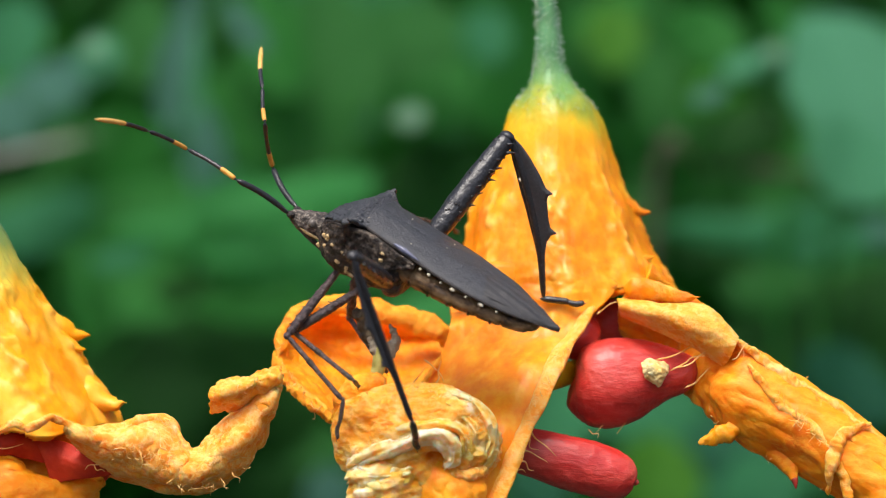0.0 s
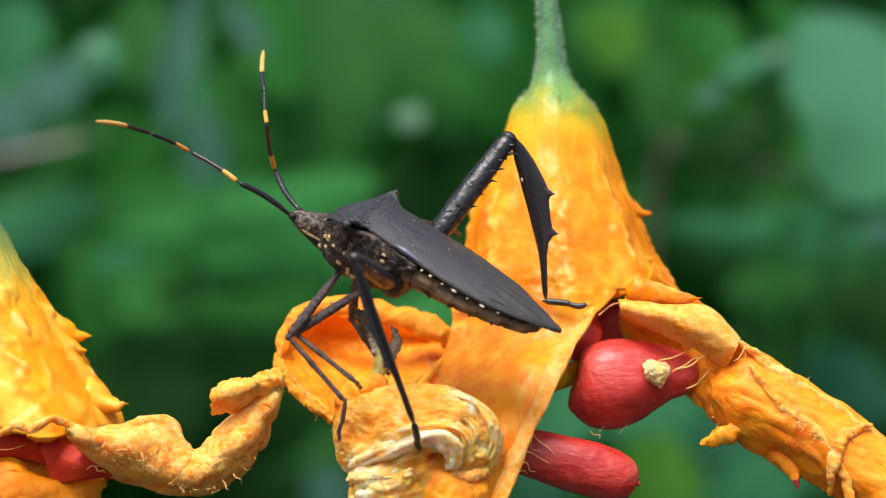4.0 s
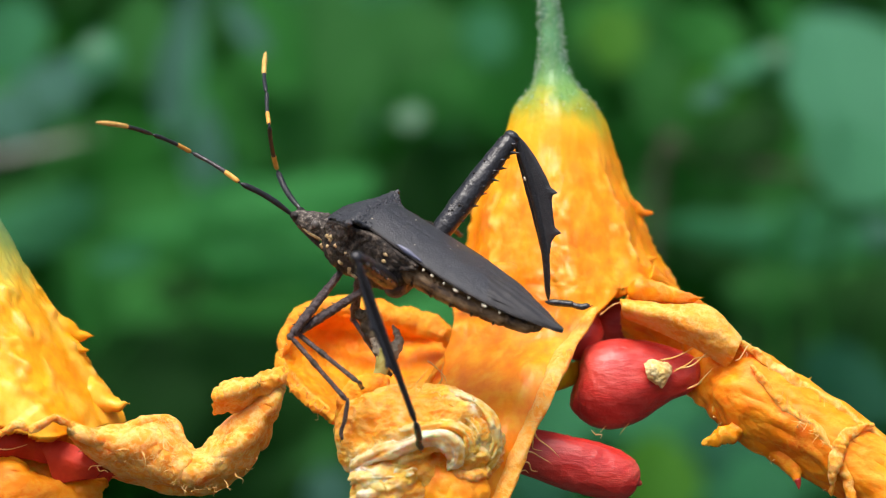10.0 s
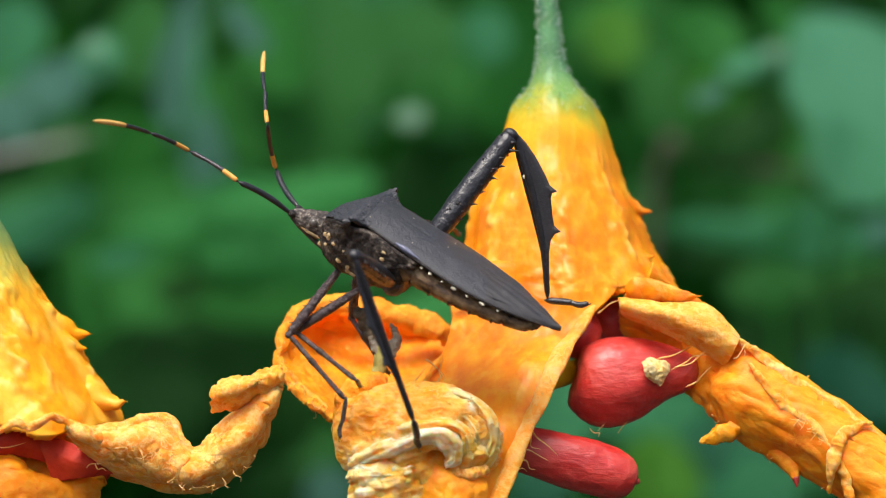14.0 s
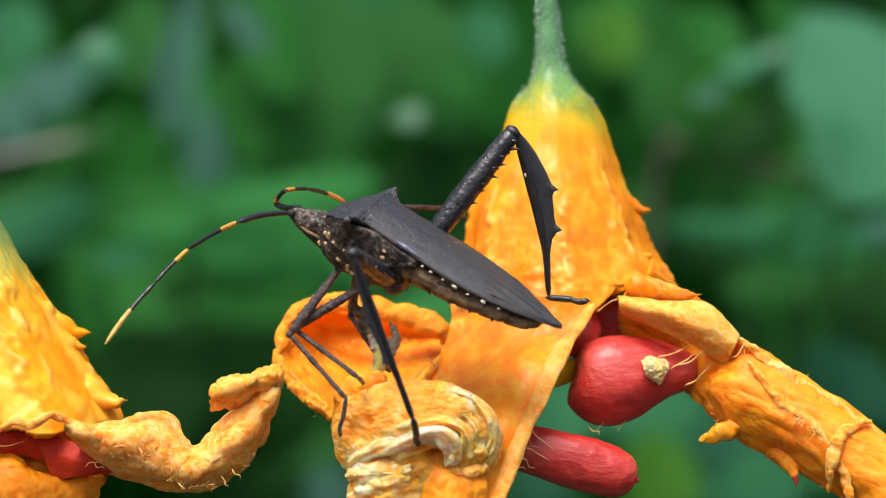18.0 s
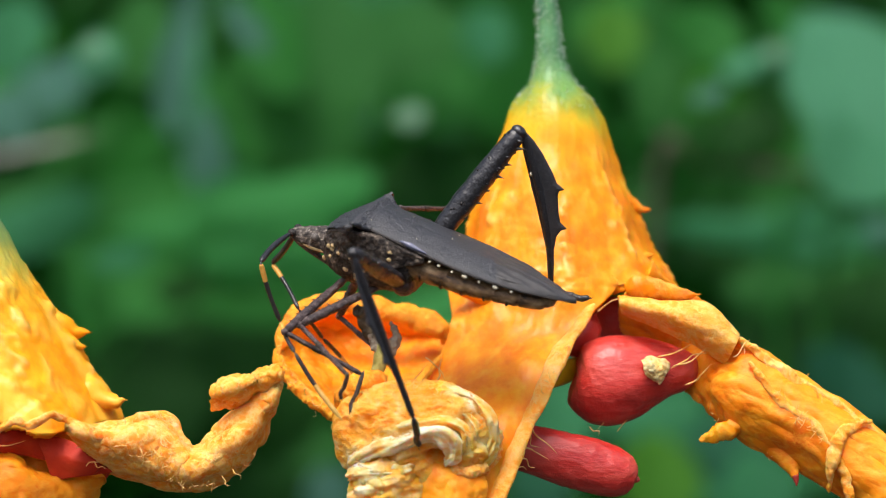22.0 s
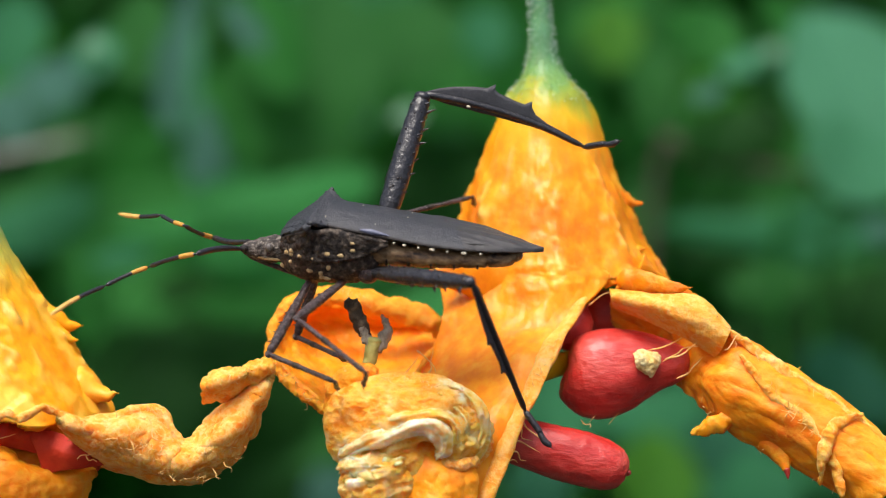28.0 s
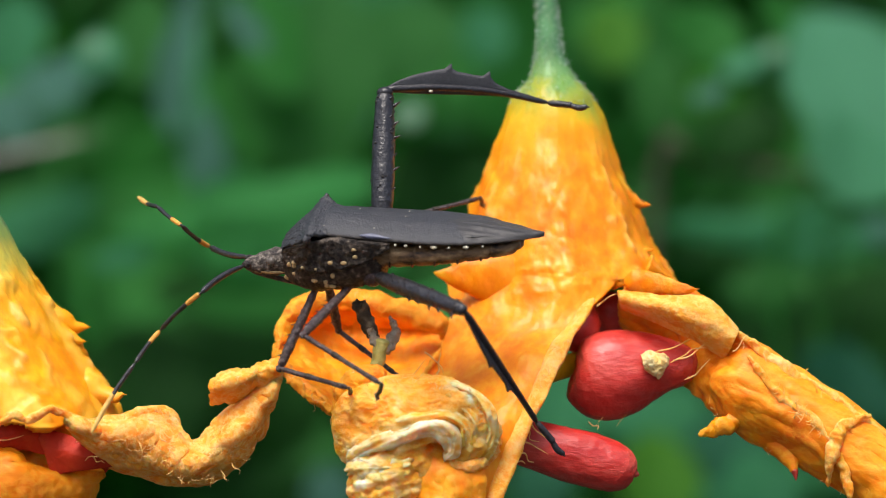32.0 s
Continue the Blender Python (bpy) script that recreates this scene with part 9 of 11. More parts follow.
    walk(limbs["far_mid"][0], [
        (0, bone(-3.33, -1.7, -2.49, -0.57, -8.56, -2.36)),
        (17, bone(-3.33, -1.7, -2.49, -0.76, -8.64, -2.63)),
        (17.2, bone(-3.33, -1.7, -2.49, -0.76, -8.64, -2.63)),
        (17.4, bone(-3.33, -1.7, -2.49, -0.62, -8.58, -2.54)),
        (17.6, bone(-3.33, -1.7, -2.49, -0.33, -8.46, -2.34)),
        (17.8, bone(-3.33, -1.7, -2.49, -0.05, -8.32, -2.05)),
        (18, bone(-3.33, -1.7, -2.49, 0.23, -8.15, -1.75)),
        (18.2, bone(-3.33, -1.7, -2.49, 0.21, -8.14, -1.68)),
        (18.4, bone(-3.33, -1.7, -2.49, 0.2, -8.14, -1.6)),
        (18.6, bone(-3.33, -1.7, -2.49, 0.25, -8.13, -1.69)),
        (18.8, bone(-3.33, -1.7, -2.49, 0.3, -8.11, -1.77)),
        (19, bone(-3.33, -1.7, -2.49, 0.35, -8.09, -1.85)),
        (19.5, bone(-3.33, -1.7, -2.49, 0.48, -8.03, -2.04)),
        (20, bone(-3.33, -1.7, -2.49, 0.6, -7.96, -2.23)),
        (20.5, bone(-3.33, -1.7, -2.49, 0.62, -7.92, -1.83)),
        (21, bone(-3.33, -1.7, -2.49, 0.62, -7.86, -1.43)),
        (21.5, bone(-3.33, -1.7, -2.49, 0.35, -8, -1.25)),
        (22, bone(-3.33, -1.7, -2.49, 0.06, -8.13, -1.08)),
        (22.2, bone(-3.33, -1.7, -2.49, -0.02, -8.15, -1)),
        (22.4, bone(-3.33, -1.7, -2.49, -0.09, -8.17, -0.92)),
        (22.7, bone(-3.33, -1.7, -2.49, -0.43, -8.35, -1.05)),
        (23, bone(-3.33, -1.7, -2.49, -0.77, -8.52, -1.19)),
        (23.3, bone(-3.33, -1.7, -2.49, -0.83, -8.51, -1.04)),
        (23.6, bone(-3.33, -1.7, -2.49, -0.89, -8.5, -0.88)),
        (24, bone(-3.33, -1.7, -2.49, -0.97, -8.47, -0.68)),
        (24.5, bone(-3.33, -1.7, -2.49, -1, -8.51, -0.76)),
        (25, bone(-3.33, -1.7, -2.49, -1.03, -8.54, -0.84)),
        (25.25, bone(-3.33, -1.7, -2.49, -0.96, -8.59, -1.17)),
        (25.5, bone(-3.33, -1.7, -2.49, -0.9, -8.62, -1.5)),
        (25.8, bone(-3.33, -1.7, -2.49, -1.45, -8.79, -1.51)),
        (26.2, bone(-3.33, -1.7, -2.49, -2.2, -8.95, -1.51)),
        (26.5, bone(-3.33, -1.7, -2.49, -2.77, -9.01, -1.51)),
        (26.9, bone(-3.33, -1.7, -2.49, -3.55, -9.03, -1.51)),
        (27.2, bone(-3.33, -1.7, -2.49, -4.15, -8.99, -1.5)),
        (27.5, bone(-3.33, -1.7, -2.49, -4.76, -8.89, -1.48)),
        (27.6, bone(-3.33, -1.7, -2.49, -4.97, -8.82, -1.32)),
        (27.7, bone(-3.33, -1.7, -2.49, -5.18, -8.74, -1.15)),
        (27.8, bone(-3.33, -1.7, -2.49, -5.39, -8.64, -0.98)),
        (27.9, bone(-3.33, -1.7, -2.49, -5.44, -8.69, -1.26)),
        (28, bone(-3.33, -1.7, -2.49, -5.5, -8.71, -1.54)),
        (28.2, bone(-3.33, -1.7, -2.49, -5.31, -8.77, -1.53)),
        (28.4, bone(-3.33, -1.7, -2.49, -5.13, -8.81, -1.51)),
        (28.7, bone(-3.33, -1.7, -2.49, -5.74, -8.67, -1.88)),
        (29, bone(-3.33, -1.7, -2.49, -6.35, -8.45, -2.24)),
        (29.6, bone(-3.33, -1.7, -2.49, -6.3, -8.47, -2.22)),
        (30, bone(-3.33, -1.7, -2.49, -6.27, -8.49, -2.21)),
        (31, bone(-3.33, -1.7, -2.49, -6.2, -8.52, -2.17)),
        (32, bone(-3.33, -1.7, -2.49, -6.13, -8.54, -2.13))])
    walk(limbs["far_mid"][1], [
        (0, bone(-0.57, -8.56, -2.36, -2.64, -16, -5.14)),
        (17, bone(-0.76, -8.64, -2.63, -2.85, -16.07, -5.41)),
        (17.2, bone(-0.76, -8.64, -2.63, -2.85, -16.07, -5.41)),
        (17.4, bone(-0.62, -8.58, -2.54, -2.85, -16.05, -5.09)),
        (17.6, bone(-0.33, -8.46, -2.34, -2.86, -15.97, -4.43)),
        (17.8, bone(-0.05, -8.32, -2.05, -2.92, -15.84, -3.61)),
        (18, bone(0.23, -8.15, -1.75, -2.99, -15.62, -2.75)),
        (18.2, bone(0.21, -8.14, -1.68, -3.03, -15.61, -2.62)),
        (18.4, bone(0.2, -8.14, -1.6, -3.07, -15.61, -2.5)),
        (18.6, bone(0.25, -8.13, -1.69, -2.99, -15.59, -2.67)),
        (18.8, bone(0.3, -8.11, -1.77, -2.9, -15.58, -2.84)),
        (19, bone(0.35, -8.09, -1.85, -2.81, -15.56, -3.01)),
        (19.5, bone(0.48, -8.03, -2.04, -2.59, -15.51, -3.43)),
        (20, bone(0.6, -7.96, -2.23, -2.36, -15.44, -3.84)),
        (20.5, bone(0.62, -7.92, -1.83, -2.3, -15.43, -3.35)),
        (21, bone(0.62, -7.86, -1.43, -2.24, -15.41, -2.86)),
        (21.5, bone(0.35, -8, -1.25, -2.79, -15.45, -2.62)),
        (22, bone(0.06, -8.13, -1.08, -3.35, -15.47, -2.39)),
        (22.2, bone(-0.02, -8.15, -1, -3.38, -15.52, -2.22)),
        (22.4, bone(-0.09, -8.17, -0.92, -3.41, -15.58, -2.05)),
        (22.7, bone(-0.43, -8.35, -1.05, -3.68, -15.79, -2.17)),
        (23, bone(-0.77, -8.52, -1.19, -3.97, -15.99, -2.3)),
        (23.3, bone(-0.83, -8.51, -1.04, -4.06, -15.98, -2.01)),
        (23.6, bone(-0.89, -8.5, -0.88, -4.14, -15.98, -1.72)),
        (24, bone(-0.97, -8.47, -0.68, -4.25, -15.96, -1.34)),
        (24.5, bone(-1, -8.51, -0.76, -4.61, -15.85, -1.2)),
        (25, bone(-1.03, -8.54, -0.84, -4.95, -15.74, -1.06)),
        (25.25, bone(-0.96, -8.59, -1.17, -4.96, -15.74, -1.39)),
        (25.5, bone(-0.9, -8.62, -1.5, -4.97, -15.73, -1.72)),
        (25.8, bone(-1.45, -8.79, -1.51, -5.79, -15.74, -1.5)),
        (26.2, bone(-2.2, -8.95, -1.51, -6.92, -15.64, -1.2)),
        (26.5, bone(-2.77, -9.01, -1.51, -7.78, -15.49, -0.96)),
        (26.9, bone(-3.55, -9.03, -1.51, -8.95, -15.14, -0.63)),
        (27.2, bone(-4.15, -8.99, -1.5, -9.84, -14.78, -0.37)),
        (27.5, bone(-4.76, -8.89, -1.48, -10.75, -14.3, -0.08)),
        (27.6, bone(-4.97, -8.82, -1.32, -10.83, -14.43, -0.11)),
        (27.7, bone(-5.18, -8.74, -1.15, -10.91, -14.51, -0.13)),
        (27.8, bone(-5.39, -8.64, -0.98, -11.01, -14.55, -0.14)),
        (27.9, bone(-5.44, -8.69, -1.26, -11.15, -14.54, -0.63)),
        (28, bone(-5.5, -8.71, -1.54, -11.3, -14.5, -1.11)),
        (28.2, bone(-5.31, -8.77, -1.53, -11.12, -14.54, -1.19)),
        (28.4, bone(-5.13, -8.81, -1.51, -10.95, -14.58, -1.26)),
        (28.7, bone(-5.74, -8.67, -1.88, -11.63, -14.37, -1.77)),
        (29, bone(-6.35, -8.45, -2.24, -12.31, -14.08, -2.28)),
        (29.6, bone(-6.3, -8.47, -2.22, -12.39, -13.97, -2.24)),
        (30, bone(-6.27, -8.49, -2.21, -12.43, -13.89, -2.21)),
        (31, bone(-6.2, -8.52, -2.17, -12.56, -13.69, -2.14)),
        (32, bone(-6.13, -8.54, -2.13, -12.69, -13.46, -2.06))])
    walk(limbs["far_mid"][2], [
        (0, bone(-2.64, -16, -5.14, -3.1, -17.84, -6.24)),
        (17, bone(-2.85, -16.07, -5.41, -3.31, -17.91, -6.51)),
        (17.2, bone(-2.85, -16.07, -5.41, -3.31, -17.91, -6.52)),
        (17.4, bone(-2.85, -16.05, -5.09, -3.3, -17.87, -6.24)),
        (17.6, bone(-2.86, -15.97, -4.43, -3.28, -17.74, -5.67)),
        (17.8, bone(-2.92, -15.84, -3.61, -3.31, -17.56, -4.92)),
        (18, bone(-2.99, -15.62, -2.75, -3.37, -17.3, -4.13)),
        (18.2, bone(-3.03, -15.61, -2.62, -3.41, -17.3, -3.98)),
        (18.4, bone(-3.07, -15.61, -2.5, -3.46, -17.3, -3.84)),
        (18.6, bone(-2.99, -15.59, -2.67, -3.35, -17.28, -4.03)),
        (18.8, bone(-2.9, -15.58, -2.84, -3.25, -17.26, -4.22)),
        (19, bone(-2.81, -15.56, -3.01, -3.14, -17.23, -4.41)),
        (19.5, bone(-2.59, -15.51, -3.43, -2.87, -17.15, -4.87)),
        (20, bone(-2.36, -15.44, -3.84, -2.6, -17.05, -5.31)),
        (20.5, bone(-2.3, -15.43, -3.35, -2.49, -17.08, -4.8)),
        (21, bone(-2.24, -15.41, -2.86, -2.4, -17.1, -4.27)),
        (21.5, bone(-2.79, -15.45, -2.62, -2.99, -17.15, -4)),
        (22, bone(-3.35, -15.47, -2.39, -3.59, -17.18, -3.76)),
        (22.2, bone(-3.38, -15.52, -2.22, -3.59, -17.26, -3.56)),
        (22.4, bone(-3.41, -15.58, -2.05, -3.59, -17.34, -3.35)),
        (22.7, bone(-3.68, -15.79, -2.17, -3.84, -17.56, -3.47)),
        (23, bone(-3.97, -15.99, -2.3, -4.1, -17.76, -3.6)),
        (23.3, bone(-4.06, -15.98, -2.01, -4.16, -17.78, -3.28)),
        (23.6, bone(-4.14, -15.98, -1.72, -4.23, -17.79, -2.97)),
        (24, bone(-4.25, -15.96, -1.34, -4.32, -17.79, -2.55)),
        (24.5, bone(-4.61, -15.85, -1.2, -4.74, -17.7, -2.4)),
        (25, bone(-4.95, -15.74, -1.06, -5.16, -17.58, -2.23)),
        (25.25, bone(-4.96, -15.74, -1.39, -5.18, -17.57, -2.59)),
        (25.5, bone(-4.97, -15.73, -1.72, -5.21, -17.55, -2.95)),
        (25.8, bone(-5.79, -15.74, -1.5, -6.03, -17.53, -2.76)),
        (26.2, bone(-6.92, -15.64, -1.2, -7.15, -17.41, -2.5)),
        (26.5, bone(-7.78, -15.49, -0.96, -8.01, -17.22, -2.29)),
        (26.9, bone(-8.95, -15.14, -0.63, -9.17, -16.85, -2)),
        (27.2, bone(-9.84, -14.78, -0.37, -10.06, -16.46, -1.76)),
        (27.5, bone(-10.75, -14.3, -0.08, -10.97, -15.96, -1.51)),
        (27.6, bone(-10.83, -14.43, -0.11, -10.96, -16.08, -1.56)),
        (27.7, bone(-10.91, -14.51, -0.13, -10.96, -16.16, -1.59)),
        (27.8, bone(-11.01, -14.55, -0.14, -10.98, -16.19, -1.6)),
        (27.9, bone(-11.15, -14.54, -0.63, -11.2, -16.2, -2.08)),
        (28, bone(-11.3, -14.5, -1.11, -11.43, -16.16, -2.54)),
        (28.2, bone(-11.12, -14.54, -1.19, -11.24, -16.17, -2.67)),
        (28.4, bone(-10.95, -14.58, -1.26, -11.06, -16.16, -2.78)),
        (28.7, bone(-11.63, -14.37, -1.77, -11.76, -15.96, -3.29)),
        (29, bone(-12.31, -14.08, -2.28, -12.45, -15.68, -3.78)),
        (29.6, bone(-12.39, -13.97, -2.24, -12.52, -15.57, -3.75)),
        (30, bone(-12.43, -13.89, -2.21, -12.57, -15.49, -3.72)),
        (31, bone(-12.56, -13.69, -2.14, -12.69, -15.28, -3.66)),
        (32, bone(-12.69, -13.46, -2.06, -12.82, -15.04, -3.58))])
    walk(limbs["near_antenna"][0], [
        (0, bone(6.52, 0.65, -3.01, 11.23, 3.44, -1.1)),
        (17, bone(6.52, 0.65, -3.01, 10.83, 3.97, -0.99)),
        (17.2, bone(6.52, 0.65, -3.01, 10.82, 3.97, -0.99)),
        (17.4, bone(6.52, 0.65, -3.01, 10.33, 4.65, -1.25)),
        (17.6, bone(6.52, 0.65, -3.01, 9.76, 5.32, -1.89)),
        (17.8, bone(6.52, 0.65, -3.01, 9.23, 5.76, -2.6)),
        (18, bone(6.52, 0.65, -3.01, 8.71, 6.01, -3.28)),
        (18.2, bone(6.52, 0.65, -3.01, 7.93, 6.28, -3.06)),
        (18.4, bone(6.52, 0.65, -3.01, 6.84, 6.44, -2.76)),
        (18.6, bone(6.52, 0.65, -3.01, 6.25, 6.44, -2.73)),
        (18.8, bone(6.52, 0.65, -3.01, 5.59, 6.37, -2.9)),
        (19, bone(6.52, 0.65, -3.01, 5.38, 6.34, -2.91)),
        (19.5, bone(6.52, 0.65, -3.01, 5.67, 6.38, -2.73)),
        (20, bone(6.52, 0.65, -3.01, 5.97, 6.41, -2.55)),
        (20.5, bone(6.52, 0.65, -3.01, 5.65, 6.38, -2.85)),
        (21, bone(6.52, 0.65, -3.01, 5.36, 6.33, -3.19)),
        (21.5, bone(6.52, 0.65, -3.01, 5.91, 6.4, -3.46)),
        (22, bone(6.52, 0.65, -3.01, 6.49, 6.4, -3.74)),
        (22.2, bone(6.52, 0.65, -3.01, 7.02, 6.4, -3.54)),
        (22.4, bone(6.52, 0.65, -3.01, 7.57, 6.34, -3.34)),
        (22.7, bone(6.52, 0.65, -3.01, 7.57, 6.35, -3.29)),
        (23, bone(6.52, 0.65, -3.01, 7.59, 6.34, -3.25)),
        (23.3, bone(6.52, 0.65, -3.01, 7.14, 6.4, -3.49)),
        (23.6, bone(6.52, 0.65, -3.01, 6.7, 6.4, -3.77)),
        (24, bone(6.52, 0.65, -3.01, 6.35, 6.38, -3.9)),
        (24.5, bone(6.52, 0.65, -3.01, 6.92, 6.38, -3.78)),
        (25, bone(6.52, 0.65, -3.01, 7.51, 6.32, -3.7)),
        (25.25, bone(6.52, 0.65, -3.01, 7.9, 6.26, -3.49)),
        (25.5, bone(6.52, 0.65, -3.01, 8.3, 6.16, -3.3)),
        (25.8, bone(6.52, 0.65, -3.01, 8.4, 6.13, -3.08)),
        (26.2, bone(6.52, 0.65, -3.01, 8.55, 6.08, -2.79)),
        (26.5, bone(6.52, 0.65, -3.01, 8.65, 6.03, -2.58)),
        (26.9, bone(6.52, 0.65, -3.01, 9.23, 5.76, -2.65)),
        (27.2, bone(6.52, 0.65, -3.01, 9.69, 5.5, -2.72)),
        (27.5, bone(6.52, 0.65, -3.01, 10.17, 5.15, -2.81)),
        (27.6, bone(6.52, 0.65, -3.01, 9.91, 5.34, -2.6)),
        (27.7, bone(6.52, 0.65, -3.01, 9.67, 5.48, -2.4)),
        (27.8, bone(6.52, 0.65, -3.01, 9.45, 5.59, -2.22)),
        (27.9, bone(6.52, 0.65, -3.01, 9.45, 5.57, -2.09)),
        (28, bone(6.52, 0.65, -3.01, 9.45, 5.54, -1.96)),
        (28.2, bone(6.52, 0.65, -3.01, 9.95, 5.28, -2.4)),
        (28.4, bone(6.52, 0.65, -3.01, 10.52, 4.85, -2.92)),
        (28.7, bone(6.52, 0.65, -3.01, 9.96, 5.31, -2.92)),
        (29, bone(6.52, 0.65, -3.01, 9.47, 5.65, -2.99)),
        (29.6, bone(6.52, 0.65, -3.01, 9.14, 5.78, -3.64)),
        (30, bone(6.52, 0.65, -3.01, 9.17, 5.78, -3.57)),
        (31, bone(6.52, 0.65, -3.01, 9.24, 5.76, -3.38)),
        (32, bone(6.52, 0.65, -3.01, 9.35, 5.7, -3.32))])
    walk(limbs["near_antenna"][1], [
        (0, bone(11.23, 3.44, -1.1, 16.8, 2.85, -1.4)),
        (17, bone(10.83, 3.97, -0.99, 16.38, 3.35, -1.3)),
        (17.2, bone(10.82, 3.97, -0.99, 16.38, 3.36, -1.3)),
        (17.4, bone(10.33, 4.65, -1.25, 15.66, 3.74, -2.7)),
        (17.6, bone(9.76, 5.32, -1.89, 14.89, 4.31, -3.89)),
        (17.8, bone(9.23, 5.76, -2.6, 13.72, 5.14, -5.89)),
        (18, bone(8.71, 6.01, -3.28, 11.89, 6.65, -7.84)),
        (18.2, bone(7.93, 6.28, -3.06, 9.33, 5.59, -8.44)),
        (18.4, bone(6.84, 6.44, -2.76, 6.75, 5.17, -8.22)),
        (18.6, bone(6.25, 6.44, -2.73, 5.3, 5.17, -8.1)),
        (18.8, bone(5.59, 6.37, -2.9, 4.43, 3.85, -7.76)),
        (19, bone(5.38, 6.34, -2.91, 3.97, 3.89, -7.75)),
        (19.5, bone(5.67, 6.38, -2.73, 3.86, 4.91, -7.82)),
        (20, bone(5.97, 6.41, -2.55, 3.61, 6.25, -7.63)),
        (20.5, bone(5.65, 6.38, -2.85, 3.12, 5.76, -7.81)),
        (21, bone(5.36, 6.33, -3.19, 2.61, 5.33, -7.96)),
        (21.5, bone(5.91, 6.4, -3.46, 3.04, 5.84, -8.23)),
        (22, bone(6.49, 6.4, -3.74, 3.5, 6.39, -8.47)),
        (22.2, bone(7.02, 6.4, -3.54, 4.87, 6.45, -8.7)),
        (22.4, bone(7.57, 6.34, -3.34, 6.16, 6.71, -8.75)),
        (22.7, bone(7.57, 6.35, -3.29, 6.66, 7.44, -8.71)),
        (23, bone(7.59, 6.34, -3.25, 6.96, 8.74, -8.27)),
        (23.3, bone(7.14, 6.4, -3.49, 6.6, 6.6, -9.06)),
        (23.6, bone(6.7, 6.4, -3.77, 5.82, 5.51, -9.23)),
        (24, bone(6.35, 6.38, -3.9, 5.5, 4.45, -9.09)),
        (24.5, bone(6.92, 6.38, -3.78, 6.2, 4.28, -8.92)),
        (25, bone(7.51, 6.32, -3.7, 6.9, 4.05, -8.78)),
        (25.25, bone(7.9, 6.26, -3.49, 7.8, 4.87, -8.91)),
        (25.5, bone(8.3, 6.16, -3.3, 8.6, 6.02, -8.89)),
        (25.8, bone(8.4, 6.13, -3.08, 9.87, 5.34, -8.43)),
        (26.2, bone(8.55, 6.08, -2.79, 11.36, 4.97, -7.51)),
        (26.5, bone(8.65, 6.03, -2.58, 12.35, 4.99, -6.66)),
        (26.9, bone(9.23, 5.76, -2.65, 13.21, 4.14, -6.24)),
        (27.2, bone(9.69, 5.5, -2.72, 13.84, 3.51, -5.9)),
        (27.5, bone(10.17, 5.15, -2.81, 14.47, 2.85, -5.56)),
        (27.6, bone(9.91, 5.34, -2.6, 14.41, 3.37, -5.27)),
        (27.7, bone(9.67, 5.48, -2.4, 14.38, 3.88, -4.98)),
        (27.8, bone(9.45, 5.59, -2.22, 14.36, 4.43, -4.66)),
        (27.9, bone(9.45, 5.57, -2.09, 14.21, 4.09, -4.65)),
        (28, bone(9.45, 5.54, -1.96, 14.05, 3.78, -4.63)),
        (28.2, bone(9.95, 5.28, -2.4, 14.4, 3.35, -5.2)),
        (28.4, bone(10.52, 4.85, -2.92, 14.82, 2.76, -5.84)),
        (28.7, bone(9.96, 5.31, -2.92, 14.3, 3.8, -6.13)),
        (29, bone(9.47, 5.65, -2.99, 13.82, 4.82, -6.41)),
        (29.6, bone(9.14, 5.78, -3.64, 13.35, 5.65, -7.34)),
        (30, bone(9.17, 5.78, -3.57, 13.34, 5.56, -7.3)),
        (31, bone(9.24, 5.76, -3.38, 13.32, 5.34, -7.2)),
        (32, bone(9.35, 5.7, -3.32, 13.29, 5.41, -7.3))])
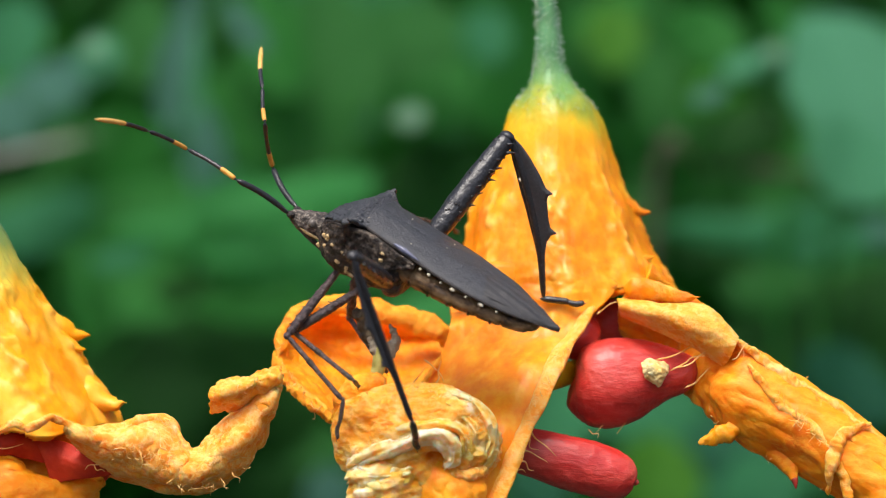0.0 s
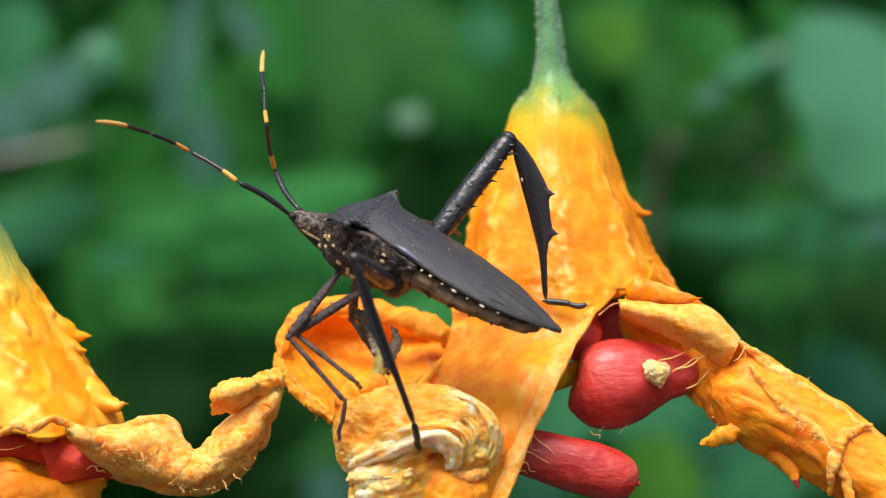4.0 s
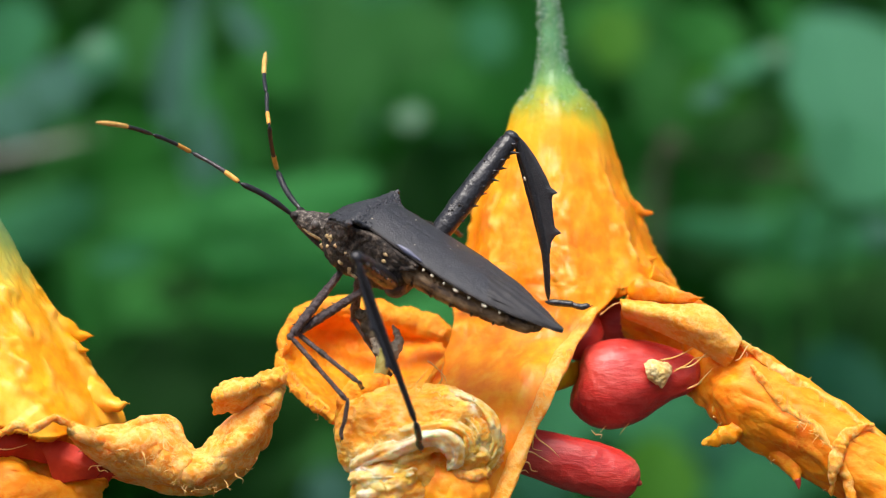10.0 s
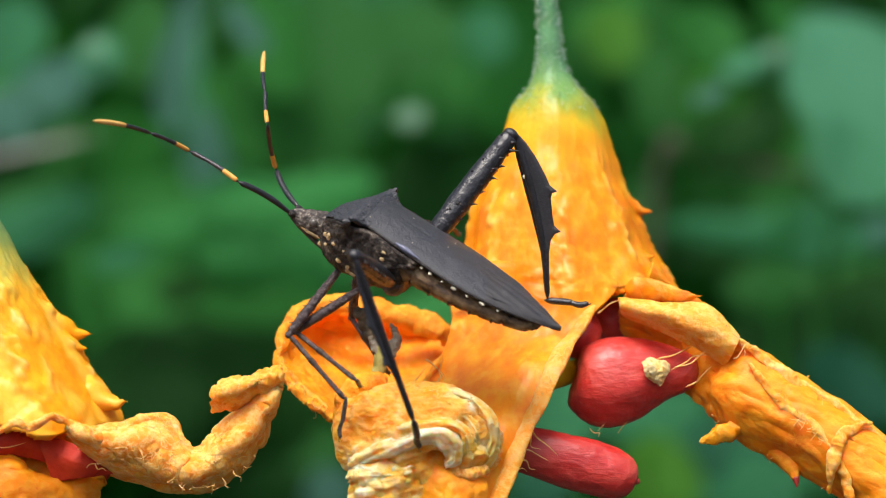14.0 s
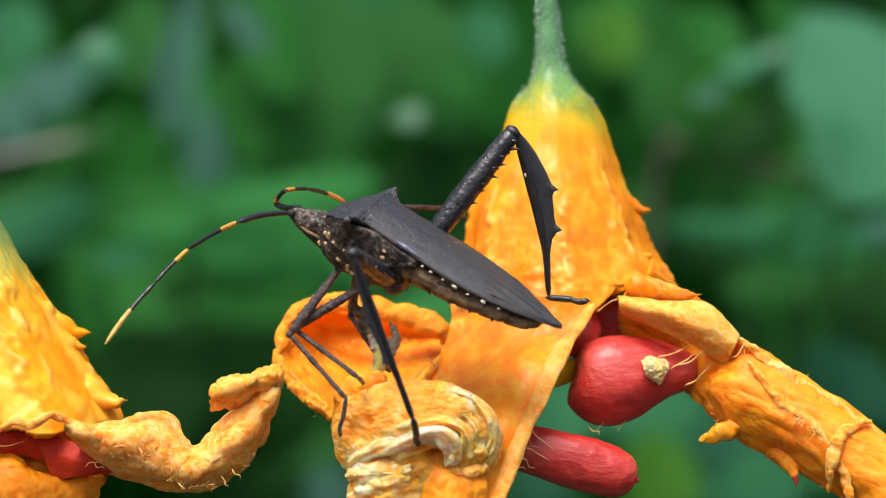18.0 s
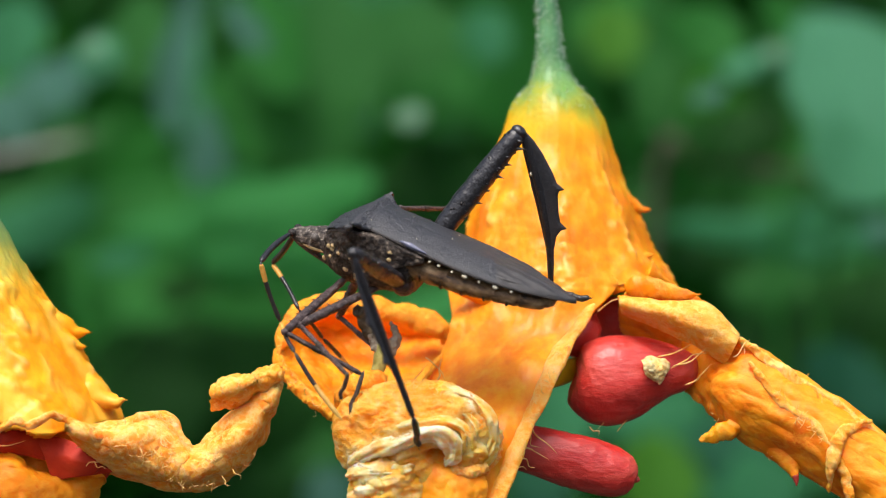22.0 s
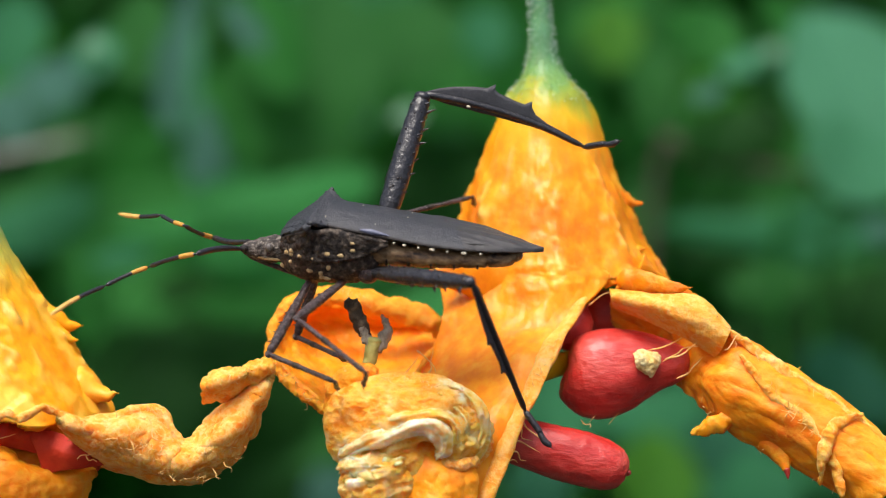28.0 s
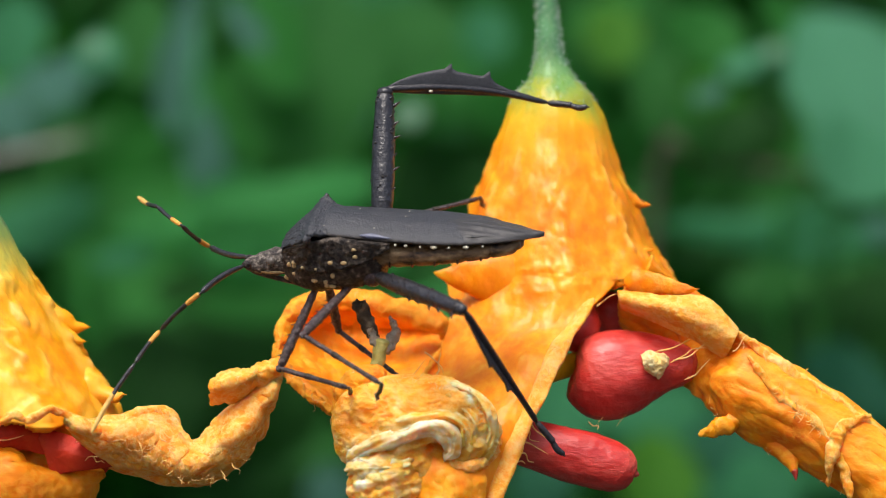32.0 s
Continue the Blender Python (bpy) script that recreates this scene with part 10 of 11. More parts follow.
    walk(limbs["near_antenna"][2], [
        (0, bone(16.8, 2.85, -1.4, 19.28, 6.36, 0.25)),
        (17, bone(16.38, 3.35, -1.3, 18.85, 6.86, 0.35)),
        (17.2, bone(16.38, 3.36, -1.3, 18.85, 6.86, 0.35)),
        (17.4, bone(15.66, 3.74, -2.7, 17.71, 7.62, -1.34)),
        (17.6, bone(14.89, 4.31, -3.89, 16.66, 8.48, -3.11)),
        (17.8, bone(13.72, 5.14, -5.89, 14.86, 9.6, -6.1)),
        (18, bone(11.89, 6.65, -7.84, 12.11, 10.69, -10.03)),
        (18.2, bone(9.33, 5.59, -8.44, 7.97, 9.59, -10.25)),
        (18.4, bone(6.75, 5.17, -8.22, 4.64, 8.86, -9.99)),
        (18.6, bone(5.3, 5.17, -8.1, 2.1, 8.19, -9.44)),
        (18.8, bone(4.43, 3.85, -7.76, 1.38, 7.28, -8.12)),
        (19, bone(3.97, 3.89, -7.75, 0.65, 7.07, -7.72)),
        (19.5, bone(3.86, 4.91, -7.82, 0.32, 7.38, -9.4)),
        (20, bone(3.61, 6.25, -7.63, 0.53, 7.4, -10.85)),
        (20.5, bone(3.12, 5.76, -7.81, -0.14, 6.59, -10.94)),
        (21, bone(2.61, 5.33, -7.96, -1.04, 6.29, -10.6)),
        (21.5, bone(3.04, 5.84, -8.23, -0.55, 8.48, -9.38)),
        (22, bone(3.5, 6.39, -8.47, 0.39, 9.77, -8.74)),
        (22.2, bone(4.87, 6.45, -8.7, 1.91, 9.77, -9.89)),
        (22.4, bone(6.16, 6.71, -8.75, 3.5, 9.75, -10.94)),
        (22.7, bone(6.66, 7.44, -8.71, 4.46, 10.7, -11.09)),
        (23, bone(6.96, 8.74, -8.27, 5.27, 12.12, -10.9)),
        (23.3, bone(6.6, 6.6, -9.06, 4.2, 9.87, -11.23)),
        (23.6, bone(5.82, 5.51, -9.23, 2.8, 8.43, -11.09)),
        (24, bone(5.5, 4.45, -9.09, 2.65, 7.86, -10.27)),
        (24.5, bone(6.2, 4.28, -8.92, 3.26, 7.31, -10.75)),
        (25, bone(6.9, 4.05, -8.78, 3.93, 6.42, -11.38)),
        (25.25, bone(7.8, 4.87, -8.91, 5.41, 7.97, -11.33)),
        (25.5, bone(8.6, 6.02, -8.89, 6.86, 9.57, -11.24)),
        (25.8, bone(9.87, 5.34, -8.43, 8.84, 9.4, -10.33)),
        (26.2, bone(11.36, 4.97, -7.51, 11.37, 9.34, -8.95)),
        (26.5, bone(12.35, 4.99, -6.66, 13.21, 9.35, -7.83)),
        (26.9, bone(13.21, 4.14, -6.24, 14.53, 8.49, -6.94)),
        (27.2, bone(13.84, 3.51, -5.9, 15.52, 7.78, -6.27)),
        (27.5, bone(14.47, 2.85, -5.56, 16.52, 6.97, -5.62)),
        (27.6, bone(14.41, 3.37, -5.27, 16.42, 7.51, -5.24)),
        (27.7, bone(14.38, 3.88, -4.98, 16.34, 8.04, -4.85)),
        (27.8, bone(14.36, 4.43, -4.66, 16.28, 8.6, -4.44)),
        (27.9, bone(14.21, 4.09, -4.65, 16.54, 8.05, -4.87)),
        (28, bone(14.05, 3.78, -4.63, 16.83, 7.37, -5.37)),
        (28.2, bone(14.4, 3.35, -5.2, 16.48, 7.45, -5.41)),
        (28.4, bone(14.82, 2.76, -5.84, 16.25, 7.13, -5.65)),
        (28.7, bone(14.3, 3.8, -6.13, 15.52, 8.23, -6.04)),
        (29, bone(13.82, 4.82, -6.41, 14.85, 9.3, -6.43)),
        (29.6, bone(13.35, 5.65, -7.34, 14.28, 10.12, -7.85)),
        (30, bone(13.34, 5.56, -7.3, 14.31, 10.01, -7.89)),
        (31, bone(13.32, 5.34, -7.2, 14.39, 9.74, -7.99)),
        (32, bone(13.29, 5.41, -7.3, 14.48, 9.75, -8.25))])
    walk(limbs["near_antenna"][3], [
        (0, bone(19.28, 6.36, 0.25, 21.35, 12.79, 2.42)),
        (17, bone(18.85, 6.86, 0.35, 21.37, 13.21, 2.3)),
        (17.2, bone(18.85, 6.86, 0.35, 21.37, 13.21, 2.29)),
        (17.4, bone(17.71, 7.62, -1.34, 21.29, 13.67, -0.3)),
        (17.6, bone(16.66, 8.48, -3.11, 19.74, 14.87, -3.51)),
        (17.8, bone(14.86, 9.6, -6.1, 16.48, 15.97, -8.78)),
        (18, bone(12.11, 10.69, -10.03, 12.17, 16.3, -14.38)),
        (18.2, bone(7.97, 9.59, -10.25, 5.76, 14.83, -14.51)),
        (18.4, bone(4.64, 8.86, -9.99, 0.8, 11.34, -15.41)),
        (18.6, bone(2.1, 8.19, -9.44, -3.69, 11.75, -11.48)),
        (18.8, bone(1.38, 7.28, -8.12, -4.55, 8.53, -11.82)),
        (19, bone(0.65, 7.07, -7.72, -5.21, 10.5, -9.82)),
        (19.5, bone(0.32, 7.38, -9.4, -5.63, 10.24, -12.02)),
        (20, bone(0.53, 7.4, -10.85, -5.05, 8.59, -15.08)),
        (20.5, bone(-0.14, 6.59, -10.94, -6, 10.46, -11.96)),
        (21, bone(-1.04, 6.29, -10.6, -6.21, 11.06, -9.65)),
        (21.5, bone(-0.55, 8.48, -9.38, -6.47, 12.31, -10.22)),
        (22, bone(0.39, 9.77, -8.74, -5.46, 10.36, -12.73)),
        (22.2, bone(1.91, 9.77, -9.89, -3.59, 13.88, -11.68)),
        (22.4, bone(3.5, 9.75, -10.94, -0.93, 15.24, -11.73)),
        (22.7, bone(4.46, 10.7, -11.09, 0.48, 16.37, -12.67)),
        (23, bone(5.27, 12.12, -10.9, 1.83, 17.85, -13.29)),
        (23.3, bone(4.2, 9.87, -11.23, -0.25, 14.54, -14.19)),
        (23.6, bone(2.8, 8.43, -11.09, -2.42, 11.28, -14.97)),
        (24, bone(2.65, 7.86, -10.27, -2.21, 8.68, -15.38)),
        (24.5, bone(3.26, 7.31, -10.75, -1.75, 8.13, -15.71)),
        (25, bone(3.93, 6.42, -11.38, -1.53, 9.64, -14.56)),
        (25.25, bone(5.41, 7.97, -11.33, 1.06, 13.12, -13.58)),
        (25.5, bone(6.86, 9.57, -11.24, 3.84, 15.77, -12.94)),
        (25.8, bone(8.84, 9.4, -10.33, 7.15, 16.14, -11.78)),
        (26.2, bone(11.37, 9.34, -8.95, 11.61, 16.32, -10.26)),
        (26.5, bone(13.21, 9.35, -7.83, 15.05, 16.07, -9.2)),
        (26.9, bone(14.53, 8.49, -6.94, 17.05, 15, -8.26)),
        (27.2, bone(15.52, 7.78, -6.27, 18.57, 14.05, -7.58)),
        (27.5, bone(16.52, 6.97, -5.62, 20.13, 12.94, -6.93)),
        (27.6, bone(16.42, 7.51, -5.24, 20.35, 13.19, -6.86)),
        (27.7, bone(16.34, 8.04, -4.85, 20.61, 13.36, -6.83)),
        (27.8, bone(16.28, 8.6, -4.44, 20.93, 13.4, -6.85)),
        (27.9, bone(16.54, 8.05, -4.87, 20.06, 14.09, -6.07)),
        (28, bone(16.83, 7.37, -5.37, 19.49, 13.95, -5.7)),
        (28.2, bone(16.48, 7.45, -5.41, 19.04, 14.04, -6.02)),
        (28.4, bone(16.25, 7.13, -5.65, 18.75, 13.71, -6.58)),
        (28.7, bone(15.52, 8.23, -6.04, 17.96, 14.87, -6.64)),
        (29, bone(14.85, 9.3, -6.43, 17.25, 15.98, -6.72)),
        (29.6, bone(14.28, 10.12, -7.85, 15.29, 17.12, -8.48)),
        (30, bone(14.31, 10.01, -7.89, 15.33, 16.99, -8.75)),
        (31, bone(14.39, 9.74, -7.99, 15.44, 16.61, -9.45)),
        (32, bone(14.48, 9.75, -8.25, 17.58, 14.09, -12.94))])
    walk(limbs["far_antenna"][0], [
        (0, bone(6.52, -0.65, -2.81, 11.33, -3.86, -2.47)),
        (17, bone(6.52, -0.65, -2.81, 11.14, -4.15, -2.79)),
        (17.2, bone(6.52, -0.65, -2.81, 11.14, -4.15, -2.79)),
        (17.4, bone(6.52, -0.65, -2.81, 11.02, -4.29, -3.12)),
        (17.6, bone(6.52, -0.65, -2.81, 10.89, -4.39, -3.54)),
        (17.8, bone(6.52, -0.65, -2.81, 10.58, -4.32, -4.72)),
        (18, bone(6.52, -0.65, -2.81, 10, -4.17, -5.83)),
        (18.2, bone(6.52, -0.65, -2.81, 9.86, -3.97, -6.19)),
        (18.4, bone(6.52, -0.65, -2.81, 9.59, -3.79, -6.59)),
        (18.6, bone(6.52, -0.65, -2.81, 9.01, -3.4, -7.27)),
        (18.8, bone(6.52, -0.65, -2.81, 8.38, -2.84, -7.85)),
        (19, bone(6.52, -0.65, -2.81, 8.09, -2.55, -8.06)),
        (19.5, bone(6.52, -0.65, -2.81, 8.45, -2.23, -8.04)),
        (20, bone(6.52, -0.65, -2.81, 8.81, -1.89, -7.99)),
        (20.5, bone(6.52, -0.65, -2.81, 8.72, -2.12, -7.97)),
        (21, bone(6.52, -0.65, -2.81, 8.64, -2.33, -7.94)),
        (21.5, bone(6.52, -0.65, -2.81, 8.64, -2.2, -7.98)),
        (22, bone(6.52, -0.65, -2.81, 8.66, -2.04, -8.02)),
        (22.2, bone(6.52, -0.65, -2.81, 8.74, -2.11, -7.96)),
        (22.4, bone(6.52, -0.65, -2.81, 8.83, -2.17, -7.91)),
        (22.7, bone(6.52, -0.65, -2.81, 8.98, -2.32, -7.79)),
        (23, bone(6.52, -0.65, -2.81, 9.11, -2.47, -7.67)),
        (23.3, bone(6.52, -0.65, -2.81, 9.15, -2.43, -7.66)),
        (23.6, bone(6.52, -0.65, -2.81, 9.19, -2.39, -7.66)),
        (24, bone(6.52, -0.65, -2.81, 9.24, -2.32, -7.65)),
        (24.5, bone(6.52, -0.65, -2.81, 9.31, -2.59, -7.51)),
        (25, bone(6.52, -0.65, -2.81, 9.37, -2.84, -7.36)),
        (25.25, bone(6.52, -0.65, -2.81, 9.37, -2.51, -7.5)),
        (25.5, bone(6.52, -0.65, -2.81, 9.37, -2.16, -7.63)),
        (25.8, bone(6.52, -0.65, -2.81, 9.89, -2.43, -7.18)),
        (26.2, bone(6.52, -0.65, -2.81, 10.51, -2.66, -6.51)),
        (26.5, bone(6.52, -0.65, -2.81, 10.94, -2.72, -5.95)),
        (26.9, bone(6.52, -0.65, -2.81, 10.98, -3.1, -5.58)),
        (27.2, bone(6.52, -0.65, -2.81, 11, -3.36, -5.3)),
        (27.5, bone(6.52, -0.65, -2.81, 11.01, -3.6, -5)),
        (27.6, bone(6.52, -0.65, -2.81, 11.12, -3.6, -4.74)),
        (27.7, bone(6.52, -0.65, -2.81, 11.23, -3.59, -4.47)),
        (27.8, bone(6.52, -0.65, -2.81, 11.34, -3.57, -4.19)),
        (27.9, bone(6.52, -0.65, -2.81, 10.97, -4.02, -4.4)),
        (28, bone(6.52, -0.65, -2.81, 10.58, -4.4, -4.57)),
        (28.2, bone(6.52, -0.65, -2.81, 10.9, -4.17, -4.24)),
        (28.4, bone(6.52, -0.65, -2.81, 11.21, -3.89, -3.88)),
        (28.7, bone(6.52, -0.65, -2.81, 10.86, -4.31, -3.99)),
        (29, bone(6.52, -0.65, -2.81, 10.5, -4.66, -4.1)),
        (29.6, bone(6.52, -0.65, -2.81, 10.49, -4.57, -4.4)),
        (30, bone(6.52, -0.65, -2.81, 10.56, -4.54, -4.3)),
        (31, bone(6.52, -0.65, -2.81, 10.72, -4.45, -4.05)),
        (32, bone(6.52, -0.65, -2.81, 10.87, -4.36, -3.78))])
    walk(limbs["far_antenna"][1], [
        (0, bone(11.33, -3.86, -2.47, 12.64, -1.56, 2.47)),
        (17, bone(11.14, -4.15, -2.79, 12.5, -1.84, 2.12)),
        (17.2, bone(11.14, -4.15, -2.79, 12.5, -1.84, 2.12)),
        (17.4, bone(11.02, -4.29, -3.12, 11.78, -1.55, 1.71)),
        (17.6, bone(10.89, -4.39, -3.54, 10.6, -1.7, 1.36)),
        (17.8, bone(10.58, -4.32, -4.72, 9.36, -1.35, -0.13)),
        (18, bone(10, -4.17, -5.83, 8.15, -0.56, -1.97)),
        (18.2, bone(9.86, -3.97, -6.19, 6.86, -0.22, -3.31)),
        (18.4, bone(9.59, -3.79, -6.59, 5.6, -0.2, -5.03)),
        (18.6, bone(9.01, -3.4, -7.27, 4.88, 0.27, -6.34)),
        (18.8, bone(8.38, -2.84, -7.85, 4.15, 0.82, -7.6)),
        (19, bone(8.09, -2.55, -8.06, 3.86, 1.05, -7.33)),
        (19.5, bone(8.45, -2.23, -8.04, 3.96, 1.1, -8.01)),
        (20, bone(8.81, -1.89, -7.99, 4.12, 1.08, -8.78)),
        (20.5, bone(8.72, -2.12, -7.97, 4.04, 0.57, -9.43)),
        (21, bone(8.64, -2.33, -7.94, 4.03, -0.05, -10.15)),
        (21.5, bone(8.64, -2.2, -7.98, 4.06, 0.3, -10.02)),
        (22, bone(8.66, -2.04, -8.02, 4.13, 0.67, -9.9)),
        (22.2, bone(8.74, -2.11, -7.96, 4.33, 0.91, -9.64)),
        (22.4, bone(8.83, -2.17, -7.91, 4.55, 1.11, -9.41)),
        (22.7, bone(8.98, -2.32, -7.79, 5.03, 0.59, -10.49)),
        (23, bone(9.11, -2.47, -7.67, 6.08, -1.23, -12.21)),
        (23.3, bone(9.15, -2.43, -7.66, 5.71, -0.01, -11.36)),
        (23.6, bone(9.19, -2.39, -7.66, 5.61, 0.5, -10.87)),
        (24, bone(9.24, -2.32, -7.65, 5.56, 0.93, -10.36)),
        (24.5, bone(9.31, -2.59, -7.51, 5.68, 0.57, -10.38)),
        (25, bone(9.37, -2.84, -7.36, 5.79, 0.2, -10.41)),
        (25.25, bone(9.37, -2.51, -7.5, 6.09, 0.89, -10.5)),
        (25.5, bone(9.37, -2.16, -7.63, 6.4, 1.55, -10.59)),
        (25.8, bone(9.89, -2.43, -7.18, 7.58, 2.3, -9.08)),
        (26.2, bone(10.51, -2.66, -6.51, 9.26, 2.75, -7.28)),
        (26.5, bone(10.94, -2.72, -5.95, 10.55, 2.86, -6)),
        (26.9, bone(10.98, -3.1, -5.58, 11.11, 2.45, -4.87)),
        (27.2, bone(11, -3.36, -5.3, 11.53, 2.07, -4.05)),
        (27.5, bone(11.01, -3.6, -5, 11.95, 1.63, -3.24)),
        (27.6, bone(11.12, -3.6, -4.74, 12.26, 1.49, -2.69)),
        (27.7, bone(11.23, -3.59, -4.47, 12.56, 1.33, -2.14)),
        (27.8, bone(11.34, -3.57, -4.19, 12.86, 1.16, -1.6)),
        (27.9, bone(10.97, -4.02, -4.4, 12.42, 0.68, -1.71)),
        (28, bone(10.58, -4.4, -4.57, 11.96, 0.26, -1.79)),
        (28.2, bone(10.9, -4.17, -4.24, 12.56, 0.18, -1.13)),
        (28.4, bone(11.21, -3.89, -3.88, 13.15, 0.09, -0.46)),
        (28.7, bone(10.86, -4.31, -3.99, 12.75, -0.49, -0.35)),
        (29, bone(10.5, -4.66, -4.1, 12.32, -1.03, -0.25)),
        (29.6, bone(10.49, -4.57, -4.4, 11.82, -0.61, -0.66)),
        (30, bone(10.56, -4.54, -4.3, 11.89, -0.6, -0.55)),
        (31, bone(10.72, -4.45, -4.05, 12.09, -0.56, -0.26)),
        (32, bone(10.87, -4.36, -3.78, 12.27, -0.51, 0.04))])
    walk(limbs["far_antenna"][2], [
        (0, bone(12.64, -1.56, 2.47, 15.42, -5.12, 3.31)),
        (17, bone(12.5, -1.84, 2.12, 15.28, -5.4, 2.97)),
        (17.2, bone(12.5, -1.84, 2.12, 15.28, -5.41, 2.97)),
        (17.4, bone(11.78, -1.55, 1.71, 14.18, -5.46, 2.03)),
        (17.6, bone(10.6, -1.7, 1.36, 12.43, -5.91, 1.04)),
        (17.8, bone(9.36, -1.35, -0.13, 10.17, -5.81, -0.94)),
        (18, bone(8.15, -0.56, -1.97, 7.81, -4.98, -3.18)),
        (18.2, bone(6.86, -0.22, -3.31, 6.24, -4.29, -5.37)),
        (18.4, bone(5.6, -0.2, -5.03, 4.61, -3.86, -7.62)),
        (18.6, bone(4.88, 0.27, -6.34, 3.77, -3.27, -9.06)),
        (18.8, bone(4.15, 0.82, -7.6, 2.91, -2.56, -10.45)),
        (19, bone(3.86, 1.05, -7.33, 1.82, -1.92, -10.18)),
        (19.5, bone(3.96, 1.1, -8.01, 1.61, -1.29, -11.16)),
        (20, bone(4.12, 1.08, -8.78, 1.41, -0.59, -12.1)),
        (20.5, bone(4.04, 0.57, -9.43, 1.69, -1.28, -12.93)),
        (21, bone(4.03, -0.05, -10.15, 2.05, -2.07, -13.77)),
        (21.5, bone(4.06, 0.3, -10.02, 2.15, -2.05, -13.47)),
        (22, bone(4.13, 0.67, -9.9, 2.23, -1.97, -13.16)),
        (22.2, bone(4.33, 0.91, -9.64, 2.39, -1.54, -13.02)),
        (22.4, bone(4.55, 1.11, -9.41, 2.57, -1.13, -12.91)),
        (22.7, bone(5.03, 0.59, -10.49, 3.1, -1.01, -14.34)),
        (23, bone(6.08, -1.23, -12.21, 4.08, -1.88, -16.3)),
        (23.3, bone(5.71, -0.01, -11.36, 3.67, -1.01, -15.36)),
        (23.6, bone(5.61, 0.5, -10.87, 3.45, -0.7, -14.75)),
        (24, bone(5.56, 0.93, -10.36, 3.2, -0.46, -14.05)),
        (24.5, bone(5.68, 0.57, -10.38, 3.31, -0.67, -14.12)),
        (25, bone(5.79, 0.2, -10.41, 3.4, -0.88, -14.19)),
        (25.25, bone(6.09, 0.89, -10.5, 4.05, -0.11, -14.5)),
        (25.5, bone(6.4, 1.55, -10.59, 4.69, 0.7, -14.77)),
        (25.8, bone(7.58, 2.3, -9.08, 7.26, 0.37, -13.24)),
        (26.2, bone(9.26, 2.75, -7.28, 10.5, 0.25, -10.94)),
        (26.5, bone(10.55, 2.86, -6, 12.83, 0.32, -9.08)),
        (26.9, bone(11.11, 2.45, -4.87, 13.67, -0.02, -7.79)),
        (27.2, bone(11.53, 2.07, -4.05, 14.29, -0.33, -6.83)),
        (27.5, bone(11.95, 1.63, -3.24, 14.9, -0.69, -5.89)),
        (27.6, bone(12.26, 1.49, -2.69, 15.24, -1.22, -4.92)),
        (27.7, bone(12.56, 1.33, -2.14, 15.53, -1.7, -3.92)),
        (27.8, bone(12.86, 1.16, -1.6, 15.78, -2.14, -2.91)),
        (27.9, bone(12.42, 0.68, -1.71, 15.45, -2.61, -2.75)),
        (28, bone(11.96, 0.26, -1.79, 15.11, -3, -2.56)),
        (28.2, bone(12.56, 0.18, -1.13, 15.53, -3.24, -1.94)),
        (28.4, bone(13.15, 0.09, -0.46, 15.93, -3.47, -1.31)),
        (28.7, bone(12.75, -0.49, -0.35, 15.58, -4.08, -0.87)),
        (29, bone(12.32, -1.03, -0.25, 15.18, -4.63, -0.43)),
        (29.6, bone(11.82, -0.61, -0.66, 14.94, -3.99, -0.54)),
        (30, bone(11.89, -0.6, -0.55, 15, -3.99, -0.42)),
        (31, bone(12.09, -0.56, -0.26, 15.15, -3.99, -0.12)),
        (32, bone(12.27, -0.51, 0.04, 15.29, -3.97, 0.19))])
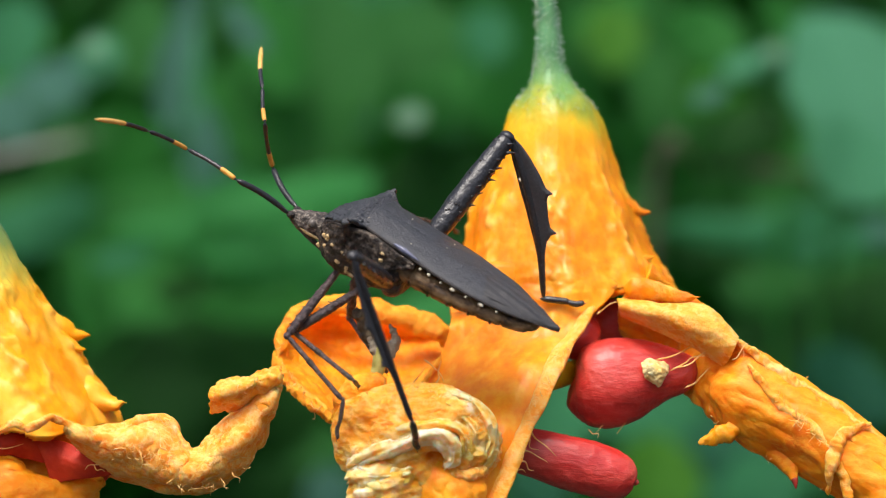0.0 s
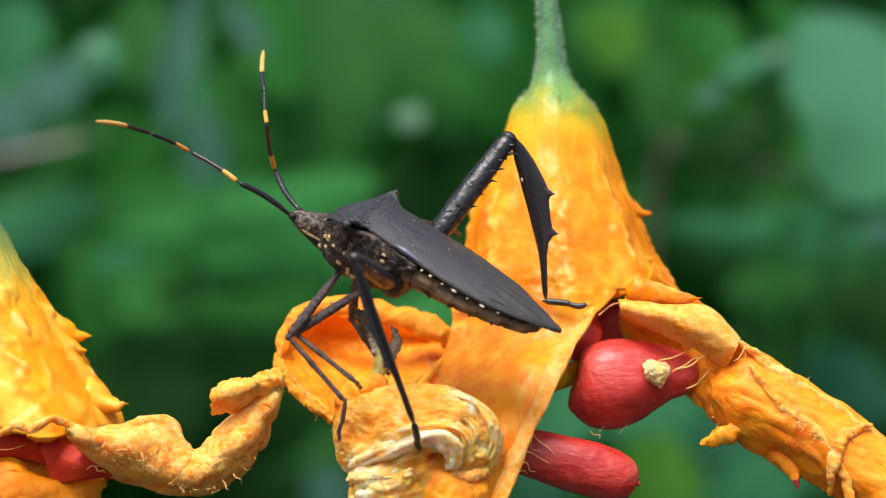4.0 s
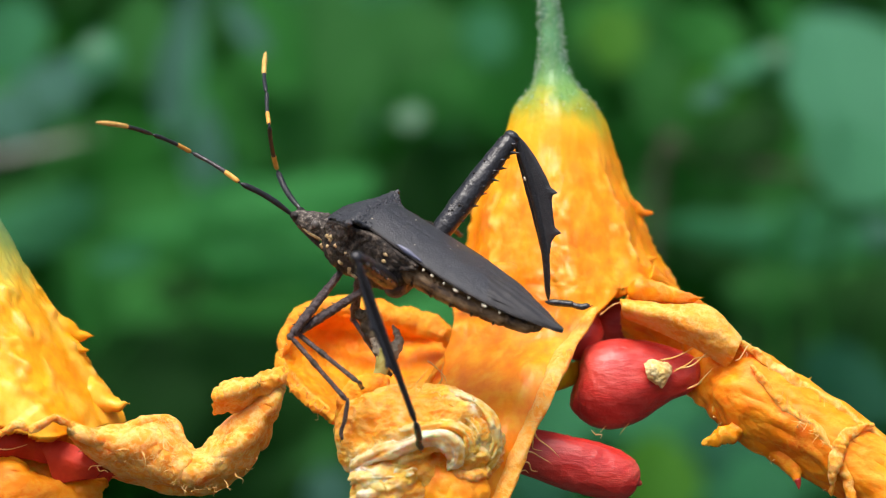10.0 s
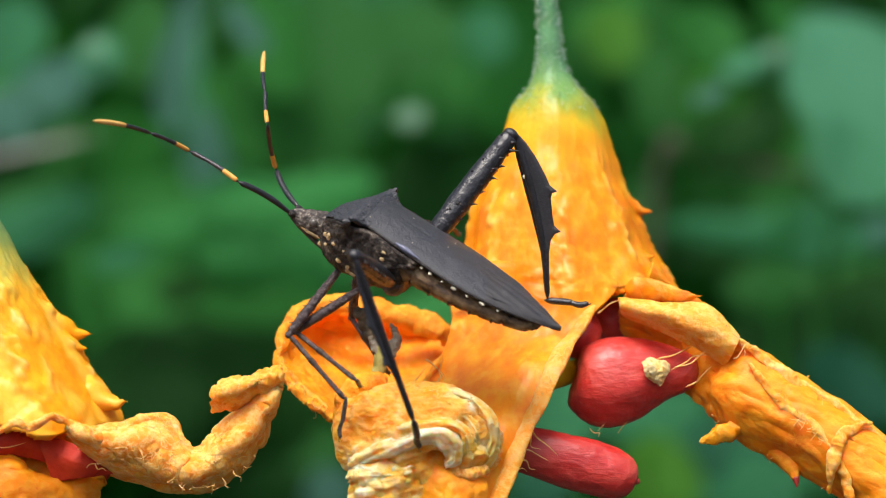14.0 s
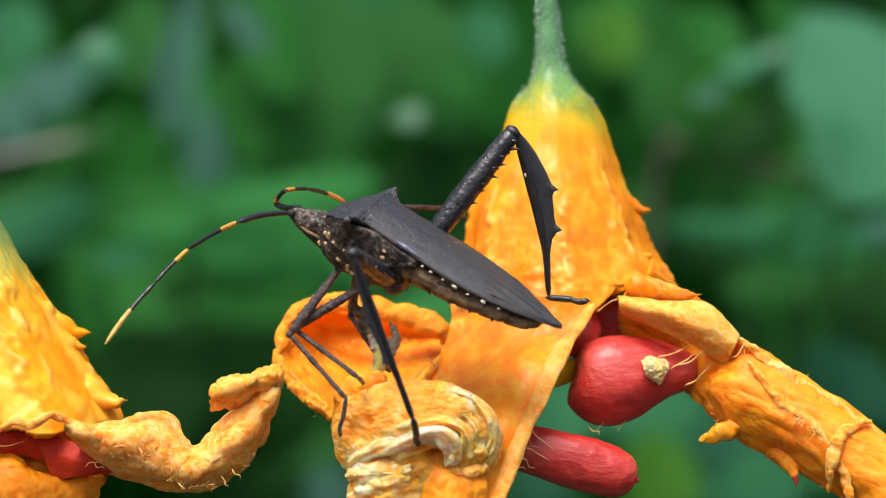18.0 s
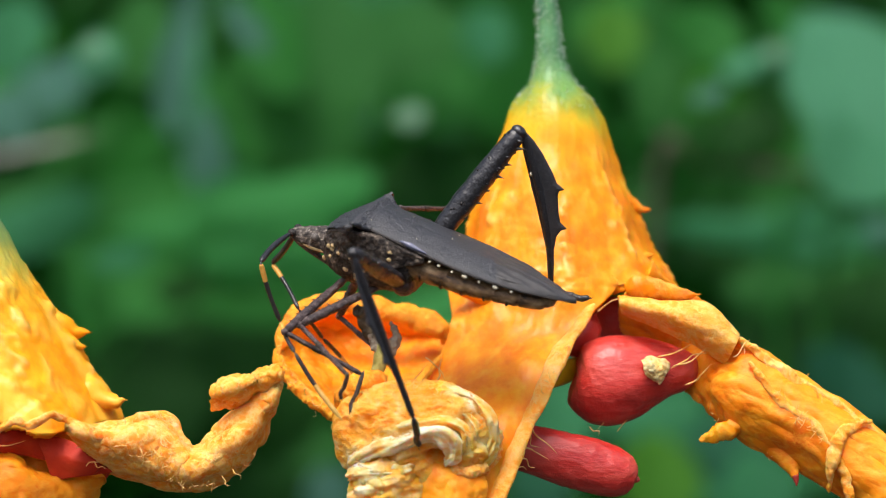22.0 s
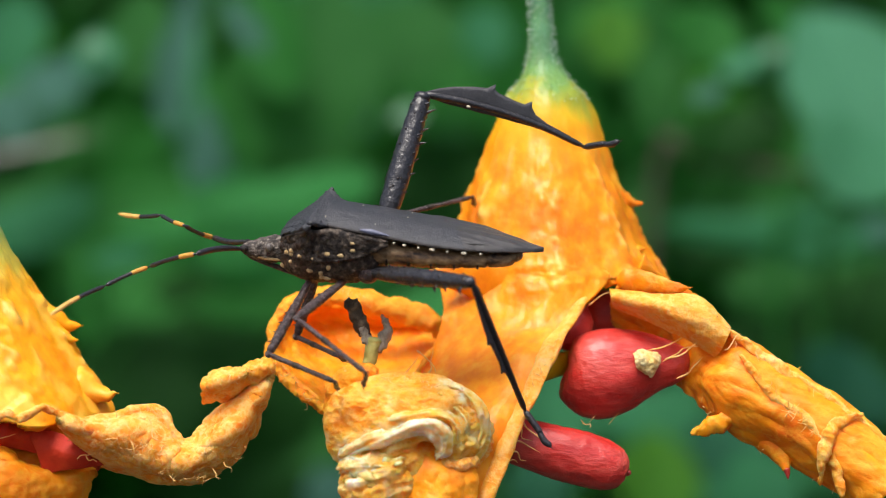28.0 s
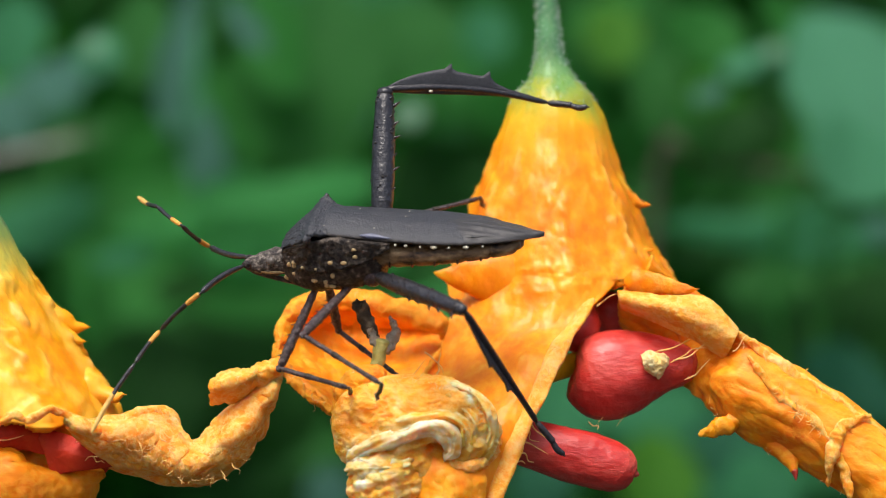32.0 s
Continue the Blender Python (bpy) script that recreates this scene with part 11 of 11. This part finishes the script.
    walk(limbs["far_antenna"][3], [
        (0, bone(15.42, -5.12, 3.31, 19.37, -11, 3.78)),
        (17, bone(15.28, -5.4, 2.97, 19.14, -11.36, 3.22)),
        (17.2, bone(15.28, -5.41, 2.97, 19.14, -11.36, 3.22)),
        (17.4, bone(14.18, -5.46, 2.03, 16.95, -11.99, 1.76)),
        (17.6, bone(12.43, -5.91, 1.04, 14.23, -12.65, -0.24)),
        (17.8, bone(10.17, -5.81, -0.94, 10.26, -12.65, -2.85)),
        (18, bone(7.81, -4.98, -3.18, 6.14, -11.29, -5.98)),
        (18.2, bone(6.24, -4.29, -5.37, 4.57, -10.09, -9.1)),
        (18.4, bone(4.61, -3.86, -7.62, 3.51, -9.58, -11.69)),
        (18.6, bone(3.77, -3.27, -9.06, 1.42, -8.38, -13.4)),
        (18.8, bone(2.91, -2.56, -10.45, -0.76, -6.75, -14.86)),
        (19, bone(1.82, -1.92, -10.18, -2.15, -5.93, -14.49)),
        (19.5, bone(1.61, -1.29, -11.16, -2.13, -5.18, -15.78)),
        (20, bone(1.41, -0.59, -12.1, -2.1, -4.33, -17.01)),
        (20.5, bone(1.69, -1.28, -12.93, 0.22, -6.11, -17.93)),
        (21, bone(2.05, -2.07, -13.77, 2.44, -7.47, -18.36)),
        (21.5, bone(2.15, -2.05, -13.47, 1.08, -7.11, -18.35)),
        (22, bone(2.23, -1.97, -13.16, -0.34, -6.28, -18.18)),
        (22.2, bone(2.39, -1.54, -13.02, 0.43, -6.14, -18.06)),
        (22.4, bone(2.57, -1.13, -12.91, 1.2, -5.99, -17.9)),
        (22.7, bone(3.1, -1.01, -14.34, 1.08, -5.03, -19.84)),
        (23, bone(4.08, -1.88, -16.3, 1.34, -4.76, -22.19)),
        (23.3, bone(3.67, -1.01, -15.36, 1.16, -4.28, -21.14)),
        (23.6, bone(3.45, -0.7, -14.75, 1.14, -4.31, -20.4)),
        (24, bone(3.2, -0.46, -14.05, 1.14, -4.5, -19.51)),
        (24.5, bone(3.31, -0.67, -14.12, 0.85, -4.53, -19.55)),
        (25, bone(3.4, -0.88, -14.19, 0.55, -4.54, -19.57)),
        (25.25, bone(4.05, -0.11, -14.5, 0.12, -1.43, -20.26)),
        (25.5, bone(4.69, 0.7, -14.77, 0.04, 2.15, -19.94)),
        (25.8, bone(7.26, 0.37, -13.24, 5.3, -1.16, -19.9)),
        (26.2, bone(10.5, 0.25, -10.94, 12.13, -2.67, -17.2)),
        (26.5, bone(12.83, 0.32, -9.08, 16.74, -2.41, -14.34)),
        (26.9, bone(13.67, -0.02, -7.79, 17.48, -3.8, -12.44)),
        (27.2, bone(14.29, -0.33, -6.83, 17.96, -4.79, -10.97)),
        (27.5, bone(14.9, -0.69, -5.89, 18.38, -5.73, -9.47)),
        (27.6, bone(15.24, -1.22, -4.92, 18.97, -6.23, -8.28)),
        (27.7, bone(15.53, -1.7, -3.92, 19.51, -6.68, -7.06)),
        (27.8, bone(15.78, -2.14, -2.91, 20, -7.06, -5.8)),
        (27.9, bone(15.45, -2.61, -2.75, 20.19, -7.21, -5.37)),
        (28, bone(15.11, -3, -2.56, 20.35, -7.19, -4.88)),
        (28.2, bone(15.53, -3.24, -1.94, 20.72, -7.75, -3.7)),
        (28.4, bone(15.93, -3.47, -1.31, 21.04, -8.26, -2.5)),
        (28.7, bone(15.58, -4.08, -0.87, 20.09, -9.48, -1.81)),
        (29, bone(15.18, -4.63, -0.43, 19.03, -10.55, -1.13)),
        (29.6, bone(14.94, -3.99, -0.54, 18.86, -9.81, -1.6)),
        (30, bone(15, -3.99, -0.42, 18.85, -9.84, -1.6)),
        (31, bone(15.15, -3.99, -0.12, 18.82, -9.88, -1.6)),
        (32, bone(15.29, -3.97, 0.19, 18.79, -9.89, -1.57))])


motions()
